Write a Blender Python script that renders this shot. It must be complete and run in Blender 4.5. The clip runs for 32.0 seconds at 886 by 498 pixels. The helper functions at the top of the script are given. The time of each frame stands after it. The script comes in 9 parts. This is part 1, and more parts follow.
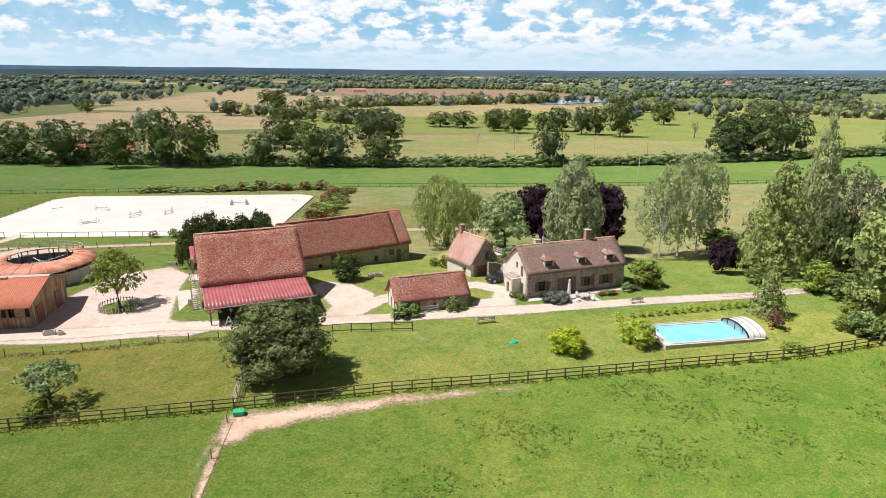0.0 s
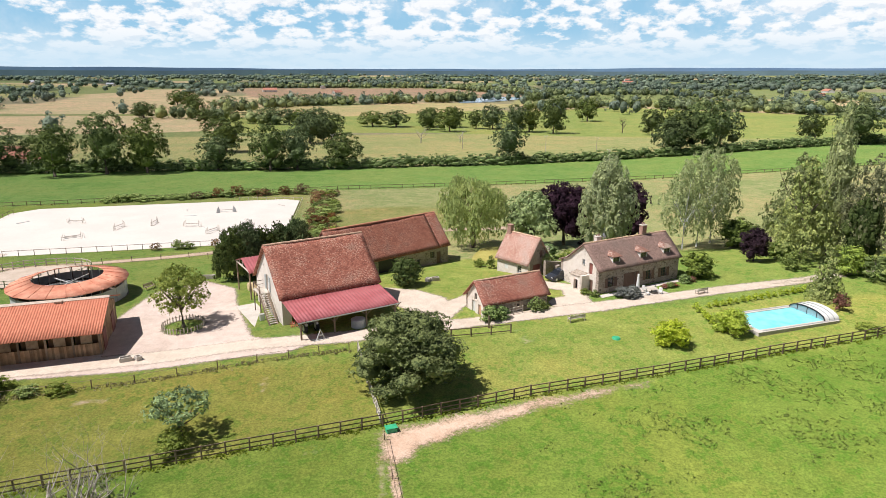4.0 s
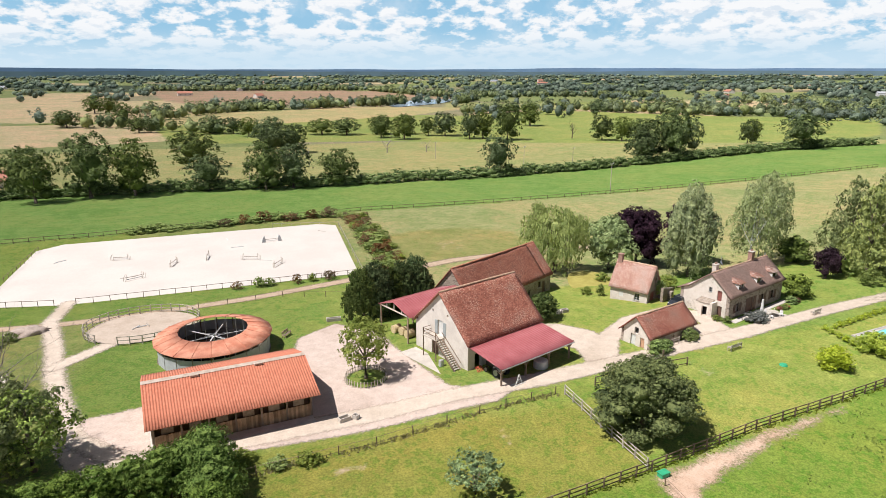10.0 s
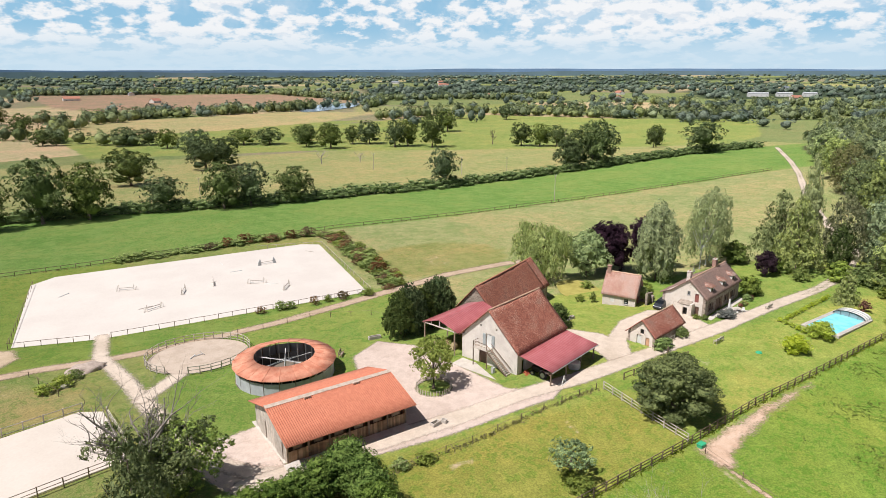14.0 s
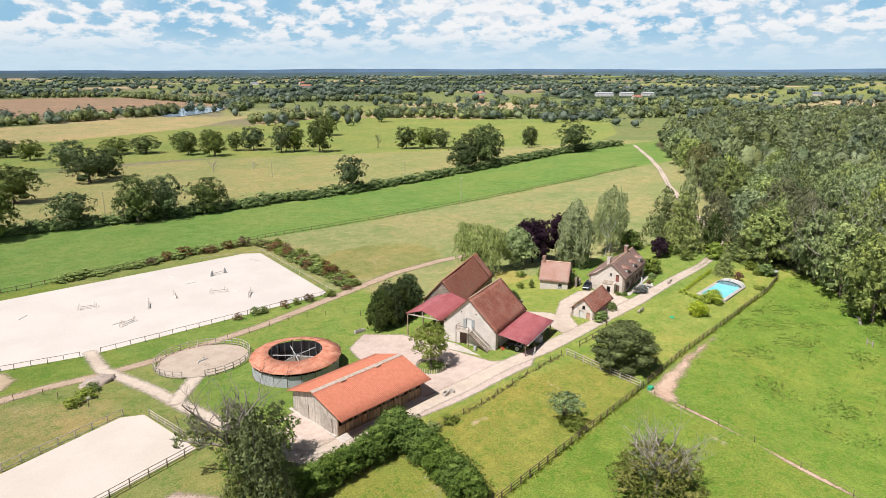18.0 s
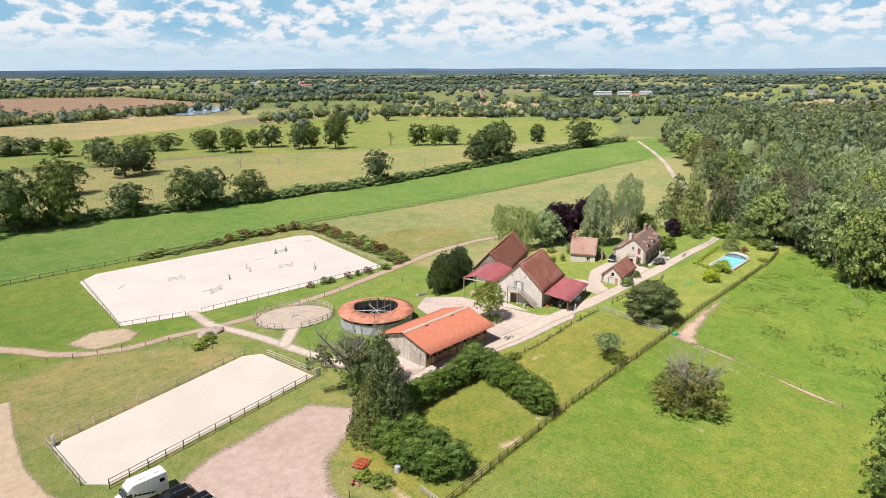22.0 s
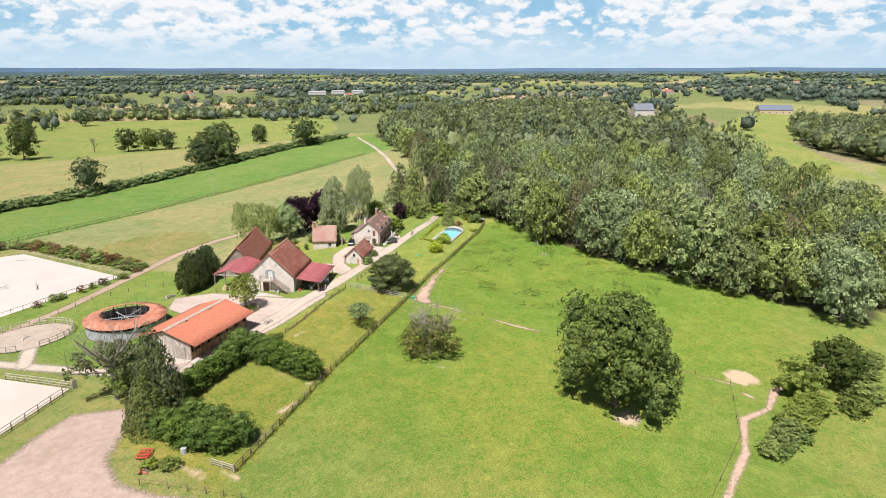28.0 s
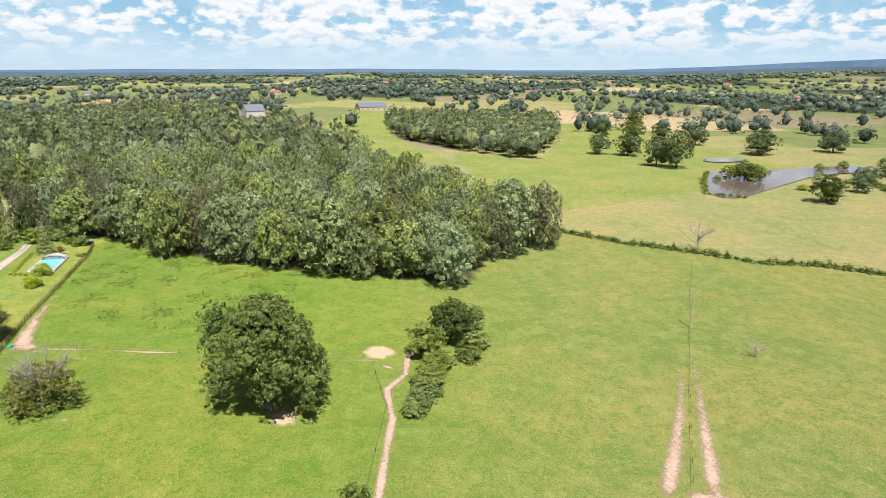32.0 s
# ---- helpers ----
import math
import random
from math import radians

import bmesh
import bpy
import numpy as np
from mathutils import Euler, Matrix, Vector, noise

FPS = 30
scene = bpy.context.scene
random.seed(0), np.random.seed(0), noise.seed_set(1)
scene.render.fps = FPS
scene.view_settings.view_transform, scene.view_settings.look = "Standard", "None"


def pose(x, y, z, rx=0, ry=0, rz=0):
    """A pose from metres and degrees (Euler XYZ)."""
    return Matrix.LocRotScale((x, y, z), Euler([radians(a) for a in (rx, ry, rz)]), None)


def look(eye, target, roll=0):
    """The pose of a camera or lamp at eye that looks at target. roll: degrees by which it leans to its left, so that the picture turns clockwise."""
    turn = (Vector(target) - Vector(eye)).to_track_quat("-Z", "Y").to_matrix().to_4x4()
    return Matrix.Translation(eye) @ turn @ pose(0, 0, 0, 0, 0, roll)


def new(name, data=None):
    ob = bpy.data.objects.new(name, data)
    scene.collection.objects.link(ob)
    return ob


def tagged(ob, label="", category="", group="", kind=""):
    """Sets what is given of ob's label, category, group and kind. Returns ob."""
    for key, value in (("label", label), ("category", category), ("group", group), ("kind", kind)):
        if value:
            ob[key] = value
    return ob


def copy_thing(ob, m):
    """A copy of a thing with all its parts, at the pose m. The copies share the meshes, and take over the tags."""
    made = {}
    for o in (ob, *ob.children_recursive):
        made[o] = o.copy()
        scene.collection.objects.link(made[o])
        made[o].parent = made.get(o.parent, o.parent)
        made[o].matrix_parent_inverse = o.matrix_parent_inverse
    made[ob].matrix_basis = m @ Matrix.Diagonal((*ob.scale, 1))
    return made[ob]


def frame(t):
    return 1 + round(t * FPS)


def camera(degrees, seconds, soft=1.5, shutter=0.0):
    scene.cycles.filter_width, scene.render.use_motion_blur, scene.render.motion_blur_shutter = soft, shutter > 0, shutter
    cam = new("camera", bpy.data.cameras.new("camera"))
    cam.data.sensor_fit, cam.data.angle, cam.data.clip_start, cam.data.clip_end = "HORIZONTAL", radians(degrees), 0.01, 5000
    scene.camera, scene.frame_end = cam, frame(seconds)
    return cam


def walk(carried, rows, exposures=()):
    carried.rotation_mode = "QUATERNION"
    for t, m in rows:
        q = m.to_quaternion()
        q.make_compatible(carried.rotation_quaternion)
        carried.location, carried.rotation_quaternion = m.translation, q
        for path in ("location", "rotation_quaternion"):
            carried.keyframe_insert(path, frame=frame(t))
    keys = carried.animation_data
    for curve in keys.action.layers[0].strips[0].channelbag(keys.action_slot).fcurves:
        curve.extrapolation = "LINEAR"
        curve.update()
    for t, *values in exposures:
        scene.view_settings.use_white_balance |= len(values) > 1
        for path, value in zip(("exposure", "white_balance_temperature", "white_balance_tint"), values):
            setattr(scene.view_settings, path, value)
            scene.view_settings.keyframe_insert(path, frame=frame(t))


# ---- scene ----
cam = camera(68.8, 32.0, soft=0.55)
METRES, EYE, TILT, LEAN, TURN = 150.0, 31.0, -15.3, -0.25, 0.0
ROWS = [
    (0.0, 0.0, 0.0, 0.0, 0.0, 0.0, -0.0),
    (0.5, -0.0183, 0.0006, 0.0004, -1.82, -0.01, 0.49),
    (1.0, -0.0365, 0.0018, 0.001, -3.75, -0.04, 1.01),
    (1.5, -0.0549, 0.0037, 0.0019, -5.84, -0.09, 1.6),
    (2.0, -0.0724, 0.0058, 0.0028, -7.3, -0.16, 2.05),
    (2.5, -0.0916, 0.008, 0.0037, -7.58, -0.19, 2.17),
    (3.0, -0.1104, 0.0106, 0.0048, -7.55, -0.21, 2.22),
    (3.5, -0.1293, 0.0132, 0.0054, -7.53, -0.24, 2.25),
    (4.0, -0.1479, 0.0157, 0.0062, -7.9, -0.27, 2.38),
    (4.5, -0.1657, 0.0182, 0.0075, -10.88, -0.45, 3.23),
    (6.5, -0.2371, 0.0375, 0.0127, -15.67, -0.78, 4.46),
    (7.0, -0.2558, 0.0432, 0.0152, -15.63, -0.77, 4.45),
    (7.5, -0.2746, 0.048, 0.0205, -15.6, -0.78, 4.47),
    (8.0, -0.2931, 0.0507, 0.0269, -15.57, -0.77, 4.47),
    (8.5, -0.3105, 0.0521, 0.0345, -15.52, -0.78, 4.5),
    (9.0, -0.3285, 0.0516, 0.0422, -15.5, -0.77, 4.46),
    (9.5, -0.3466, 0.0494, 0.0505, -15.47, -0.77, 4.46),
    (10.0, -0.3648, 0.0464, 0.0568, -15.47, -0.77, 4.46),
    (10.5, -0.3832, 0.0429, 0.0615, -15.66, -0.78, 4.52),
    (11.0, -0.4022, 0.0388, 0.0658, -16.22, -0.83, 4.67),
    (11.5, -0.4215, 0.0343, 0.0699, -17.01, -0.9, 4.87),
    (12.0, -0.4416, 0.0294, 0.0749, -18.03, -0.98, 5.13),
    (12.5, -0.4615, 0.0244, 0.08, -19.24, -1.14, 5.42),
    (13.0, -0.4818, 0.019, 0.0866, -20.45, -1.25, 5.79),
    (13.5, -0.5025, 0.0119, 0.093, -21.02, -1.31, 5.95),
    (14.0, -0.5221, 0.0041, 0.098, -24.15, -1.66, 6.74),
    (14.5, -0.5441, -0.0009, 0.1033, -31.61, -2.67, 8.48),
    (16.5, -0.6311, -0.0184, 0.126, -36.17, -3.39, 9.45),
    (17.0, -0.6499, -0.0228, 0.1254, -36.16, -3.4, 9.47),
    (17.5, -0.6693, -0.0286, 0.1238, -36.14, -3.39, 9.46),
    (18.0, -0.6898, -0.0345, 0.1218, -36.13, -3.39, 9.45),
    (18.5, -0.7108, -0.0415, 0.1205, -36.13, -3.4, 9.47),
    (19.0, -0.7309, -0.049, 0.1184, -36.12, -3.4, 9.47),
    (19.5, -0.7507, -0.0564, 0.1167, -36.12, -3.42, 9.48),
    (20.0, -0.7701, -0.0642, 0.1147, -36.12, -3.41, 9.47),
    (20.5, -0.7891, -0.0722, 0.1127, -36.12, -3.42, 9.48),
    (21.0, -0.8076, -0.0808, 0.1105, -36.11, -3.42, 9.49),
    (21.5, -0.8256, -0.0896, 0.1085, -36.12, -3.43, 9.53),
    (22.0, -0.8429, -0.0985, 0.1061, -36.49, -3.49, 9.62),
    (22.5, -0.8604, -0.1074, 0.1038, -38.42, -3.84, 10.0),
    (23.0, -0.8793, -0.1156, 0.1025, -41.13, -4.35, 10.52),
    (23.5, -0.8992, -0.1217, 0.101, -42.07, -4.53, 10.7),
    (24.0, -0.9181, -0.1267, 0.1006, -42.07, -4.55, 10.73),
    (24.5, -0.928, -0.1302, 0.1002, -42.08, -4.55, 10.75),
    (26.5, -0.9248, -0.1358, 0.0977, -50.81, -6.26, 12.19),
    (27.0, -0.9241, -0.137, 0.0974, -54.45, -7.03, 12.72),
    (27.5, -0.9233, -0.1378, 0.0974, -57.6, -7.74, 13.16),
    (28.0, -0.9225, -0.1386, 0.0973, -60.97, -8.5, 13.6),
    (28.5, -0.9216, -0.1397, 0.0971, -64.68, -9.36, 14.04),
    (29.0, -0.9208, -0.1398, 0.097, -68.58, -10.3, 14.43),
    (29.5, -0.9202, -0.1408, 0.0971, -72.48, -11.27, 14.73),
    (30.0, -0.9194, -0.1407, 0.0969, -76.5, -12.28, 14.95),
    (30.5, -0.9187, -0.1408, 0.0967, -80.45, -13.29, 15.11),
    (31.0, -0.9177, -0.1406, 0.0966, -84.57, -14.35, 15.18),
    (31.5, -0.9169, -0.1402, 0.0964, -89.32, -15.6, 15.22),
    (32.0, -0.9157, -0.1402, 0.0961, -94.81, -17.05, 15.15),
]
walk(cam, [(t, pose(0, 0, EYE, TILT, LEAN, TURN) @ pose(METRES * x, METRES * y, METRES * z, 90 + pitch, roll, yaw)) for t, x, y, z, yaw, pitch, roll in ROWS], [(0.0, 0.33), (9.0, 0.28), (17.0, 0.19), (24.0, 0.20), (32.0, 0.30)])

# ---- sky, sun ----
SUN_AZ, SUN_EL = 188.0, 60.0
sun_dir = Vector((math.cos(radians(SUN_AZ)) * math.cos(radians(SUN_EL)), math.sin(radians(SUN_AZ)) * math.cos(radians(SUN_EL)), math.sin(radians(SUN_EL))))
sun = new("sun", bpy.data.lights.new("sun", "SUN"))
sun.data.energy, sun.data.angle, sun.data.color = 5.0, radians(0.53), (1.0, 0.955, 0.935)
sun.matrix_world = look(sun_dir * 200, (0, 0, 0))


def fac(nt, op, a, b=0.0, clamp=False):
    n = nt.nodes.new("ShaderNodeMath")
    n.operation, n.use_clamp = op, clamp
    for i, v in enumerate((a, b)):
        if isinstance(v, (int, float)):
            n.inputs[i].default_value = v
        else:
            nt.links.new(v, n.inputs[i])
    return n.outputs[0]


def blend(nt, f, a, b, mode="MIX"):
    n = nt.nodes.new("ShaderNodeMix")
    n.data_type, n.blend_type = "RGBA", mode
    for i, v in ((0, f), (6, a), (7, b)):
        if isinstance(v, (int, float)):
            n.inputs[i].default_value = v
        elif isinstance(v, tuple):
            n.inputs[i].default_value = (*v, 1)
        else:
            nt.links.new(v, n.inputs[i])
    return n.outputs[2]


def ramp(nt, f, lo, hi):
    n = nt.nodes.new("ShaderNodeMapRange")
    n.interpolation_type = "SMOOTHSTEP"
    nt.links.new(f, n.inputs[0])
    n.inputs[1].default_value, n.inputs[2].default_value = lo, hi
    return n.outputs[0]


def grain(nt, vec, scale, detail=3.0, rough=0.55):
    n = nt.nodes.new("ShaderNodeTexNoise")
    n.inputs["Scale"].default_value, n.inputs["Detail"].default_value, n.inputs["Roughness"].default_value = scale, detail, rough
    nt.links.new(vec, n.inputs["Vector"])
    return n.outputs["Fac"]


def make_world():
    w = bpy.data.worlds.new("sky")
    scene.world = w
    w.use_nodes = True
    nt = w.node_tree
    nt.nodes.clear()
    out, bg = nt.nodes.new("ShaderNodeOutputWorld"), nt.nodes.new("ShaderNodeBackground")
    sky = nt.nodes.new("ShaderNodeTexSky")
    sky.sky_type, sky.sun_disc = "NISHITA", False
    sky.sun_elevation, sky.sun_rotation = radians(SUN_EL), radians(90 - SUN_AZ)
    sky.altitude, sky.air_density, sky.dust_density, sky.ozone_density = 200, 0.6, 0.3, 1.5
    tc, sep = nt.nodes.new("ShaderNodeTexCoord"), nt.nodes.new("ShaderNodeSeparateXYZ")
    nt.links.new(tc.outputs["Generated"], sep.inputs[0])
    z = fac(nt, "MAXIMUM", sep.outputs[2], 0.0)

    def layer(rise, lift):
        """Density of heaped cloud; the heaps shrink towards the horizon. lift: how far above the point it is read."""
        comb = nt.nodes.new("ShaderNodeCombineXYZ")
        nt.links.new(sep.outputs[0], comb.inputs[0])
        nt.links.new(sep.outputs[1], comb.inputs[1])
        h = fac(nt, "POWER", fac(nt, "ADD", z, 0.004 + lift), 0.62)
        nt.links.new(fac(nt, "MULTIPLY", h, rise), comb.inputs[2])
        puffs = grain(nt, comb.outputs[0], 30.0, 6.0, 0.56)
        banks = grain(nt, comb.outputs[0], 5.0, 2.0, 0.5)
        return fac(nt, "ADD", puffs, fac(nt, "MULTIPLY", fac(nt, "SUBTRACT", banks, 0.5), 0.45))
    dens, above = layer(1.25, 0.0), layer(1.25, 0.006)
    thin = fac(nt, "SUBTRACT", 1.0, fac(nt, "MULTIPLY", ramp(nt, z, 0.12, 0.4), 0.9))
    cover = fac(nt, "MULTIPLY", ramp(nt, dens, 0.42, 0.56), thin)
    base = fac(nt, "MULTIPLY", ramp(nt, fac(nt, "SUBTRACT", above, dens), -0.03, 0.10), ramp(nt, dens, 0.46, 0.58))
    cloud = blend(nt, base, (16.2, 16.2, 16.4), (12.8, 13.8, 15.0))
    wisps = fac(nt, "MULTIPLY", ramp(nt, grain(nt, tc.outputs["Generated"], 9.0, 5.0, 0.65), 0.42, 0.7), 0.4)
    veil = fac(nt, "MULTIPLY", ramp(nt, z, 0.062, 0.012), 0.9)
    blue = blend(nt, fac(nt, "MULTIPLY", ramp(nt, z, 0.24, 0.08), 0.75), sky.outputs[0], (6.0, 11.2, 15.4))
    blue = blend(nt, fac(nt, "MULTIPLY", wisps, ramp(nt, z, 0.3, 0.1)), blue, (13.6, 14.7, 15.8))
    mixed = blend(nt, fac(nt, "MULTIPLY", cover, 0.93), blue, cloud)
    col = blend(nt, veil, mixed, (10.0, 12.8, 15.0))
    nt.links.new(col, bg.inputs[0])
    bg.inputs[1].default_value = 0.05
    nt.links.new(bg.outputs[0], out.inputs[0])


make_world()

# ---- materials ----
def shader(name):
    m = bpy.data.materials.new(name)
    m.use_nodes = True
    return m, m.node_tree, m.node_tree.nodes["Principled BSDF"]


def place(nt):
    return nt.nodes.new("ShaderNodeNewGeometry").outputs["Position"]


def relief(nt, bsdf, height, strength, dist=0.05):
    b = nt.nodes.new("ShaderNodeBump")
    b.inputs["Strength"].default_value, b.inputs["Distance"].default_value = strength, dist
    nt.links.new(height, b.inputs["Height"])
    nt.links.new(b.outputs[0], bsdf.inputs["Normal"])


def plain(name, a, b, scale=1.5, rough=0.8, metal=0.0, bump=0.25, fine=14.0, each=0.0, speck=0.5):
    """Two colours mottled at a large and a fine scale."""
    m, nt, s = shader(name)
    p = place(nt)
    big, small = grain(nt, p, scale, 4.0), grain(nt, p, fine, 3.0, 0.65)
    col = blend(nt, ramp(nt, big, 0.32, 0.68), a, b)
    col = blend(nt, speck, col, blend(nt, small, (0.25, 0.25, 0.25), (0.8, 0.8, 0.8)), "OVERLAY")
    if each:
        info = nt.nodes.new("ShaderNodeObjectInfo")
        isl = nt.nodes.new("ShaderNodeNewGeometry")
        r = fac(nt, "ADD", info.outputs["Random"], isl.outputs["Random Per Island"])
        v = fac(nt, "ADD", fac(nt, "MULTIPLY", fac(nt, "FRACT", r), 2 * each), 1 - each)
        g = nt.nodes.new("ShaderNodeCombineColor")
        for i in range(3):
            nt.links.new(v, g.inputs[i])
        col = blend(nt, 1.0, col, g.outputs[0], "MULTIPLY")
    nt.links.new(col, s.inputs["Base Color"])
    s.inputs["Roughness"].default_value, s.inputs["Metallic"].default_value = rough, metal
    if bump:
        relief(nt, s, small, bump)
    return m


def leafy(name, a, b, light=0.3, gain=2.1, cut=5.0, differ=1.0, ruffle=0.5):
    """Foliage: colour varies from leaf to leaf and from plant to plant, some light passes through, and each spray frays into leaves."""
    a, b = [(c[0] * gain * 1.04, c[1] * gain, c[2] * gain * 1.1) for c in (a, b)]
    m, nt, s = shader(name)
    vary = nt.nodes.new("ShaderNodeAttribute")
    vary.attribute_name = "vary"
    g, info = nt.nodes.new("ShaderNodeNewGeometry"), nt.nodes.new("ShaderNodeObjectInfo")
    p = g.outputs["Position"]
    f = fac(nt, "ADD", fac(nt, "MULTIPLY", g.outputs["Random Per Island"], 0.4), fac(nt, "MULTIPLY", grain(nt, p, 0.35, 2.0), 0.6))
    col = blend(nt, ramp(nt, f, 0.15, 0.9), a, b)
    hsv = nt.nodes.new("ShaderNodeHueSaturation")
    rnd = fac(nt, "FRACT", fac(nt, "ADD", info.outputs["Random"], vary.outputs["Fac"]))
    rnd2 = fac(nt, "FRACT", fac(nt, "MULTIPLY", rnd, 7.31))
    nt.links.new(fac(nt, "ADD", fac(nt, "MULTIPLY", rnd2, 0.03 * differ), 0.49 - 0.015 * differ), hsv.inputs["Hue"])
    nt.links.new(fac(nt, "ADD", fac(nt, "MULTIPLY", rnd2, -0.4 * differ), 1.0 + 0.2 * differ), hsv.inputs["Saturation"])
    nt.links.new(fac(nt, "ADD", fac(nt, "MULTIPLY", rnd, 0.6 * differ), 1.02 - 0.3 * differ), hsv.inputs["Value"])
    nt.links.new(col, hsv.inputs["Color"])
    nt.links.new(hsv.outputs[0], s.inputs["Base Color"])
    sprig = nt.nodes.new("ShaderNodeBump")
    sprig.inputs["Strength"].default_value, sprig.inputs["Distance"].default_value = 1.0, ruffle
    nt.links.new(grain(nt, p, max(cut, 1.0) * 0.8, 2.0, 0.6), sprig.inputs["Height"])
    nt.links.new(sprig.outputs[0], s.inputs["Normal"])
    s.inputs["Roughness"].default_value = 0.65
    s.inputs["Specular IOR Level"].default_value = 0.08
    tr, mx = nt.nodes.new("ShaderNodeBsdfTranslucent"), nt.nodes.new("ShaderNodeMixShader")
    nt.links.new(hsv.outputs[0], tr.inputs[0])
    nt.links.new(sprig.outputs[0], tr.inputs["Normal"])
    mx.inputs[0].default_value = light
    nt.links.new(s.outputs[0], mx.inputs[1])
    nt.links.new(tr.outputs[0], mx.inputs[2])
    out = mx.outputs[0]
    if cut:
        gap, sm = nt.nodes.new("ShaderNodeBsdfTransparent"), nt.nodes.new("ShaderNodeMixShader")
        solid = nt.nodes.new("ShaderNodeAttribute")
        solid.attribute_name = "solid"
        nt.links.new(fac(nt, "MAXIMUM", ramp(nt, grain(nt, p, cut, 2.0, 0.55), 0.45, 0.47), solid.outputs["Fac"]), sm.inputs[0])
        nt.links.new(gap.outputs[0], sm.inputs[1])
        nt.links.new(out, sm.inputs[2])
        out = sm.outputs[0]
    nt.links.new(out, nt.nodes["Material Output"].inputs[0])
    return m


def stone(name, tones, mortar, size=0.34, mort=0.06, bump=0.6, wash=0.0):
    """Rubble masonry: irregular stones in lime mortar, partly washed over."""
    m, nt, s = shader(name)
    p = place(nt)
    mp = nt.nodes.new("ShaderNodeMapping")
    mp.inputs["Scale"].default_value = (1 / size, 1 / size, 1.5 / size)
    nt.links.new(p, mp.inputs[0])
    v, e = nt.nodes.new("ShaderNodeTexVoronoi"), nt.nodes.new("ShaderNodeTexVoronoi")
    e.feature = "DISTANCE_TO_EDGE"
    for n in (v, e):
        n.inputs["Scale"].default_value = 1.0
        nt.links.new(mp.outputs[0], n.inputs["Vector"])
    sep = nt.nodes.new("ShaderNodeSeparateColor")
    nt.links.new(v.outputs["Color"], sep.inputs[0])
    col = blend(nt, sep.outputs[0], tones[0], tones[1])
    col = blend(nt, ramp(nt, sep.outputs[1], 0.7, 0.95), col, tones[2])
    edge = ramp(nt, e.outputs["Distance"], mort * 0.5, mort * 1.8)
    col = blend(nt, edge, mortar, col)
    stain = grain(nt, p, 0.5, 5.0, 0.6)
    if wash:
        col = blend(nt, fac(nt, "MULTIPLY", ramp(nt, stain, 0.62 - wash * 0.5, 0.72 - wash * 0.4), 0.9), col, mortar)
    col = blend(nt, 0.5, col, blend(nt, grain(nt, p, 1.1, 5.0, 0.65), (0.2, 0.2, 0.2), (0.85, 0.83, 0.8)), "OVERLAY")
    nt.links.new(col, s.inputs["Base Color"])
    s.inputs["Roughness"].default_value = 0.92
    relief(nt, s, fac(nt, "ADD", edge, grain(nt, p, 9.0, 4.0)), bump, 0.04)
    return m


def tiles(name, a, b, pale, moss, fleck=0.5, w=0.24, h=0.17, bump=0.5):
    """Flat clay tiles in courses; u runs along the ridge, v down the slope, in metres."""
    m, nt, s = shader(name)
    uv = nt.nodes.new("ShaderNodeTexCoord").outputs["UV"]
    br = nt.nodes.new("ShaderNodeTexBrick")
    br.inputs["Scale"].default_value, br.inputs["Brick Width"].default_value, br.inputs["Row Height"].default_value = 1.0, w, h
    br.inputs["Mortar Size"].default_value, br.inputs["Bias"].default_value = 0.012, 0.0
    br.inputs["Color1"].default_value, br.inputs["Color2"].default_value, br.inputs["Mortar"].default_value = (0, 0, 0, 1), (1, 1, 1, 1), (0.4, 0.4, 0.4, 1)
    nt.links.new(uv, br.inputs["Vector"])
    info = nt.nodes.new("ShaderNodeObjectInfo")
    p = place(nt)
    large, mid = grain(nt, p, 0.32, 5.0, 0.6), grain(nt, p, 1.5, 4.0, 0.6)
    col = blend(nt, ramp(nt, fac(nt, "ADD", fac(nt, "MULTIPLY", br.outputs["Color"], 0.45), fac(nt, "MULTIPLY", mid, 0.6)), 0.25, 0.8), a, b)
    mp = nt.nodes.new("ShaderNodeMapping")
    mp.inputs["Scale"].default_value = (4.2, 8.0, 1)
    nt.links.new(uv, mp.inputs[0])
    fl = grain(nt, mp.outputs[0], 1.0, 2.0, 0.5)
    lim = 0.63 - 0.11 * fleck
    f2 = ramp(nt, fac(nt, "ADD", fl, fac(nt, "MULTIPLY", fac(nt, "SUBTRACT", large, 0.5), 0.75)), lim, lim + 0.06)
    col = blend(nt, fac(nt, "MULTIPLY", f2, 0.85), col, pale)
    col = blend(nt, fac(nt, "MULTIPLY", ramp(nt, large, 0.48, 0.72), 0.65), col, moss)
    nt.links.new(col, s.inputs["Base Color"])
    s.inputs["Roughness"].default_value = 0.85
    sp = nt.nodes.new("ShaderNodeSeparateXYZ")
    nt.links.new(uv, sp.inputs[0])
    saw = fac(nt, "FRACT", fac(nt, "DIVIDE", sp.outputs[1], h))
    relief(nt, s, fac(nt, "ADD", fac(nt, "MULTIPLY", saw, 0.7), br.outputs["Color"]), bump, 0.03)
    return m


def glassy(name, tint, rough=0.05):
    m, nt, s = shader(name)
    s.inputs["Base Color"].default_value = (*tint, 1)
    s.inputs["Roughness"].default_value = rough
    s.inputs["Specular IOR Level"].default_value = 0.8
    return m


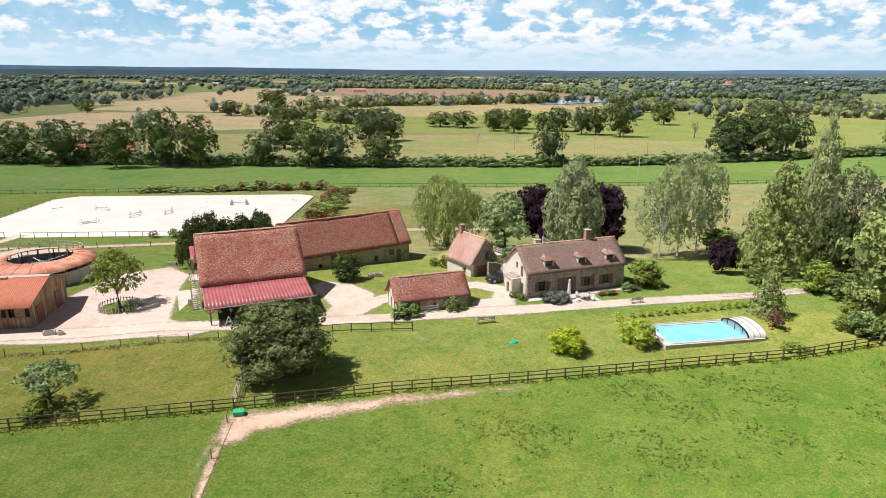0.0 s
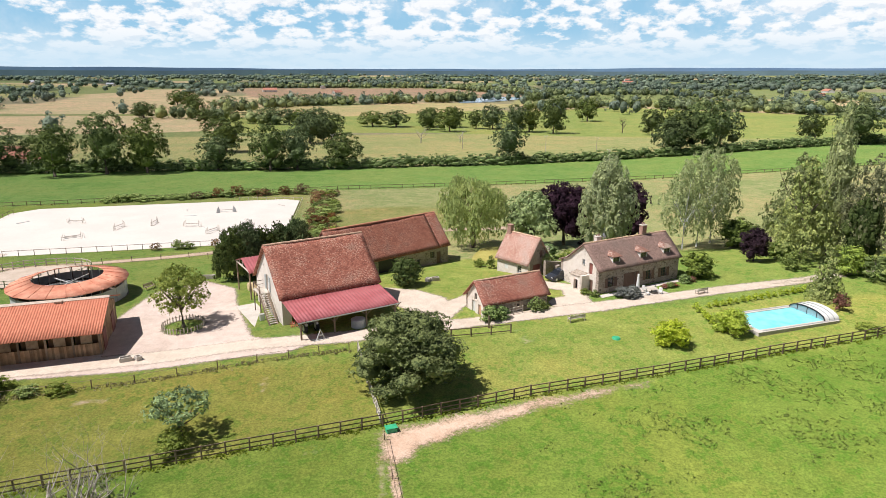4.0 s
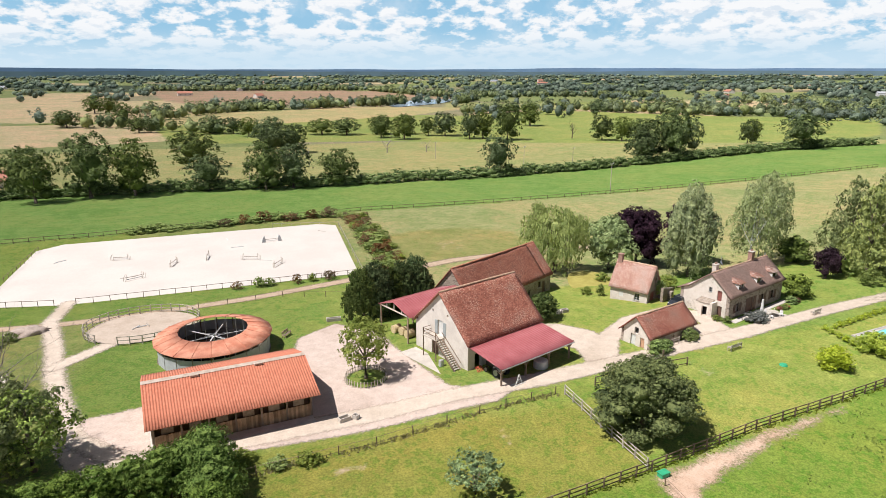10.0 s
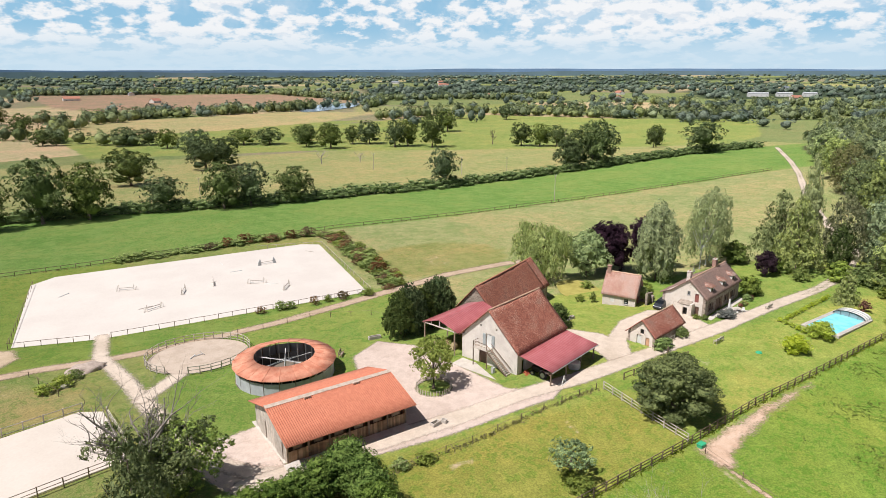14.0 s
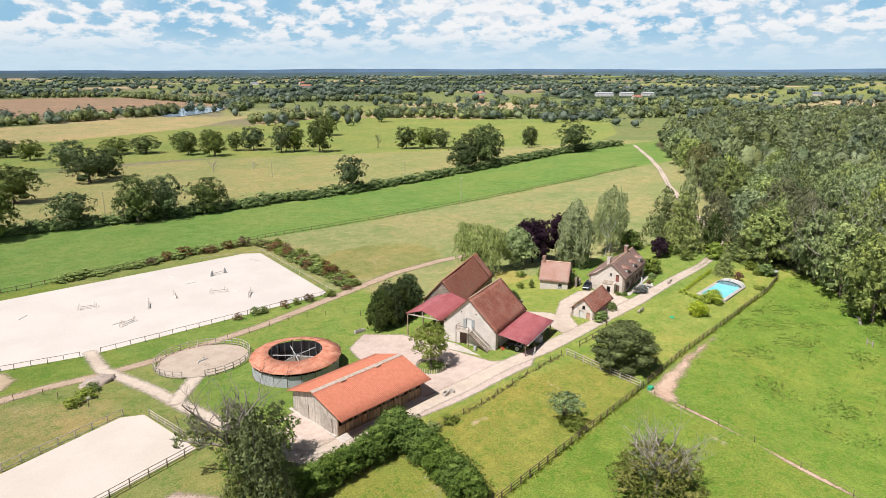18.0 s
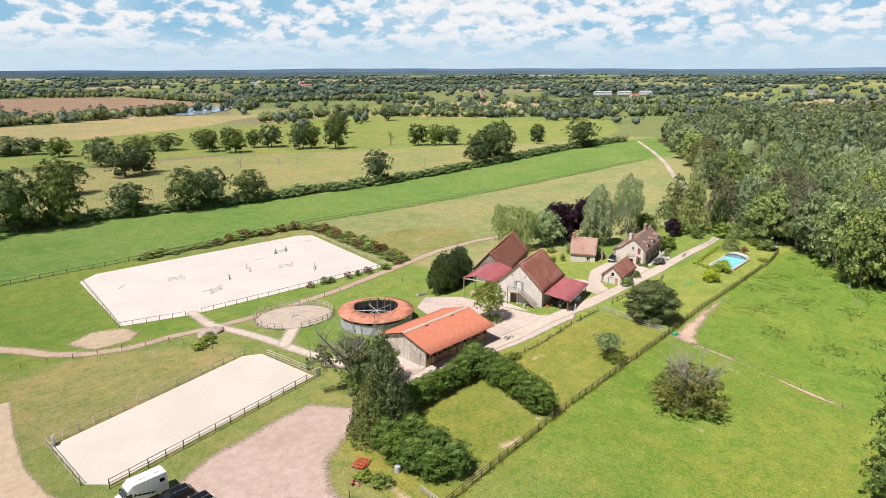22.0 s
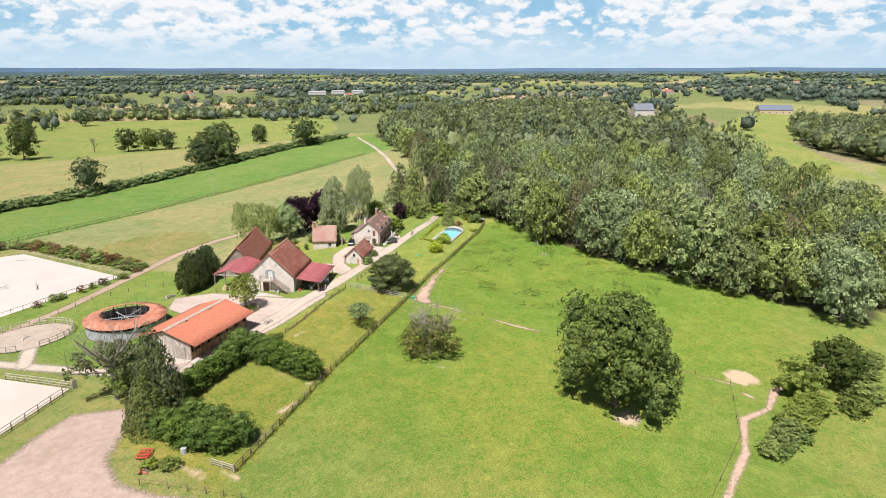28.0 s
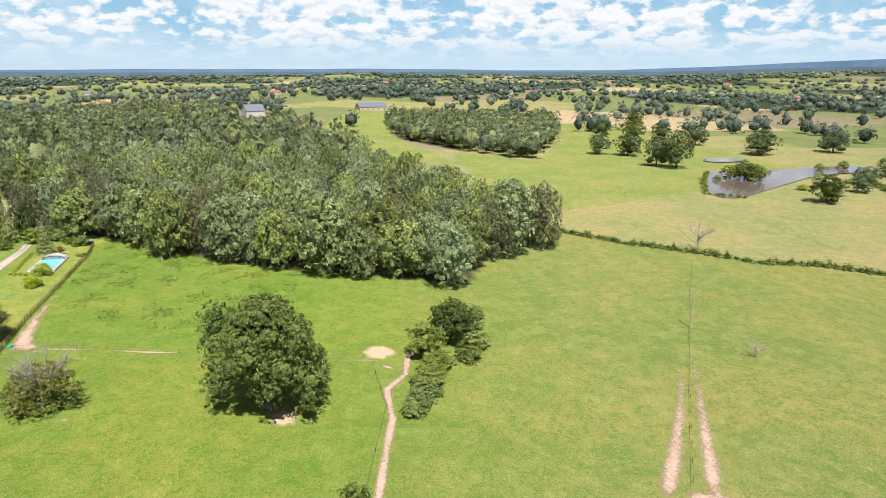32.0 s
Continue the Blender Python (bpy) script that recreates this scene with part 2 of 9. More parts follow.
def soft_ground(name, a, b, stain, scale=0.5, amount=0.5, bump=0.4):
    """A loose surface whose rim frays out into what lies below (attribute 'rim': 0 at the edge, 1 inside)."""
    m, nt, s = shader(name)
    p = place(nt)
    at = nt.nodes.new("ShaderNodeAttribute")
    at.attribute_name = "rim"
    big, mid, small = grain(nt, p, scale * 0.25, 4.0), grain(nt, p, scale * 1.6, 5.0, 0.65), grain(nt, p, 6.0, 4.0, 0.7)
    col = blend(nt, ramp(nt, mid, 0.3, 0.7), a, b)
    col = blend(nt, fac(nt, "MULTIPLY", ramp(nt, big, 0.5, 0.7), amount), col, stain)
    col = blend(nt, 0.4, col, blend(nt, ramp(nt, small, 0.3, 0.7), (0.34, 0.34, 0.34), (0.66, 0.66, 0.66)), "OVERLAY")
    nt.links.new(col, s.inputs["Base Color"])
    s.inputs["Roughness"].default_value = 0.95
    relief(nt, s, small, bump, 0.03)
    t, mx = nt.nodes.new("ShaderNodeBsdfTransparent"), nt.nodes.new("ShaderNodeMixShader")
    f = fac(nt, "ADD", at.outputs["Fac"], fac(nt, "MULTIPLY", fac(nt, "SUBTRACT", fac(nt, "ADD", grain(nt, p, 1.9, 4.0, 0.7), fac(nt, "MULTIPLY", small, 0.6)), 0.8), 1.1))
    nt.links.new(ramp(nt, f, 0.1, 0.85), mx.inputs[0])
    nt.links.new(t.outputs[0], mx.inputs[1])
    nt.links.new(s.outputs[0], mx.inputs[2])
    nt.links.new(mx.outputs[0], nt.nodes["Material Output"].inputs[0])
    return m


def meadow():
    """Grassland: the attribute 'tint' holds each field's sward, noise its tufts, weeds and dry patches."""
    m, nt, s = shader("meadow")
    p = place(nt)
    at = nt.nodes.new("ShaderNodeAttribute")
    at.attribute_name = "tint"
    bare = nt.nodes.new("ShaderNodeAttribute")
    bare.attribute_name = "bare"
    patch, mid, tuft, fine = grain(nt, p, 0.03, 4.0, 0.6), grain(nt, p, 0.16, 5.0, 0.66), grain(nt, p, 1.1, 5.0, 0.68), grain(nt, p, 4.5, 4.0, 0.75)
    clover = grain(nt, p, 0.3, 4.0, 0.6)
    col = at.outputs["Color"]
    dark = blend(nt, 1.0, col, (0.46, 0.70, 0.44), "MULTIPLY")
    dry = blend(nt, 1.0, col, (1.26, 1.05, 1.12), "MULTIPLY")
    c = blend(nt, fac(nt, "MULTIPLY", ramp(nt, mid, 0.47, 0.58), 0.5), col, dark)
    c = blend(nt, fac(nt, "MULTIPLY", ramp(nt, fac(nt, "ADD", fac(nt, "MULTIPLY", patch, 0.6), fac(nt, "MULTIPLY", mid, 0.4)), 0.45, 0.57), 0.8), c, dry)
    flecks = fac(nt, "MULTIPLY", ramp(nt, tuft, 0.48, 0.56), ramp(nt, clover, 0.41, 0.53))
    c = blend(nt, fac(nt, "MULTIPLY", flecks, 0.75), c, dark)
    c = blend(nt, 0.3, c, blend(nt, ramp(nt, tuft, 0.36, 0.66), (0.3, 0.33, 0.3), (0.70, 0.68, 0.68)), "OVERLAY")
    c = blend(nt, 0.55, c, blend(nt, ramp(nt, fine, 0.34, 0.66), (0.25, 0.28, 0.25), (0.75, 0.74, 0.73)), "OVERLAY")
    f = fac(nt, "ADD", bare.outputs["Fac"], fac(nt, "MULTIPLY", fac(nt, "SUBTRACT", fac(nt, "ADD", fac(nt, "MULTIPLY", tuft, 0.6), fac(nt, "MULTIPLY", mid, 0.6)), 0.6), 1.3))
    c = blend(nt, fac(nt, "MULTIPLY", ramp(nt, f, 0.4, 0.75), 0.9), c, blend(nt, fine, (0.46, 0.33, 0.22), (0.62, 0.47, 0.34)))
    nt.links.new(c, s.inputs["Base Color"])
    s.inputs["Roughness"].default_value = 0.9
    s.inputs["Specular IOR Level"].default_value = 0.15
    s.inputs["Diffuse Roughness"].default_value = 1.0
    relief(nt, s, fac(nt, "ADD", tuft, fac(nt, "MULTIPLY", fine, 0.5)), 0.7, 0.2)
    return m


MEADOW = meadow()
GRAVEL = soft_ground("gravel", (0.50, 0.395, 0.33), (0.60, 0.485, 0.415), (0.38, 0.285, 0.225))
ROADBED = soft_ground("pale_gravel_road", (0.51, 0.42, 0.335), (0.61, 0.51, 0.415), (0.42, 0.335, 0.25))
EARTH = soft_ground("bare_earth", (0.38, 0.275, 0.19), (0.48, 0.36, 0.26), (0.32, 0.235, 0.15))
DUST = soft_ground("dusty_sand", (0.40, 0.30, 0.20), (0.49, 0.38, 0.265), (0.33, 0.27, 0.15))
PARKING = soft_ground("trodden_gravel", (0.42, 0.305, 0.245), (0.51, 0.385, 0.32), (0.35, 0.265, 0.18))
REDEARTH = soft_ground("dry_red_earth", (0.53, 0.36, 0.255), (0.61, 0.45, 0.34), (0.46, 0.30, 0.20))
SAND = plain("arena_sand", (0.56, 0.505, 0.455), (0.60, 0.55, 0.495), 0.12, 0.95, 0, 0.12, 3.0, speck=0.2)
SAND_WARM = plain("warm_arena_sand", (0.555, 0.485, 0.415), (0.60, 0.53, 0.46), 0.12, 0.95, 0, 0.12, 3.0, speck=0.2)
PENSAND = plain("damp_sand", (0.42, 0.335, 0.26), (0.49, 0.40, 0.32), 0.5, 0.95, 0, 0.2, 4.0)
RUBBLE = stone("rubble_stone", ((0.28, 0.215, 0.175), (0.43, 0.35, 0.295), (0.17, 0.13, 0.11)), (0.45, 0.38, 0.325), 0.36)
RUBBLE_DARK = stone("weathered_stone", ((0.24, 0.20, 0.16), (0.40, 0.33, 0.27), (0.18, 0.14, 0.11)), (0.40, 0.34, 0.28), 0.34)
LIMED = stone("lime_washed_stone", ((0.54, 0.47, 0.41), (0.68, 0.61, 0.54), (0.42, 0.36, 0.30)), (0.71, 0.64, 0.57), 0.4, 0.06, 0.4, 0.5)
RENDERED = plain("lime_render", (0.60, 0.54, 0.48), (0.70, 0.64, 0.57), 0.7, 0.9, 0, 0.2, 8.0)
ROOF_OLD = tiles("old_clay_tiles", (0.20, 0.060, 0.038), (0.39, 0.142, 0.092), (0.56, 0.33, 0.24), (0.12, 0.052, 0.040), 0.8)
ROOF_DARK = tiles("dark_clay_tiles", (0.18, 0.060, 0.038), (0.34, 0.128, 0.080), (0.50, 0.26, 0.18), (0.10, 0.050, 0.038), 0.5)
ROOF_HOUSE = tiles("brown_clay_tiles", (0.20, 0.125, 0.10), (0.31, 0.20, 0.165), (0.36, 0.25, 0.20), (0.17, 0.12, 0.10), 0.0)
ROOF_PATCH = tiles("patched_clay_tiles", (0.30, 0.145, 0.105), (0.44, 0.235, 0.175), (0.60, 0.46, 0.39), (0.24, 0.165, 0.13), 1.1)
ROOF_HUT = tiles("mottled_clay_tiles", (0.21, 0.068, 0.046), (0.37, 0.135, 0.090), (0.56, 0.34, 0.26), (0.11, 0.052, 0.042), 0.8)
ROOF_NEW = tiles("new_clay_pantiles", (0.47, 0.155, 0.088), (0.56, 0.205, 0.120), (0.60, 0.26, 0.16), (0.50, 0.175, 0.10), -1.2, 0.28, 0.36, 0.6)
ROOF_WALKER = plain("weathered_roof_sheet", (0.46, 0.165, 0.095), (0.60, 0.28, 0.18), 0.7, 0.75, 0, 0.2, 5.0, 0.08)
CAPPING = plain("lichened_ridge_capping", (0.42, 0.33, 0.26), (0.56, 0.46, 0.38), 1.6, 0.85, 0, 0.2, 6.0)
RIDGE = plain("ridge_tile", (0.52, 0.33, 0.22), (0.60, 0.40, 0.28), 2.0, 0.85, 0, 0.2, 9.0, 0.15)
REDMETAL = plain("red_coated_steel", (0.35, 0.098, 0.102), (0.42, 0.14, 0.145), 0.6, 0.3, 0.0, 0.02)
WOOD = plain("weathered_wood", (0.22, 0.16, 0.115), (0.34, 0.26, 0.19), 1.2, 0.85, 0, 0.4, 16.0, 0.3)
BOARD = plain("stable_boards", (0.30, 0.18, 0.10), (0.46, 0.31, 0.19), 0.8, 0.8, 0, 0.4, 12.0, 0.35)
FENCEWOOD = plain("brown_fence_wood", (0.15, 0.105, 0.07), (0.24, 0.17, 0.12), 1.5, 0.85, 0, 0.4, 16.0, 0.25)
GREYWOOD = plain("silvered_wood", (0.42, 0.37, 0.31), (0.55, 0.49, 0.42), 1.5, 0.85, 0, 0.4, 16.0, 0.2)
BARK = plain("bark", (0.10, 0.075, 0.055), (0.19, 0.15, 0.115), 2.0, 0.95, 0, 0.6, 10.0)
DEADWOOD = plain("bleached_dead_wood", (0.30, 0.26, 0.22), (0.45, 0.40, 0.35), 2.0, 0.9, 0, 0.4, 10.0)
DYINGBARK = plain("lichened_bark", (0.17, 0.145, 0.12), (0.31, 0.275, 0.235), 2.0, 0.95, 0, 0.5, 9.0)
CONCRETE = plain("concrete", (0.46, 0.415, 0.36), (0.56, 0.51, 0.455), 0.8, 0.9, 0, 0.2, 6.0)
GREYPANEL = plain("grey_panel", (0.40, 0.41, 0.42), (0.50, 0.51, 0.52), 0.8, 0.6, 0, 0.1)
STEEL = plain("galvanised_steel", (0.50, 0.51, 0.52), (0.60, 0.61, 0.62), 2.0, 0.4, 0.7, 0.05)
DARK = plain("black_paint", (0.012, 0.012, 0.014), (0.02, 0.02, 0.022), 2.0, 0.5, 0, 0.05)
BROWNPAINT = plain("brown_paint", (0.13, 0.07, 0.05), (0.17, 0.095, 0.07), 2.0, 0.6, 0, 0.1)
OXBLOOD = plain("oxblood_paint", (0.22, 0.075, 0.06), (0.28, 0.10, 0.08), 2.0, 0.6, 0, 0.1)
WHITE = plain("white_paint", (0.66, 0.65, 0.62), (0.72, 0.71, 0.68), 2.0, 0.5, 0, 0.05)
GREYPAINT = plain("blue_grey_paint", (0.30, 0.33, 0.33), (0.36, 0.39, 0.39), 2.0, 0.6, 0, 0.1)
PANE = glassy("window_glass", (0.03, 0.035, 0.04))
SMOKED = glassy("car_glass", (0.012, 0.014, 0.016))
RUBBER = plain("black_rubber", (0.015, 0.015, 0.016), (0.022, 0.022, 0.023), 3.0, 0.8, 0, 0.1)
BLACKCAR = plain("black_car_paint", (0.008, 0.009, 0.012), (0.010, 0.011, 0.014), 1.0, 0.18, 0.0, 0)
WHITECAR = plain("white_car_paint", (0.72, 0.72, 0.71), (0.75, 0.75, 0.74), 1.0, 0.22, 0.0, 0)
GREYCAR = plain("grey_car_paint", (0.045, 0.05, 0.06), (0.055, 0.06, 0.07), 1.0, 0.25, 0.3, 0)
REDPAINT = plain("faded_red_paint", (0.55, 0.09, 0.05), (0.62, 0.14, 0.08), 2.0, 0.6, 0, 0.1)
GREENPLASTIC = plain("green_plastic", (0.03, 0.33, 0.16), (0.05, 0.40, 0.20), 2.0, 0.5, 0, 0.05)
JADE = plain("pale_green_plastic", (0.17, 0.42, 0.33), (0.22, 0.48, 0.38), 2.0, 0.5, 0, 0.05)
BRICKRED = plain("chimney_brick", (0.29, 0.165, 0.125), (0.38, 0.235, 0.185), 3.0, 0.9, 0, 0.4, 9.0)
LEAF_OAK = leafy("oak_leaves", (0.020, 0.036, 0.011), (0.112, 0.158, 0.042), 0.14, 3.0, 2.8, 1, 0.2)
LEAF_WOOD = leafy("woodland_leaves", (0.022, 0.036, 0.015), (0.124, 0.157, 0.056), 0.14, 3.4, 2.3, 1.1, 0.15)
LEAF_FIELD = leafy("field_oak_leaves", (0.018, 0.032, 0.011), (0.100, 0.138, 0.042), 0.2, 1.9, 2.0, 0.9, 0.6)
LEAF_COPSE = leafy("wood_canopy_leaves", (0.022, 0.035, 0.016), (0.110, 0.134, 0.056), 0.2, 3.4, 1.6, 1.0, 1.2)
LEAF_FRESH = leafy("fresh_green_leaves", (0.070, 0.105, 0.028), (0.18, 0.225, 0.07), 0.28, 2.7, 3.2, 1, 0.22)
LEAF_WILLOW = leafy("willow_leaves", (0.085, 0.12, 0.035), (0.20, 0.235, 0.075), 0.3, 3.3, 3.2, 1, 0.22)
LEAF_BIRCH = leafy("birch_leaves", (0.075, 0.10, 0.045), (0.155, 0.18, 0.080), 0.3, 3.7, 3.5, 0.5, 0.22)
LEAF_SILVER = leafy("silvery_leaves", (0.062, 0.080, 0.036), (0.14, 0.162, 0.070), 0.28, 3.24, 3, 0.5, 0.22)
LEAF_ASH = leafy("ash_leaves", (0.050, 0.062, 0.026), (0.165, 0.172, 0.076), 0.35, 2.5, 4.5, 0.7)
LEAF_PINE = leafy("pine_needles", (0.040, 0.056, 0.020), (0.105, 0.125, 0.042), 0.16, 3.3, 3.2, 1, 0.22)
LEAF_YEW = leafy("cypress_foliage", (0.020, 0.036, 0.011), (0.062, 0.090, 0.026), 0.14, 2.0, 3, 1, 0.22)
LEAF_HEDGE = leafy("conifer_hedge_foliage", (0.026, 0.055, 0.010), (0.085, 0.130, 0.026), 0.18, 2.25, 3.5, 0.2, 0.22)
LEAF_SHAGGY = leafy("old_conifer_foliage", (0.034, 0.050, 0.016), (0.085, 0.105, 0.034), 0.16, 2.75, 3.2, 1, 0.22)
LEAF_PURPLE = leafy("copper_leaves", (0.012, 0.007, 0.010), (0.040, 0.020, 0.027), 0.15, 1.9)
LEAF_LIME = leafy("lime_green_shrub_leaves", (0.11, 0.16, 0.018), (0.25, 0.30, 0.040), 0.42, 3, 4, 0.25, 0.5)
LEAF_DRY = leafy("dry_bramble_leaves", (0.10, 0.06, 0.03), (0.20, 0.15, 0.06), 0.3, 1.76)
LEAF_RED = leafy("russet_leaves", (0.14, 0.05, 0.03), (0.24, 0.10, 0.05), 0.3, 1.6)
LEAF_GREY = leafy("lavender_grey_leaves", (0.14, 0.16, 0.12), (0.25, 0.27, 0.23), 0.3, 1.4)
LEAF_SCRUB = leafy("bramble_leaves", (0.050, 0.078, 0.018), (0.145, 0.185, 0.045), 0.3, 2.5, 3, 0.6, 0.5)
# far foliage: some distance haze is mixed in as extra blue and grey
LEAF_FAR_HAZED = leafy("far_leaves_hazed", (0.024, 0.038, 0.027), (0.078, 0.100, 0.064), 0.2, 3.2, 1.1, 1, 1.5)
LEAF_OLD = leafy("dark_shrub_leaves", (0.026, 0.040, 0.015), (0.112, 0.138, 0.046), 0.25, 2.4, 3.5, 0.4, 0.5)
LEAF_GRASS = leafy("coarse_grass", (0.105, 0.15, 0.022), (0.16, 0.205, 0.036), 0.6, 2.2)
LEAF_HAY = leafy("dry_grass", (0.16, 0.155, 0.05), (0.24, 0.21, 0.08), 0.6, 2.3)
LEAF_APPLE = leafy("old_apple_leaves", (0.045, 0.056, 0.018), (0.165, 0.178, 0.052), 0.3, 2.6, 3.5, 0.4)

# ---- ground ----
def ease(a, b, x):
    t = np.clip((np.asarray(x, float) - a) / (b - a), 0, 1)
    return t * t * (3 - 2 * t)


SLOPE_Y = [-600, -60, 0, 30, 58, 66, 95, 112, 124, 128, 182, 258, 394, 460, 700, 1500]
SLOPE_Z = [-8, -6, -4, -2.4, -0.4, 0, 0, -1.0, -2.2, -2.6, -2.8, -5.7, -10.5, -12.5, -14, -15]


def ground_z(x, y):
    """Height of the land: a level farmyard, fields falling to north and south, far country rising to the skyline."""
    x, y = np.asarray(x, float), np.asarray(y, float)
    b = sum(np.interp(y + d, SLOPE_Y, SLOPE_Z) for d in (-6, -2, 2, 6)) / 4
    b = b + (0.55 * ease(-46, -33, x) + 0.25 * ease(-14, 10, x)) * (1 - ease(60, 120, x)) * ease(60, 75, y) * (1 - ease(92, 108, y))
    b = b + 3.5 * ease(70, 240, x) * ease(90, 200, y) * (1 - ease(300, 400, y))
    r = np.hypot(x + 60, y - 50)
    a = np.arctan2(y - 50, x + 60)
    hills = 7 * np.sin(a * 5 + 1.0) * np.sin(r / 520 + a * 3) * ease(1200, 2400, r) + 22 * ease(2.0, 2.5, a) * ease(3000, 4300, r) + 34 * ease(-0.35, -0.75, a) * ease(2800, 4300, r)
    return b + hills + np.interp(r, [0, 1300, 2200, 3200, 4000, 4800], [0, 0, 4, 10, 16, 22])


def gz(x, y):
    return float(ground_z(x, y))


def line_dist(x, y, pts):
    """Distance from points to a polyline."""
    d = np.full(np.shape(x), 1e9)
    for (ax, ay), (bx, by) in zip(pts, pts[1:]):
        ux, uy = bx - ax, by - ay
        t = np.clip(((x - ax) * ux + (y - ay) * uy) / (ux * ux + uy * uy), 0, 1)
        d = np.minimum(d, np.hypot(x - ax - t * ux, y - ay - t * uy))
    return d


def inside(x, y, pts):
    """Signed distance to a polygon, positive inside."""
    c = np.zeros(np.shape(x), bool)
    for (ax, ay), (bx, by) in zip(pts, pts[1:] + pts[:1]):
        c ^= ((ay > y) != (by > y)) & (x < (bx - ax) * (y - ay) / (by - ay + 1e-9) + ax)
    return np.where(c, 1, -1) * line_dist(x, y, pts + pts[:1])


def quads(name, co, faces):
    """A mesh of four-sided faces from arrays."""
    me = bpy.data.meshes.new(name)
    co, faces = np.asarray(co, np.float32), np.asarray(faces, np.int32)
    me.vertices.add(len(co))
    me.vertices.foreach_set("co", co.ravel())
    me.loops.add(faces.size)
    me.loops.foreach_set("vertex_index", faces.ravel())
    me.polygons.add(len(faces))
    me.polygons.foreach_set("loop_start", np.arange(0, faces.size, 4, dtype=np.int32))
    me.update(calc_edges=True)
    return me


def sheet(xs, ys):
    gx, gy = np.meshgrid(xs, ys)
    nx = len(xs)
    i = (np.arange(len(ys) - 1)[:, None] * nx + np.arange(nx - 1)).ravel()
    return gx.ravel(), gy.ravel(), np.stack([i, i + 1, i + nx + 1, i + nx], 1)


def grow(start, step, rate, end):
    out, v = [], start
    while abs(v - start) < abs(end - start):
        v += step
        step *= rate
        out.append(v)
    return out


SWARD, LUSH, LAWN, OLIVE, STRAW, TAN = (0.172, 0.238, 0.041), (0.182, 0.236, 0.042), (0.255, 0.285, 0.068), (0.235, 0.250, 0.080), (0.285, 0.280, 0.125), (0.46, 0.35, 0.215)
MOWN, ROUGH, DRYGREEN = (0.185, 0.248, 0.056), (0.250, 0.246, 0.055), (0.232, 0.246, 0.078)
STRIP, PALE, PLOUGH, BRIGHT = (0.165, 0.245, 0.062), (0.305, 0.285, 0.122), (0.34, 0.225, 0.155), (0.245, 0.272, 0.08)
WEEDY = (0.255, 0.240, 0.088)
OCHRE = (0.40, 0.325, 0.165)
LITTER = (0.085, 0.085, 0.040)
DULL, DUSK = (0.19, 0.215, 0.085), (0.25, 0.215, 0.135)
rng = np.random.default_rng(5)
FIELD_SEEDS = np.array([(x + rng.uniform(-90, 90), y + rng.uniform(-70, 70)) for x in range(-4800, 4801, 260) for y in range(-4600, 4801, 230)])
FIELD_TINTS = np.array([[DULL, TAN, DUSK, PALE, DULL, OLIVE, DULL, DULL, DUSK, DULL][i] for i in rng.integers(0, 10, len(FIELD_SEEDS))])


def field_cell(x, y):
    """For far country: the index of the field, and how near its edge is."""
    idx, gap = np.zeros(len(x), int), np.zeros(len(x))
    for s in range(0, len(x), 4000):
        d = np.hypot(x[s:s + 4000, None] - FIELD_SEEDS[:, 0], y[s:s + 4000, None] - FIELD_SEEDS[:, 1])
        o = np.argpartition(d, 1, axis=1)[:, :2]
        a, b = np.take_along_axis(d, o[:, :1], 1)[:, 0], np.take_along_axis(d, o[:, 1:], 1)[:, 0]
        idx[s:s + 4000] = np.where(a < b, o[:, 0], o[:, 1])
        gap[s:s + 4000] = np.abs(a - b)
    return idx, gap


def far_woods(x, y, r):
    """Where the far country is wooded."""
    return np.sin(x * 0.0031 + 1.3 * np.sin(y * 0.0027)) * np.sin(y * 0.0049 + 1.1 * np.sin(x * 0.0023 + 2)) > np.interp(r, [600, 1100, 1600, 3000], [1.1, 0.45, 0.22, 0.0])


FENCE_SOUTH = [(-86, 43), (-57, 49.5), (-20, 56.2), (-5, 59.4), (13, 62.2), (26, 64.4), (40, 66.6), (51, 69.6)]
FENCE_NORTH = [(-125, 180), (-93, 183.5), (-60, 191), (-26, 198), (20, 199), (59, 203), (105, 208), (150, 211), (190, 214)]
HEDGE_NORTH = [(-210, 268), (-98, 263), (-24, 259), (43, 263), (100, 274), (178, 286), (282, 298)]
DRIVE = [(-72, 70), (-62, 71.5), (-49, 73), (-36, 74.2), (-22, 75.3), (-6, 77.6), (10, 80), (30, 84), (45, 86.4), (60, 90.5), (84, 104), (118, 136), (154, 170), (190, 200), (225, 231), (287, 288)]


WOODS = [(62, 95), (90, 98), (160, 163), (230, 222), (300, 285), (430, 350), (640, 420), (780, 330), (657, 174), (535, 90), (349, 29), (197, -16), (122, -55), (68, -69), (54, -50), (20, -38), (30, -8), (33, 12), (42, 42), (57, 66)]
COPSE = [(576, -10), (399, -21), (297, -77), (268, -108), (384, -154), (517, -185)]


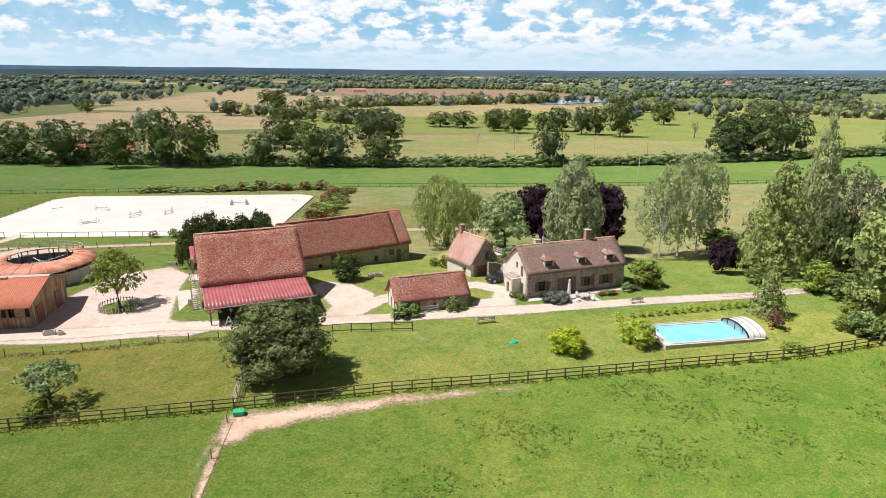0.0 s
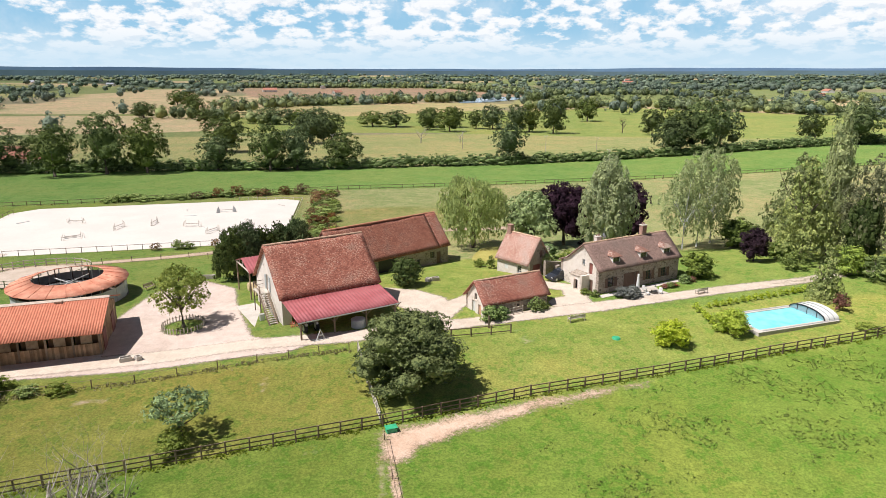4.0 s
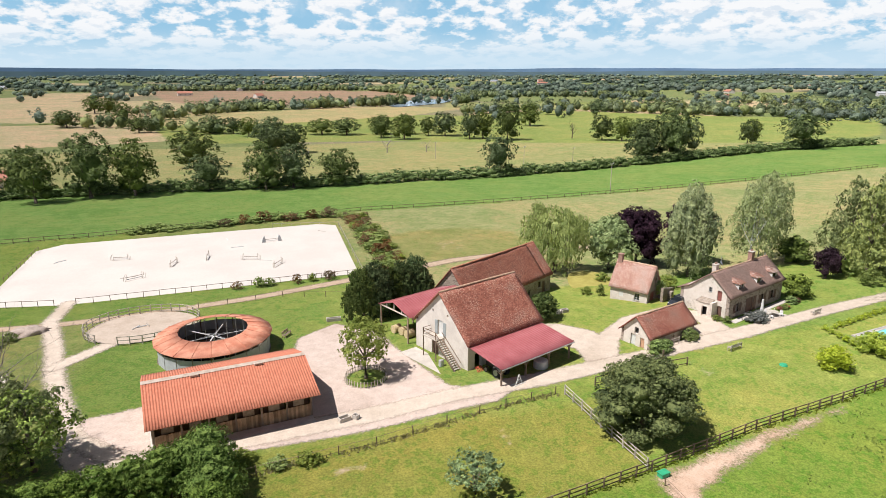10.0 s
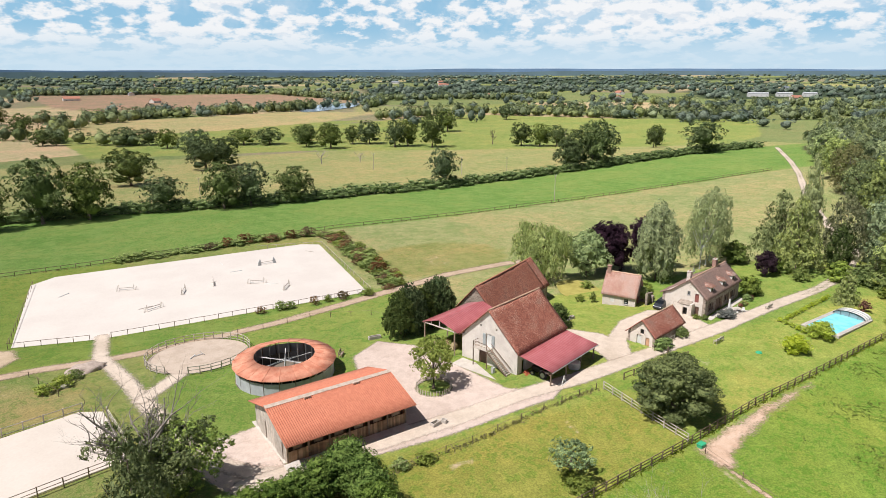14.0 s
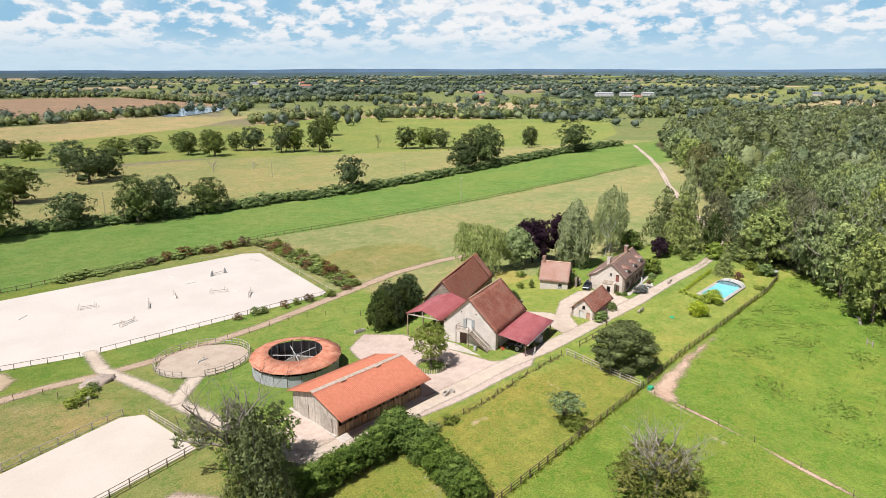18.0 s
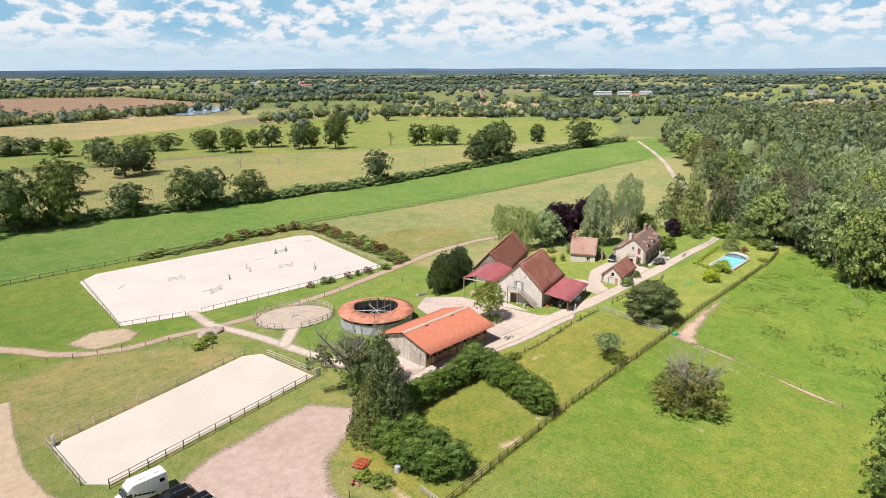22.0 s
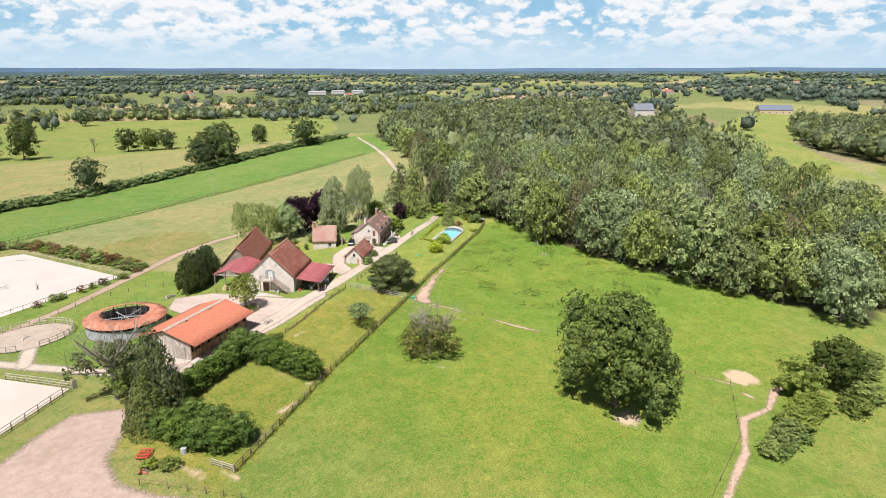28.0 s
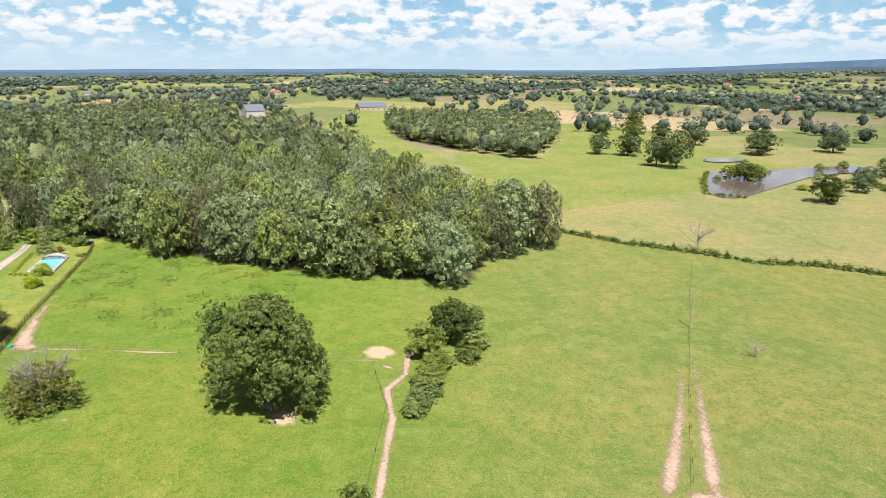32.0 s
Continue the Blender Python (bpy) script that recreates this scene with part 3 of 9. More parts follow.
def build_ground():
    xs = grow(-190, -4, 1.0, -410)[::-1]
    xs = grow(xs[0], -4, 1.07, -4750)[::-1] + xs + list(np.arange(-190, 131, 2.2)) + (e := grow(130, 4, 1.0, 450)) + grow(e[-1], 4, 1.07, 4750)
    ys = grow(-60, -1.3, 1.06, -4600)[::-1] + list(np.arange(-60, 191, 2.0)) + (e := grow(190, 3, 1.0, 620)) + grow(e[-1], 3, 1.06, 4850)
    x, y, faces = sheet(np.array(xs), np.array(ys))
    z = ground_z(x, y)
    tint = np.empty((len(x), 3))
    idx, gap = field_cell(x, y)
    tint[:] = FIELD_TINTS[idx]
    r = np.hypot(x + 60, y - 50)
    tint[far_woods(x, y, r)] = (0.045, 0.062, 0.034)
    south = np.interp(x, [p[0] for p in FENCE_SOUTH], [p[1] for p in FENCE_SOUTH])
    north = np.interp(x, [p[0] for p in FENCE_NORTH], [p[1] for p in FENCE_NORTH])
    hedge = np.interp(x, [p[0] for p in HEDGE_NORTH], [p[1] for p in HEDGE_NORTH])
    near = (x > -420) & (x < 330)

    def put(mask, c):
        tint[mask] = c
    put(near & (y > hedge) & (y < 470), PALE)
    put(near & (y < hedge + 1), STRIP)
    put(near & (y < north) & (x > -34), STRAW)
    put(near & (y < north) & (x <= -34), OLIVE)
    put((x > -60) & (x < 75) & (y < 112) & near, LAWN)
    put((x > -130) & (x < -29) & (y < 136) & (y > 70), MOWN)
    put((x < -78) & (y < 119) & (y > 60) & near, OLIVE)
    put((x > -90) & (x < -20) & (y < 70), ROUGH)
    put(inside(x, y, [(-126, 112), (-110, 118), (-90, 105), (-91, 97.8), (-118, 84), (-126, 84)]) > 0, (0.295, 0.262, 0.105))
    put((x < -86) & (x > -260) & (y > 119) & (y < north), (0.185, 0.242, 0.050))
    put((x > -86) & (x < -60) & (y > 45) & (y < 64), (0.195, 0.226, 0.045))
    m = (y < south) & (x > -300) & (x < 120) & (y > -420)
    f = np.clip(ease(10, -70, y[m]) * 0.8 + 0.5 * ease(-55, -85, x[m]), 0, 1)[:, None]
    tint[m] = np.array(LUSH) * (1 - f) + np.array(DRYGREEN) * f
    w = ease(-21, -18.5, x[m])[:, None] * ease(-22, -12, y[m])[:, None]
    tint[m] = tint[m] * (1 - w) + np.array(SWARD) * w
    put((x > 8) & (x < 60) & (y > 78) & (y < 112), MOWN)
    put(np.hypot((x + 12) / 20, (y - 152) / 15) < 1, WEEDY)
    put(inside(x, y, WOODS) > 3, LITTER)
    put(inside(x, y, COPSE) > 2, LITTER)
    hs = np.interp(x, [-40, 26, 52, 83, 170], [-240, -155, -112, -74, -70])
    put((y < hs) & (x > 20) & (x < 420) & (y > -330), PALE)
    put((x > 90) & (y < -60) & (y > -260) & (x + y * 0.5 > 75) & (x < 560) & (inside(x, y, COPSE) < -2), BRIGHT)
    for pts, c in (([(-237, 728), (-166, 724), (-79, 586), (-113, 528), (-170, 506), (-300, 500), (-420, 560), (-400, 740)], TAN),
                   ([(-299, 1832), (230, 1649), (330, 1230), (216, 1184), (88, 1075), (-72, 1060), (-191, 1195)], PLOUGH),
                   ([(-62, 796), (43, 996), (172, 971), (209, 868), (74, 770), (-18, 735)], TAN),
                   ([(-500, 1266), (-208, 1281), (-73, 924), (-154, 746), (-420, 780)], TAN),
                   ([(77, 695), (323, 819), (471, 634), (591, 558), (414, 403), (300, 335), (150, 420), (37, 480)], BRIGHT),
                   ([(263, 1097), (466, 912), (480, 824), (337, 813), (195, 874)], STRAW),
                   ([(-200, 730), (-150, 890), (-41, 905), (142, 978), (235, 895), (120, 762), (-20, 690), (-150, 690)], OCHRE),
                   ([(-150, 690), (-20, 690), (120, 762), (200, 775), (77, 695), (37, 480), (-110, 500)], BRIGHT),
                   ([(300, 40), (537, 46), (824, 25), (800, -60), (421, -17), (250, -60)], BRIGHT)):
        tint[inside(x, y, pts) > 0] = c
    bare = np.zeros(len(x))

    def wear(d, w, k=1.0):
        np.maximum(bare, k * (1 - ease(w * 0.4, w * 1.6, d)), out=bare)
    wear(line_dist(x, y, [(-20, 52), (-21, 47), (-23, 40)]), 1.2, 0.5)
    wear(line_dist(x, y, [(-30, 57), (-31, 64), (-33, 69)]), 0.9, 0.45)
    wear(np.hypot(x + 79, y - 46), 4.0, 0.5)
    wear(np.hypot(x + 62, y - 56), 3.0, 0.5)
    wear(line_dist(x, y, [(-62, 46.6), (-45, 49.8), (-24, 53.6)]), 1.1, 0.36)
    wear(line_dist(x, y, [(-78, 46.2), (-68, 48.4), (-61, 50)]), 0.8, 0.6)
    wear(line_dist(x, y, [(-64, 61), (-64, 56), (-64, 50)]), 0.7, 0.45)
    wear(np.hypot(x + 100, y - 110), 6.0, 0.4)
    wear(np.hypot(x + 111, y - 60), 9.0, 0.55)
    wear(np.hypot(x + 46.2, y - 64.3), 0.9, 0.8)
    wear(np.hypot(x + 49.9, y - 63.5), 1.0, 0.8)
    wear(line_dist(x, y, [(-89.4, 51), (-88.4, 47), (-86.4, 41.5)]), 1.2, 0.6)
    wear(np.hypot(x + 8, y - 150), 12.0, 0.42)
    wear(np.hypot(x + 43, y - 1.5), 3.0, 0.8)
    wear(np.hypot(x + 44, y - 35), 2.4, 0.5)
    wear(np.hypot(x + 66, y + 2), 7.0, 0.34)
    wear(np.hypot(x + 18.5, y + 13.5), 3.2, 1.0)
    wear(np.hypot(x + 3, y - 72), 4.0, 0.4)
    me = quads("ground", np.stack([x, y, z], 1), faces)
    a = me.attributes.new("tint", "FLOAT_COLOR", "POINT")
    a.data.foreach_set("color", np.concatenate([tint, np.ones((len(x), 1))], 1).astype(np.float32).ravel())
    me.attributes.new("bare", "FLOAT", "POINT").data.foreach_set("value", bare.astype(np.float32))
    me.polygons.foreach_set("use_smooth", np.ones(len(faces), bool))
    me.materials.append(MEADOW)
    return tagged(new("ground", me), "green pasture and farmland sloping to a wide plain", "ground", kind="structure")


def spread(name, label, category, sdf, box, material, lift=0.05, step=0.6, soft=0.9):
    """A loose surface laid on the ground where sdf(x, y) is positive."""
    x, y, faces = sheet(np.arange(box[0], box[2], step), np.arange(box[1], box[3], step))
    d = sdf(x, y)
    keep = (d[faces] > -soft).any(1)
    faces = faces[keep]
    used, back = np.unique(faces, return_inverse=True)
    x, y, d = x[used], y[used], d[used]
    me = quads(name, np.stack([x, y, ground_z(x, y) + lift], 1), back.reshape(-1, 4))
    me.attributes.new("rim", "FLOAT", "POINT").data.foreach_set("value", np.clip(d / soft + 0.35, 0, 1.3).astype(np.float32))
    me.materials.append(material)
    return tagged(new(name, me), label, category, kind="structure")


build_ground()
YARD = [(-66, 69.5), (-48, 70), (-30, 71.6), (-26, 74.5), (-31.5, 75), (-34.5, 77), (-38, 89), (-39.5, 97), (-45, 103), (-51, 98), (-53, 86), (-51.5, 73.5)]
COURT = [(-12, 76.5), (-9, 83), (-9.5, 87), (-13, 91), (-18, 93), (-19.5, 90), (-15, 82), (-16, 75)]
PARK = [(-113, 67.2), (-109.4, 68.4), (-100.2, 70.2), (-95, 72.2), (-88.5, 73.6), (-83.3, 68.3), (-85.3, 64), (-90, 61), (-93.1, 58.5), (-95.3, 53.3), (-94.5, 48.7), (-92.7, 43), (-95, 40.5), (-98, 47), (-100.2, 54.5), (-106.4, 52.5), (-110, 53), (-113, 57), (-115.5, 62)]
WORN = [(-67, 71), (-68, 83), (-72, 81.8), (-75, 81.4), (-78, 78.5), (-76.5, 74.5), (-74, 69.6), (-67, 68.6)]
DUSTY = [(-114.3, 128.4), (-109, 133), (-105.7, 132.4), (-102, 131), (-100.5, 125.7), (-103, 121), (-110.5, 120)]
SANDY = [(-124.7, 104), (-125.2, 91.5), (-125, 81), (-123.4, 73), (-119.9, 66.2), (-120, 60), (-150, 56), (-152, 106)]
def drive_bed(x, y):
    """Broad gravel by the yard, two wheel tracks with a grassed crown beyond the pool."""
    d, far = line_dist(x, y, DRIVE), ease(10, 42, x)
    crown = far * np.clip(0.75 - d, 0, 1) * 1.5
    return 1.65 - 0.35 * far - d - crown + 0.1 * np.sin(x * 0.23)


spread("driveway", "pale gravel farm drive with a worn crown", "road", lambda x, y: drive_bed(x, y), (-100, 40, 295, 295), ROADBED, 0.07, 0.7)
spread("gravel_yard", "pinkish gravel farmyard between barn and stable", "yard", lambda x, y: np.minimum(inside(x, y, YARD), np.hypot(x + 43.6, y - 82.4) - 2.5), (-70, 66, -24, 106), GRAVEL, 0.05)
spread("gravel_court", "pale gravel court between barn and cottage", "yard", lambda x, y: np.maximum(inside(x, y, COURT), np.maximum(1.7 - line_dist(x, y, [(-12, 79), (-9, 84), (-2, 89), (5, 90.5), (9, 88), (8, 81)]), 2.6 - np.hypot(x - 6.5, y - 82))), (-22, 72, 14, 96), ROADBED, 0.06)
spread("car_park", "rose-grey gravel car park", "parking area", lambda x, y: np.maximum(inside(x, y, PARK) - 2.6 * ease(-103, -112, x), 2.0 - line_dist(x, y, [(-97.7, 54), (-96, 47), (-93.8, 41.6), (-91, 35), (-87.5, 27)])), (-124, 24, -76, 78), PARKING, 0.05, 0.6, 2.2)
spread("worn_ground", "trampled reddish earth at the stable gable", "bare ground", lambda x, y: inside(x, y, WORN), (-80, 66, -64, 86), GRAVEL, 0.045)
spread("dusty_patch", "bare sandy patch beside the arena corner", "bare ground", lambda x, y: inside(x, y, DUSTY) - 0.4, (-118, 115, -95, 137), DUST, 0.05, 0.6, 2.0)
spread("sandy_ground", "bare sandy earth beyond the small arena", "bare ground", lambda x, y: inside(x, y, SANDY), (-154, 54, -117, 108), DUST, 0.05)
spread("stable_track", "gravel track from the yard to the riding arena", "track", lambda x, y: 1.35 - line_dist(x, y, [(-66, 70.6), (-71, 72.5), (-75.5, 77.5), (-79, 87), (-81.3, 94), (-83.6, 103), (-86.2, 112), (-88.4, 119), (-88.6, 131)]), (-93, 66, -62, 134), ROADBED, 0.06, 0.6, 1.6)
spread("pen_spur", "short gravel spur to the round pen", "track", lambda x, y: 1.4 - line_dist(x, y, [(-82, 97), (-79, 101), (-77, 104)]), (-86, 94, -74, 107), ROADBED, 0.075, 0.6, 1.5)
spread("earth_track", "brown earth track along the riding arena", "track", lambda x, y: 1.6 - line_dist(x, y, [(-150, 152), (-130, 140), (-121, 130.5), (-116.7, 124), (-111, 118.8), (-104.6, 116.6), (-97, 117.6), (-88, 117), (-75, 118.5), (-58, 123), (-36, 131), (-15, 138), (2, 140), (20, 139)]), (-154, 112, 24, 156), EARTH, 0.055, 0.6, 1.7)
spread("field_path", "trodden earth path through the pasture", "path", lambda x, y: 0.62 - line_dist(x, y, [(-90, -9), (-76, -12.5), (-64, -14), (-53, -15), (-44, -16), (-34, -15), (-28, -18.5), (-21, -19), (-10, -24), (8, -33)]) + 0.1 * np.sin(x * 0.5), (-92, -38, 12, -6), REDEARTH, 0.06, 0.5)
spread("cattle_path", "narrow trodden cattle path across the pasture", "path", lambda x, y: 0.12 + 0.5 * np.sin(x * 1.7 + y * 0.21) * np.sin(y * 0.13 + 1) - line_dist(x, y, [(-19.4, 50), (-19, 38), (-19.6, 28), (-20, 18), (-21.4, 2), (-22, -12), (-27, -17.4)]), (-30, -20, -16, 53), REDEARTH, 0.05, 0.4)
spread("bare_gateway", "dry reddish bare earth worn by cattle", "bare ground", lambda x, y: np.maximum(0.2 + 0.9 * ease(-26, -62, x) - np.minimum(line_dist(x, y, [(-28, -71.5), (-45, -63.5), (-60, -55.5), (-76, -47)]), line_dist(x, y, [(-26, -75), (-45, -67.5), (-60, -61.5), (-78, -55)])), inside(x, y, [(-64, -58), (-66, -64), (-78, -68), (-102, -58), (-102, -36), (-80, -42), (-70, -51), (-64, -56)])) + 0.12 * np.sin(x * 0.9) * np.sin(y * 0.8) + np.where(x < -60, 1.4 * np.sin(x * 0.45 + np.sin(y * 0.3)) * np.sin(y * 0.5) * ease(-60, -72, x) - 1.2 * ease(-60, -72, x), 0), (-104, -88, -22, -26), REDEARTH, 0.06, 0.7, 1.8)
spread("worn_earth", "bare pinkish earth along the pasture fence", "bare ground", lambda x, y: inside(x, y, [(-20.2, 55.3), (-20.6, 51.2), (-19.2, 50), (-17, 52.4), (-12, 54.5), (-5, 57), (4, 59.3), (8, 60.4), (-5, 58.6)]) + 0.3 * np.sin(x * 1.1) * np.sin(y * 1.3), (-26, 43, 13, 64), REDEARTH, 0.05, 0.5, 2.2)

# ---- building blocks ----
def thing(name, label, category, x, y, turn=0, z=None, group="", kind=""):
    ob = new(name)
    ob.empty_display_size = 0.3
    ob.matrix_world = pose(x, y, gz(x, y) if z is None else z, 0, 0, turn)
    return tagged(ob, label, category, group, kind)


def hang(name, me, parent, label="", at=None):
    ob = new(name, me)
    ob.parent = parent
    if at is not None:
        ob.matrix_local = at
    if label:
        ob["label"] = label
    return ob


def part(name, bm, material, parent, label="", at=None):
    me = bpy.data.meshes.new(name)
    bm.to_mesh(me)
    bm.free()
    me.materials.append(material)
    return hang(name, me, parent, label, at)


def box(bm, x0, y0, z0, x1, y1, z1, bevel=0.0):
    r = bmesh.ops.create_cube(bm, size=1, matrix=Matrix.Translation(((x0 + x1) / 2, (y0 + y1) / 2, (z0 + z1) / 2)) @ Matrix.Diagonal((abs(x1 - x0), abs(y1 - y0), abs(z1 - z0), 1)))
    if bevel:
        es = list({e for v in r["verts"] for e in v.link_edges})
        bmesh.ops.bevel(bm, geom=es, offset=bevel, segments=1, affect="EDGES")
    return bm


def slab(*a, bevel=0.0):
    return box(bmesh.new(), *a, bevel=bevel)


def prism(bm, poly, y0, y1):
    """A polygon in x, z pushed from y0 to y1."""
    a, b = [bm.verts.new((x, y0, z)) for x, z in poly], [bm.verts.new((x, y1, z)) for x, z in poly]
    bm.faces.new(a)
    bm.faces.new(b[::-1])
    for i in range(len(poly)):
        j = (i + 1) % len(poly)
        bm.faces.new((a[j], a[i], b[i], b[j]))
    return bm


def beam(bm, a, b, r, r2=None, sides=4):
    a, b = Vector(a), Vector(b)
    q = (b - a).to_track_quat("Z", "Y").to_matrix().to_4x4()
    bmesh.ops.create_cone(bm, cap_ends=True, segments=sides, radius1=r, radius2=r if r2 is None else r2, depth=(b - a).length, matrix=Matrix.Translation((a + b) / 2) @ q @ pose(0, 0, 0, 0, 0, 45))
    return bm


def wall(x0, x1, top, holes=(), thick=0.5, foot=-0.6, peak=None):
    """A wall along x, outer face at y = 0, with openings (xa, xb, za, zb). top: its height, or a function of x; peak: x of its gable."""
    f = top if callable(top) else (lambda x: top)
    bm = bmesh.new()
    cuts = sorted({x0, x1, *([peak] if peak is not None else []), *(v for h in holes for v in h[:2])})
    for a, b in zip(cuts, cuts[1:]):
        mid = (a + b) / 2
        zs = foot
        for h in sorted([h for h in holes if h[0] <= mid <= h[1]], key=lambda h: h[2]):
            if h[2] > zs:
                prism(bm, [(a, zs), (b, zs), (b, h[2]), (a, h[2])], 0, thick)
            zs = h[3]
        prism(bm, [(a, zs), (b, zs), (b, f(b)), (a, f(a))], 0, thick)
    bmesh.ops.remove_doubles(bm, verts=bm.verts, dist=0.0005)
    bmesh.ops.recalc_face_normals(bm, faces=bm.faces)
    return bm


def slope(x0, x1, ya, za, yb, zb, thick=0.14, material=None, waves=0.0, amp=0.04, name="roof_slope", parent=None, label="", sag=0.0):
    """A roof slope from the ridge (ya, za) down to the eave (yb, zb), with uv in metres; waves: the width of one pantile or rib."""
    run = math.hypot(yb - ya, zb - za)
    n = max(2, int((x1 - x0) / waves) * 6) if waves else max(10, int((x1 - x0) / 0.8))
    m = 8 if not waves else 3
    xs, vs = np.linspace(x0, x1, n + 1), np.linspace(0, 1, m + 1)
    gx, gv = np.meshgrid(xs, vs)
    gx, gv = gx.ravel(), gv.ravel()
    ny, nz = (za - zb) / run, abs(yb - ya) / run
    ny *= 1 if yb > ya else -1
    up = amp * np.sin(gx / waves * 2 * np.pi) if waves else 0.035 * np.sin(gx * 1.7) * np.sin(gv * 7 + gx * 0.6) - sag * np.sin((gx - x0) / (x1 - x0) * np.pi)
    top = np.stack([gx, ya + (yb - ya) * gv + ny * up, za + (zb - za) * gv + nz * up], 1)
    low = top - np.array([0, ny * thick, nz * thick])
    k = len(gx)
    i = (np.arange(m)[:, None] * (n + 1) + np.arange(n)).ravel()
    f = np.stack([i, i + 1, i + n + 2, i + n + 1], 1)
    fl = f[:, ::-1] + k
    e0, e1 = np.arange(n), np.arange(n) + m * (n + 1)
    side = [np.stack([e0 + 1, e0, e0 + k, e0 + 1 + k], 1), np.stack([e1, e1 + 1, e1 + 1 + k, e1 + k], 1)]
    c0, c1 = np.arange(m) * (n + 1), np.arange(m) * (n + 1) + n
    side += [np.stack([c0, c0 + n + 1, c0 + n + 1 + k, c0 + k], 1), np.stack([c1 + n + 1, c1, c1 + k, c1 + n + 1 + k], 1)]
    faces = np.concatenate([f, fl, *side])
    if yb > ya:
        faces = faces[:, ::-1]
    me = quads(name, np.concatenate([top, low]), faces)
    uv = me.uv_layers.new(name="uv")
    uvs = np.stack([np.tile(gx, 2), np.tile(gv * run, 2)], 1)[faces.ravel()]
    uv.data.foreach_set("uv", uvs.astype(np.float32).ravel())
    me.materials.append(material)
    return hang(name, me, parent, label)


def ridge_caps(parent, x0, x1, y, z, material=None, size=0.13, step=0.4):
    bm = bmesh.new()
    prism(bm, [(-0.5, -size * 0.4), (-0.36, size * 0.5), (0, size), (0.36, size * 0.5), (0.5, -size * 0.4)], -step / 2, step / 2 - 0.015)
    bmesh.ops.scale(bm, vec=(size * 2.2, 1, 1), verts=bm.verts)
    bmesh.ops.rotate(bm, matrix=Matrix.Rotation(radians(90), 3, "Z"), verts=bm.verts)
    bmesh.ops.recalc_face_normals(bm, faces=bm.faces)
    me = bpy.data.meshes.new("ridge_tile")
    bm.to_mesh(me)
    bm.free()
    me.materials.append(material or RIDGE)
    n = int((x1 - x0) / step)
    for i in range(n):
        hang("ridge_tile", me, parent, at=pose(x0 + (i + 0.5) * (x1 - x0) / n, y, z + 0.012 * math.sin(i * 2.3), 0, 2.0 * math.sin(i * 1.3), 0))


def turned(bm, angle, x=0.0, y=0.0):
    bmesh.ops.transform(bm, matrix=pose(x, y, 0, 0, 0, angle), verts=bm.verts)
    return bm


def window(parent, x, y, z, w, h, face, fr_mat=None, bars=(1, 2), shutters=None, sill=True):
    """A glazed window in a wall whose outward side is turned by face degrees (0 looks to -y)."""
    root = hang("window", None, parent, at=pose(x, y, z, 0, 0, face))
    fr = fr_mat or WHITE
    bm = bmesh.new()
    t = 0.07
    for a in ((-w / 2, 0, -w / 2 + t, h), (w / 2 - t, 0, w / 2, h)):
        box(bm, a[0], 0.14, a[1], a[2], 0.22, a[3])
    box(bm, -w / 2 + t, 0.14, 0, w / 2 - t, 0.22, t)
    box(bm, -w / 2 + t, 0.14, h - t, w / 2 - t, 0.22, h)
    for i in range(1, bars[0] + 1):
        xx = -w / 2 + w * i / (bars[0] + 1)
        box(bm, xx - 0.025, 0.15, t, xx + 0.025, 0.21, h - t)
    for i in range(1, bars[1] + 1):
        zz = h * i / (bars[1] + 1)
        box(bm, -w / 2 + t, 0.155, zz - 0.015, w / 2 - t, 0.205, zz + 0.015)
    part("window_frame", bm, fr, root)
    part("pane", slab(-w / 2 + t, 0.175, t, w / 2 - t, 0.185, h - t), PANE, root)
    if sill:
        part("window_sill", slab(-w / 2 - 0.08, -0.07, -0.08, w / 2 + 0.08, 0.2, 0, bevel=0.01), CONCRETE, root)
    if shutters:
        for sx in (-1, 1):
            bm = bmesh.new()
            for i in range(3):
                a = sx * (w / 2 + 0.03 + i * w / 6)
                b = sx * (w / 2 + 0.03 + (i + 1) * w / 6 - 0.008)
                box(bm, min(a, b), -0.05, 0, max(a, b), -0.015, h)
            for zz in (h * 0.2, h * 0.8):
                a, b = sx * (w / 2 + 0.05), sx * (w / 2 + w / 2)
                box(bm, min(a, b), -0.075, zz - 0.05, max(a, b), -0.05, zz + 0.05)
            part("shutter", bm, shutters, root)
    return root


def door(parent, x, y, z, w, h, face, material, name="door", boards=5, leaves=1):
    root = hang(name, None, parent, at=pose(x, y, z, 0, 0, face))
    for k in range(leaves):
        bm = bmesh.new()
        lw = w / leaves
        for i in range(boards):
            a = -w / 2 + k * lw + i * lw / boards
            box(bm, a + 0.004, 0.16, 0.02, a + lw / boards - 0.004, 0.21, h)
        for zz in (0.25, h - 0.35):
            box(bm, -w / 2 + k * lw + 0.05, 0.135, zz, -w / 2 + (k + 1) * lw - 0.05, 0.16, zz + 0.12)
        part("door_leaf", bm, material, root)
        hx = -w / 2 + (k + 0.88) * lw
        part("handle", slab(hx - 0.02, 0.09, 1.0, hx + 0.02, 0.135, 1.12), DARK, root)
    return root


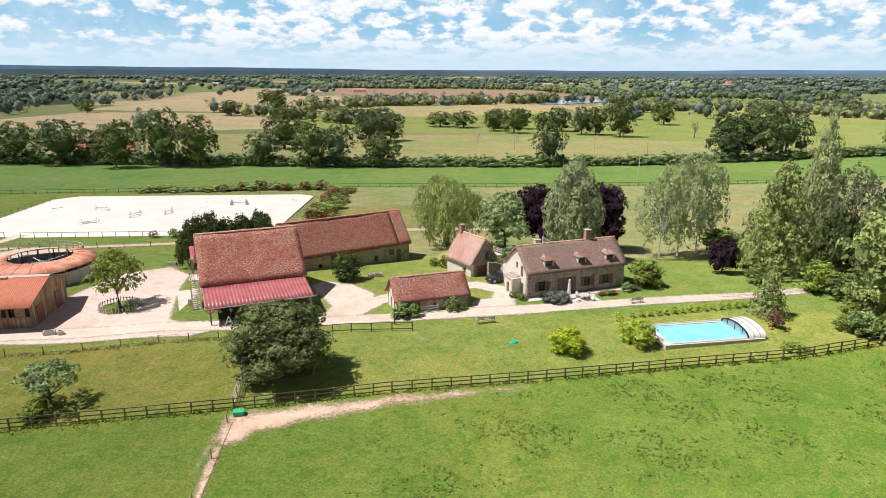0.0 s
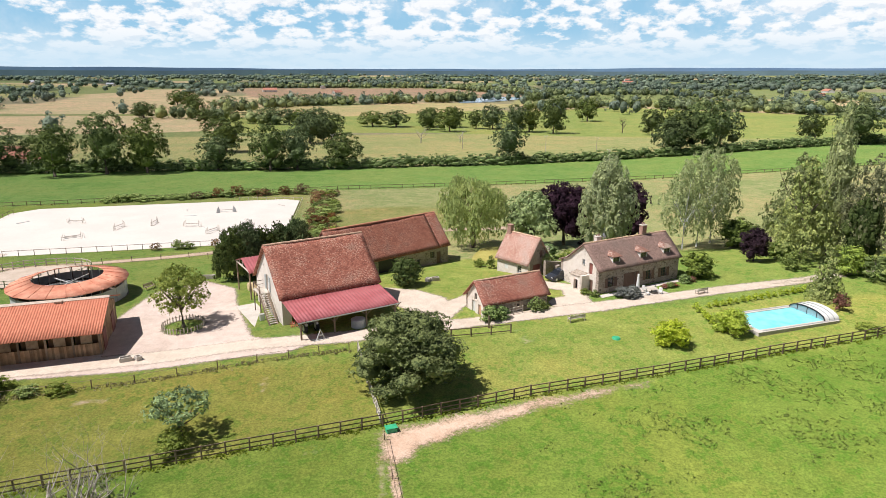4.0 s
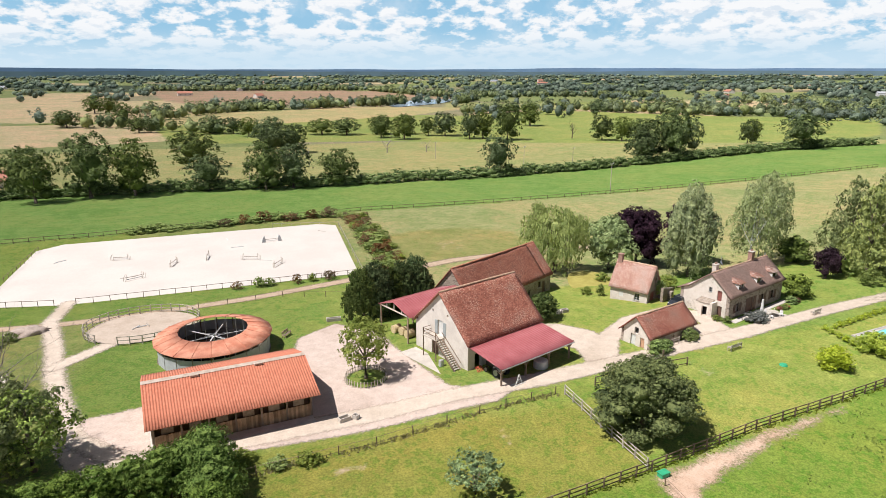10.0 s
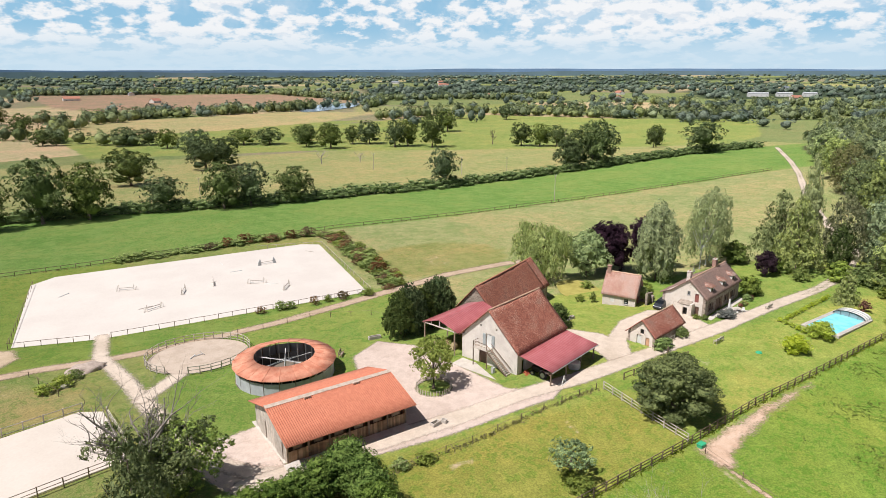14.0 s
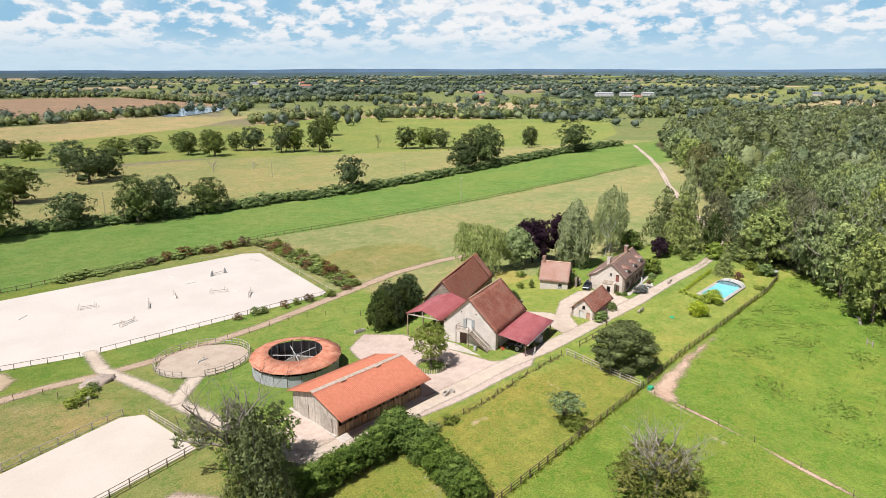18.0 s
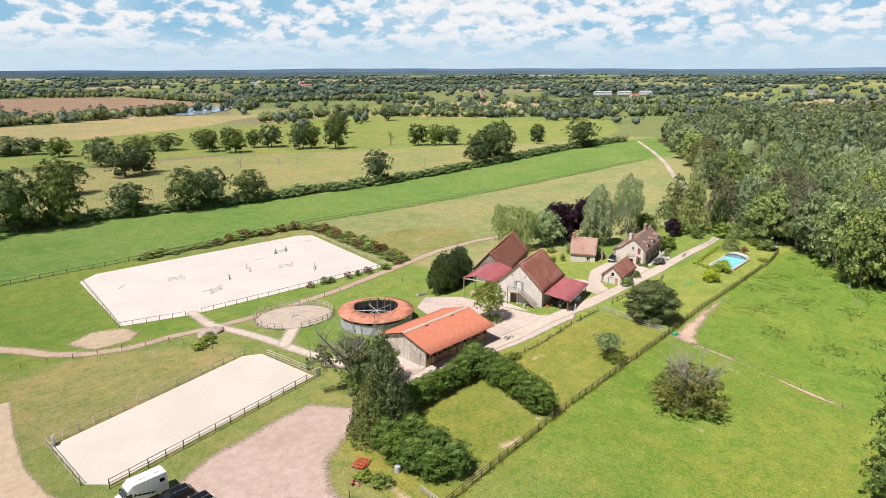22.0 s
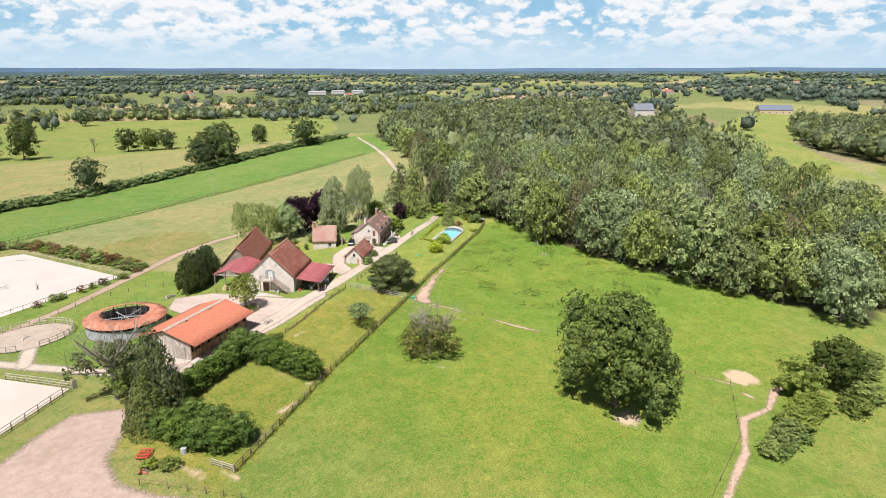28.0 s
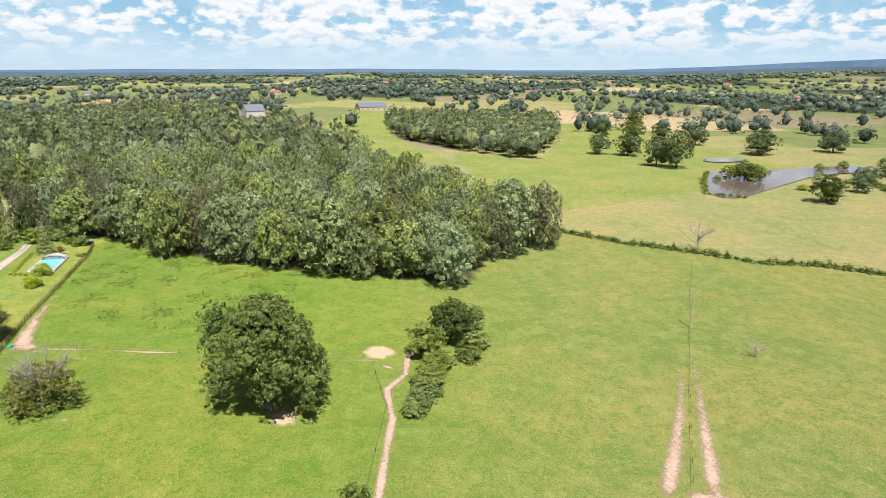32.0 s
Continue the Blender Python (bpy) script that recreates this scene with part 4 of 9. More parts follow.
# ---- plants ----
def tube(rings, sides=6):
    """A tapered tube through (point, radius) rings: vertices and faces."""
    co, fs = [], []
    for k, (p, r) in enumerate(rings):
        d = Vector(rings[min(k + 1, len(rings) - 1)][0]) - Vector(rings[max(k - 1, 0)][0])
        q = d.to_track_quat("Z", "Y")
        for s in range(sides):
            a = 2 * math.pi * s / sides
            co.append(Vector(p) + q @ Vector((r * math.cos(a), r * math.sin(a), 0)))
    for k in range(len(rings) - 1):
        for s in range(sides):
            t = (s + 1) % sides
            fs.append((k * sides + s, k * sides + t, (k + 1) * sides + t, (k + 1) * sides + s))
    return co, fs


def join(pieces):
    co, fs, n = [], [], 0
    for c, f in pieces:
        c, f = np.asarray([tuple(v) for v in c], float), np.asarray(f, int)
        co.append(c)
        fs.append(f + n)
        n += len(c)
    return np.concatenate(co), np.concatenate(fs)


def limb(rnd, a, d, length, r, pieces, depth, bend=0.35):
    """A branch that forks on."""
    rings, p, d = [], Vector(a), Vector(d).normalized()
    n = 4
    for k in range(n + 1):
        rings.append((p.copy(), r * (1 - 0.72 * k / n)))
        d = (d + Vector((rnd.uniform(-bend, bend), rnd.uniform(-bend, bend), rnd.uniform(-bend * 0.4, bend * 0.6)))).normalized()
        p = p + d * length / n
    pieces.append(tube(rings, 5 if depth > 1 else 4))
    if depth > 0:
        for k in range(3):
            i = rnd.randint(1, n)
            s = Vector((rnd.uniform(-1, 1), rnd.uniform(-1, 1), rnd.uniform(0.0, 0.9))).normalized()
            limb(rnd, rings[i][0], (d + s * 1.1), length * rnd.uniform(0.45, 0.7), rings[i][1] * 0.7, pieces, depth - 1, bend)


CUBE_N = 3


def ball(c, r, n=CUBE_N, wob=0.0, seed=0):
    """A rounded lump of four-sided faces."""
    co, fs = [], []
    t = np.linspace(-1, 1, n + 1)
    a, b = np.meshgrid(t, t)
    a, b, o = a.ravel(), b.ravel(), np.ones((n + 1) ** 2)
    k = len(a)
    base = (np.arange(n)[:, None] * (n + 1) + np.arange(n)).ravel()
    f = np.stack([base, base + 1, base + n + 2, base + n + 1], 1)
    for i, (p, fl) in enumerate((((a, b, o), 0), ((a, b, -o), 1), ((a, o, b), 1), ((a, -o, b), 0), ((o, a, b), 0), ((-o, a, b), 1))):
        v = np.stack(p, 1)
        co.append(v / np.linalg.norm(v, axis=1)[:, None])
        fs.append((f[:, ::-1] if fl else f) + i * k)
    co = np.concatenate(co)
    if wob:
        co = co * (1 + wob * np.sin(co[:, :1] * 5 + seed) * np.sin(co[:, 1:2] * 6 + seed * 2) * np.cos(co[:, 2:] * 5))
    return co * np.asarray(r) + np.asarray(c), np.concatenate(fs)


def foliage(seed, lobes, count, size, core=0.7, low=0.4, jitter=0.7, drop=0.0, cores=2, bunch=9, tight=2.4, main=0.0):
    """Leaves in bunches over the skins of overlapping lobes (centre, radii), over dark inner lumps."""
    g = np.random.default_rng(seed)
    c, r = np.array([l[0] for l in lobes], float), np.array([l[1] for l in lobes], float)
    wgt = r.mean(1) ** 2
    heads = max(6, count // bunch)
    k = g.choice(len(c), heads * 3, p=wgt / wgt.sum())
    d = g.normal(size=(len(k), 3))
    d /= np.linalg.norm(d, axis=1)[:, None]
    flip = (d[:, 2] < 0) & (g.random(len(k)) > low)
    d[flip, 2] *= -1
    p = c[k] + d * r[k] * g.uniform(0.78, 1.08, (len(k), 1))
    ok = np.ones(len(p), bool)
    for j in range(len(c)):
        ok &= (np.linalg.norm((p - c[j]) / r[j], axis=1) > 0.74) | (k == j)
    p, d = p[ok][:heads], d[ok][:heads]
    i = g.integers(0, len(p), count)
    e = g.normal(size=(count, 3)) + d[i] * 0.9 + np.array([0, 0, 0.5])
    e /= np.linalg.norm(e, axis=1)[:, None]
    rad = size * tight * g.uniform(0.6, 1.25, len(p))
    p = p[i] + e * rad[i][:, None] * g.uniform(0.5, 1.0, (count, 1)) * np.array([1, 1, 0.85])
    n = d[i] * 0.75 + e * 0.55 + g.normal(size=e.shape) * jitter * 0.6
    n /= np.linalg.norm(n, axis=1)[:, None]
    t = np.cross(n, g.normal(size=n.shape))
    t /= np.linalg.norm(t, axis=1)[:, None] + 1e-9
    if drop:
        t = t * (1 - drop) + np.array([0, 0, -1.0]) * drop
        t /= np.linalg.norm(t, axis=1)[:, None]
    b = np.cross(n, t)
    s = size * g.uniform(0.55, 1.35, (len(p), 1))
    w = s * g.uniform(0.45, 0.8, (len(p), 1))
    co = np.stack([p - t * s, p - b * w + t * s * g.uniform(-0.3, 0.3, (len(p), 1)), p + t * s, p + b * w + t * s * g.uniform(-0.3, 0.3, (len(p), 1))], 1).reshape(-1, 3)
    fs = np.arange(len(co)).reshape(-1, 4)
    out = [(co, fs)]
    if core:
        for j in range(len(c)):
            out.append(ball(c[j], r[j] * core, cores, 0.12, j))
    if main:
        for j in range(1 if count < 500 else 3):
            out.append(lump(c[j], r[j] * main, 2, 0.3, seed + j))
    return join(out)


def lobes_round(seed, n=16, squash=1.0, low=0.28, top=1.0, fat=0.2):
    """Lobes of a spreading crown in a unit box: width 1, height 1."""
    g = random.Random(seed)
    out = [((0, 0, (low + top) / 2), (0.34, 0.34, (top - low) * 0.42))]
    for i in range(n):
        a = i * 2.399 + g.uniform(-0.4, 0.4)
        h = (i + 0.5) / n
        rad = math.sqrt(max(0.02, 1 - (2 * h - 0.85) ** 2 * 0.85)) * 0.36 * g.uniform(0.75, 1.1)
        z = low + 0.1 + (top - low - 0.2) * h
        s = fat * g.uniform(0.75, 1.25)
        out.append(((rad * math.cos(a), rad * math.sin(a), z), (s, s, s * squash * g.uniform(0.7, 1.0))))
    return out


def trunk_mesh(name, seed, low=0.4, r=0.03, limbs=5, spread=0.3, material=None):
    g = random.Random(seed)
    pieces = [tube([((0, 0, -0.03), r * 1.5), ((0, 0, 0.03), r * 1.1), ((g.uniform(-0.02, 0.02), g.uniform(-0.02, 0.02), low), r * 0.8), ((g.uniform(-0.05, 0.05), g.uniform(-0.05, 0.05), 0.8), r * 0.25)], 7)]
    for i in range(limbs):
        a = i * 2.4 + g.random()
        z = low * g.uniform(0.75, 1.2)
        pieces.append(tube([((0, 0, z), r * 0.5), ((spread * 0.5 * math.cos(a), spread * 0.5 * math.sin(a), z + 0.14), r * 0.35), ((spread * math.cos(a), spread * math.sin(a), z + 0.33), r * 0.12)], 5))
    me = quads(name, *join(pieces))
    me.materials.append(material or BARK)
    return me


def inner(me, runs):
    """Marks the inner lumps of foliage as solid. runs: vertices of a plant, number of its leaves."""
    s = np.concatenate([np.arange(n) >= 4 * leaves for n, leaves in runs]).astype(np.float32)
    me.attributes.new("solid", "FLOAT", "POINT").data.foreach_set("value", s)


def crown_mesh(name, material, *a, **k):
    co, fs = foliage(*a, **k)
    me = quads(name, co, fs)
    inner(me, [(len(co), a[2])])
    me.materials.append(material)
    return me


def lump(c, r, n, wob, seed):
    """A single welded lump."""
    co, fs = ball(c, r, n, wob, seed)
    _, first, back = np.unique(np.round(co, 4), axis=0, return_index=True, return_inverse=True)
    return co[first], np.asarray(back).ravel()[fs]


KINDS = {}


def kind_of_tree(key, name, label, category, trunk, crown):
    KINDS[key] = (name, label, category, trunk, crown)


def plant(key, x, y, h, w, turn=0.0, label="", z=None, group=""):
    """One tree or shrub of a kind, h metres high and w wide."""
    name, lab, cat, trunk, crown = KINDS[key]
    ob = new(name)
    ob.empty_display_size = 0.5
    ob.matrix_world = pose(x, y, (gz(x, y) if z is None else z) - 0.05, 0, 0, turn) @ Matrix.Diagonal((w, w * (0.9 + 0.2 * math.fabs(math.sin(x * 3 + y))), h, 1))
    tagged(ob, label or lab, cat, group)
    if trunk:
        hang("trunk", trunk, ob)
    hang("crown" if trunk else "foliage", crown, ob)
    return ob

# ---- barn with lean-to roofs ----
def gable_house(root, half_len, front, back, eave_f, eave_b, ridge, mat_wall, holes_f=(), holes_l=(), holes_r=(), holes_b=(), thick=0.5, side_mat=None):
    """Four walls round the origin: front at y = -front, back at y = back."""
    part("wall_front", turned(wall(-half_len, half_len, eave_f, holes_f, thick), 0, 0, -front), mat_wall, root)
    part("wall_back", turned(wall(-half_len, half_len, eave_b, holes_b, thick), 180, 0, back), mat_wall, root)
    inner_f, inner_b = front - thick - 0.002, back - thick - 0.002

    def top(y):
        return ridge - (ridge - eave_f) * (-y / front) if y < 0 else ridge - (ridge - eave_b) * (y / back)
    # the left end looks to -x: its own x runs from the back to the front
    part("wall_gable", turned(wall(-inner_b, inner_f, lambda s: top(-s), holes_l, thick, peak=0.0), -90, -half_len, 0), side_mat or mat_wall, root)
    part("wall_gable", turned(wall(-inner_f, inner_b, lambda s: top(s), holes_r, thick, peak=0.0), 90, half_len, 0), side_mat or mat_wall, root)


def barn():
    r = thing("barn", "rendered stone barn with steep red tile roof and outside stair", "barn", -27.2, 87.35, 23.4, 0.45)
    gable_house(r, 6.55, 5.35, 5.35, 4.0, 4.0, 9.1, RENDERED, side_mat=RENDERED,
                holes_l=[(-0.6, 0.5, 3.15, 5.25), (-1.9, -0.5, 0, 2.25), (-1.75, -1.45, 6.1, 6.45), (1.25, 1.55, 6.1, 6.45)],
                holes_f=[(-5.4, -4.2, 0, 2.1), (-0.5, 3.2, 0, 2.9)])
    slope(-6.95, 6.95, 0, 9.3, -5.85, 3.62, 0.16, ROOF_OLD, parent=r, sag=0.06)
    slope(-6.95, 6.95, 0, 9.3, 5.85, 3.75, 0.16, ROOF_OLD, parent=r, sag=0.06)
    ridge_caps(r, -6.9, 6.9, 0, 9.27)
    # landing, stair, upper door, shutters on the gable
    door(r, -6.55, 0.05, 3.15, 1.0, 2.0, -90, WHITE, boards=3)
    for s in (-1, 1):
        part("shutter", slab(-6.62, 0.05 + s * 0.85 - 0.28, 3.2, -6.56, 0.05 + s * 0.85 + 0.28, 5.15, bevel=0.01), GREYPAINT, r, "blue-grey shutter")
    door(r, -6.55, 1.2, 0.0, 1.3, 2.2, -90, BROWNPAINT)
    part("landing", slab(-8.0, -0.75, 2.98, -6.56, 2.1, 3.1), GREYWOOD, r)
    for y in (-0.6, 2.0):
        part("landing_post", beam(bmesh.new(), (-7.9, y, -0.3), (-7.9, y, 4.1), 0.08), FENCEWOOD, r)
    bm = bmesh.new()
    for z in (3.55, 4.05):
        beam(bm, (-7.9, 2.0, z), (-7.9, -0.6, z), 0.04)
        beam(bm, (-7.9, 2.0, z), (-6.6, 2.0, z), 0.04)
    part("railing", bm, FENCEWOOD, r)
    st = hang("stair", None, r)
    for dx in (-7.95, -6.95):
        part("stringer", beam(bmesh.new(), (dx, -0.7, 2.95), (dx, -4.5, 0.0), 0.13), FENCEWOOD, st)
        part("handrail", beam(bmesh.new(), (dx, -0.7, 3.95), (dx, -4.5, 1.0), 0.05), FENCEWOOD, st)
    for i in range(15):
        y, z = -0.9 - i * 0.255, 2.82 - i * 0.198
        part("tread", slab(-7.95, y - 0.14, z - 0.03, -6.95, y + 0.14, z + 0.03), GREYWOOD, st)
    # front lean-to
    c = hang("lean_to", None, r)
    slope(-6.7, 6.6, -5.4, 3.5, -11.5, 2.6, 0.06, REDMETAL, waves=0.45, amp=0.03, parent=c, name="metal_roof", label="red ribbed metal sheet roof")
    part("gutter", slab(-6.7, -11.62, 2.42, 6.6, -11.5, 2.54, bevel=0.02), STEEL, c)
    for x in (-6.2, -2.0, 2.2, 6.2):
        part("post", beam(bmesh.new(), (x, -11.0, -0.6), (x, -11.0, 2.5), 0.13), WOOD, c)
        for s in (-1, 1):
            part("brace", beam(bmesh.new(), (x, -11.0, 1.6), (x + s * 0.85, -11.0, 2.42), 0.07), WOOD, c)
        part("rafter", beam(bmesh.new(), (x, -5.4, 3.3), (x, -11.3, 2.42), 0.09), WOOD, c)
    part("wall_plate", beam(bmesh.new(), (-6.5, -11.0, 2.42), (6.4, -11.0, 2.42), 0.1), WOOD, c)
    # rear hay shelter
    p = hang("hay_shelter", None, r)
    slope(-7.4, 4.2, 9.6, 5.3, 5.6, 4.1, 0.06, REDMETAL, waves=0.45, amp=0.03, parent=p, name="metal_roof")
    slope(-7.4, 4.2, 9.6, 5.3, 13.3, 4.1, 0.06, REDMETAL, waves=0.45, amp=0.03, parent=p, name="metal_roof")
    for x in (-7.2, -1.5, 4.0):
        for y in (6.4, 12.9):
            part("post", beam(bmesh.new(), (x, y, -0.9), (x, y, 4.15), 0.12), WOOD, p)
        bm = beam(bmesh.new(), (x, 6.0, 4.0), (x, 13.1, 4.0), 0.11)
        for y in (7.8, 11.4):
            beam(bm, (x, y, 4.0), (x, y, 4.7), 0.07)
        beam(bm, (x, 9.6, 4.0), (x, 9.6, 5.15), 0.08)
        part("truss", bm, GREYWOOD, p)
    part("wall_back", slab(3.9, 5.4, -0.9, 4.1, 13.0, 4.0), WOOD, p)
    # concrete apron along the gable
    s = thing("concrete_apron", "pale concrete slab along the barn's gable", "slab", -35.0, 84.2, 23.4, 0.42, kind="structure")
    part("slab", slab(-1.3, -6.6, -0.4, 1.35, 4.6, 0.10, bevel=0.02), CONCRETE, s)
    return r


def long_barn():
    r = thing("long_barn", "long low stone barn with a dark clay-tile roof", "barn", -17.3, 107.4, 31.5, -0.9)
    gable_house(r, 10.9, 4.2, 4.2, 3.1, 3.1, 8.0, RUBBLE_DARK,
                holes_f=[(-3.6, 0.0, 0, 2.9), (4.2, 4.8, 0.6, 1.6), (7.0, 7.9, 1.3, 2.4), (8.4, 9.3, 0, 2.2), (-5.8, -5.2, 1.0, 1.6)])
    door(r, -1.8, -3.9, 0, 3.6, 2.9, 0, DARK, "barn_door", 6, 2)
    door(r, 8.85, -4.2, 0, 0.9, 2.2, 0, BROWNPAINT)
    window(r, 7.45, -4.2, 1.3, 0.9, 1.1, 0, BROWNPAINT)
    door(r, 4.5, -4.2, 0.6, 0.6, 1.0, 0, DARK, "hatch", 3)
    slope(-11.2, 9.0, 0, 8.2, -4.6, 3.0, 0.16, ROOF_DARK, parent=r, sag=0.10)
    slope(9.0, 11.25, 0, 8.24, -4.6, 3.04, 0.16, ROOF_OLD, parent=r, label="newer orange clay tiles")
    slope(-11.2, 11.25, 0, 8.2, 4.6, 3.0, 0.16, ROOF_DARK, parent=r, sag=0.10)
    ridge_caps(r, -11.1, 11.1, 0, 8.15, ROOF_WALKER)
    return r


def hut():
    r = thing("stone_hut", "low stone outbuilding with a mottled clay-tile roof and small doors", "outbuilding", -1.95, 82.3, 19.0, 0.45)
    gable_house(r, 4.85, 2.35, 2.5, 2.05, 2.0, 4.4, RUBBLE, side_mat=LIMED, thick=0.4,
                holes_l=[(-0.3, 0.35, 1.95, 2.85), (-0.9, -0.05, 0, 1.75), (0.7, 1.4, 0, 1.6)], holes_f=[(-2.1, -1.75, 0.9, 1.25), (0.1, 0.45, 0.9, 1.25), (2.6, 2.95, 0.9, 1.25)])
    door(r, -4.85, 0.45, 0, 0.8, 1.75, -90, WHITE, boards=3)
    door(r, -4.85, -1.05, 0, 0.65, 1.6, -90, plain("terracotta_paint", (0.55, 0.30, 0.18), (0.6, 0.36, 0.24), 2, 0.7), boards=3)
    # black sheets behind the openings stand in for the dark inside
    part("opening_shade", slab(-4.55, -0.3, 1.95, -4.5, 0.33, 2.85), DARK, r)
    for x in (-1.92, 0.28, 2.78):
        part("opening_shade", slab(x - 0.17, -2.1, 0.9, x + 0.17, -2.05, 1.25), DARK, r)
    slope(-5.25, 5.2, 0, 4.6, -2.75, 1.95, 0.13, ROOF_HUT, parent=r, sag=0.05)
    slope(-5.25, 5.2, 0, 4.6, 2.85, 1.9, 0.13, ROOF_HUT, parent=r, sag=0.05)
    ridge_caps(r, -5.2, 5.15, 0, 4.56, None, 0.11)
    return r


def cottage():
    r = thing("cottage", "small stone cottage with patchy pink tile roof and chimney", "cottage", 4.75, 99.0, -56.0, 0.0)
    gable_house(r, 3.2, 2.55, 2.55, 2.45, 2.45, 6.1, LIMED, side_mat=RUBBLE_DARK,
                holes_f=[(1.0, 1.9, 0.75, 1.9), (-1.6, -0.9, 0.9, 1.8)], holes_r=[(-1.3, 0.5, 0, 2.1), (0.2, 0.9, 3.0, 4.2)])
    window(r, 1.45, -2.55, 0.75, 0.9, 1.15, 0, WHITE)
    part("shutter", slab(-1.62, -2.53, 0.88, -0.88, -2.45, 1.82), WHITE, r, "closed white shutter")
    door(r, 3.2, -0.4, 0, 1.8, 2.1, 90, OXBLOOD, "garage_door", 5, 2)
    door(r, 3.2, 0.55, 3.0, 0.7, 1.2, 90, BROWNPAINT, "hatch", 3)
    slope(-3.45, 3.45, 0, 6.35, -2.95, 2.3, 0.14, ROOF_PATCH, parent=r, sag=0.04)
    slope(-3.45, 3.45, 0, 6.35, 2.95, 2.3, 0.14, ROOF_PATCH, parent=r, sag=0.04)
    ridge_caps(r, -3.4, 3.4, 0, 6.3)
    ch = hang("chimney", None, r)
    part("flue", slab(-3.2, -0.35, 5.4, -2.5, 0.35, 7.3), BRICKRED, ch)
    part("cap", slab(-3.28, -0.43, 7.3, -2.42, 0.43, 7.42, bevel=0.02), BRICKRED, ch)
    part("lean_wall", slab(3.3, 1.6, -0.3, 5.6, 2.6, 1.9), RUBBLE_DARK, r)
    return r


def dormer(parent, x):
    d = hang("dormer", None, parent, at=pose(x, -2.55, 3.55))
    bm = bmesh.new()
    for s in (-1, 1):
        prism(bm, [(s * 0.62 - 0.06, 0.0), (s * 0.62 + 0.06, 0.0), (s * 0.62 + 0.06, 1.45), (s * 0.62 - 0.06, 1.45)], -0.35, 1.6)
    bmesh.ops.recalc_face_normals(bm, faces=bm.faces)
    part("cheek", bm, WHITE, d, "white rendered dormer cheeks")
    part("front", slab(-0.56, -0.35, 0.0, 0.56, -0.25, 0.12), WHITE, d)
    part("lintel", slab(-0.68, -0.38, 1.4, 0.68, -0.2, 1.58), WOOD, d)
    window(d, 0, -0.42, 0.12, 1.1, 1.28, 0, BROWNPAINT, (1, 2), None, False)
    part("sill", slab(-0.75, -0.55, -0.03, 0.75, -0.2, 0.06), WHITE, d)
    # hipped hood
    for s in (-1, 1):
        me = quads("hood_slope", [(0, -0.1, 2.1), (0, 1.9, 2.1), (s * 0.85, 1.9, 1.5), (s * 0.85, -0.62, 1.5), (0, -0.1, 2.0), (0, 1.9, 2.0), (s * 0.85, 1.9, 1.42), (s * 0.85, -0.62, 1.42)],
                   [(0, 1, 2, 3), (4, 7, 6, 5), (0, 3, 7, 4), (1, 0, 4, 5), (3, 2, 6, 7)] if s < 0 else [(3, 2, 1, 0), (5, 6, 7, 4), (4, 7, 3, 0), (5, 4, 0, 1), (7, 6, 2, 3)])
        me.uv_layers.new(name="uv")
        me.materials.append(ROOF_PATCH)
        hang("hood_slope", me, d)
    bm = bmesh.new()
    vs = [bm.verts.new(v) for v in ((0, -0.1, 2.1), (-0.85, -0.62, 1.5), (0.85, -0.62, 1.5), (0, -0.1, 2.0), (-0.85, -0.62, 1.42), (0.85, -0.62, 1.42))]
    for f in ((0, 1, 2), (5, 4, 3), (1, 4, 5, 2), (0, 3, 4, 1), (2, 5, 3, 0)):
        bm.faces.new([vs[i] for i in f])
    part("hood_hip", bm, ROOF_PATCH, d)
    return d


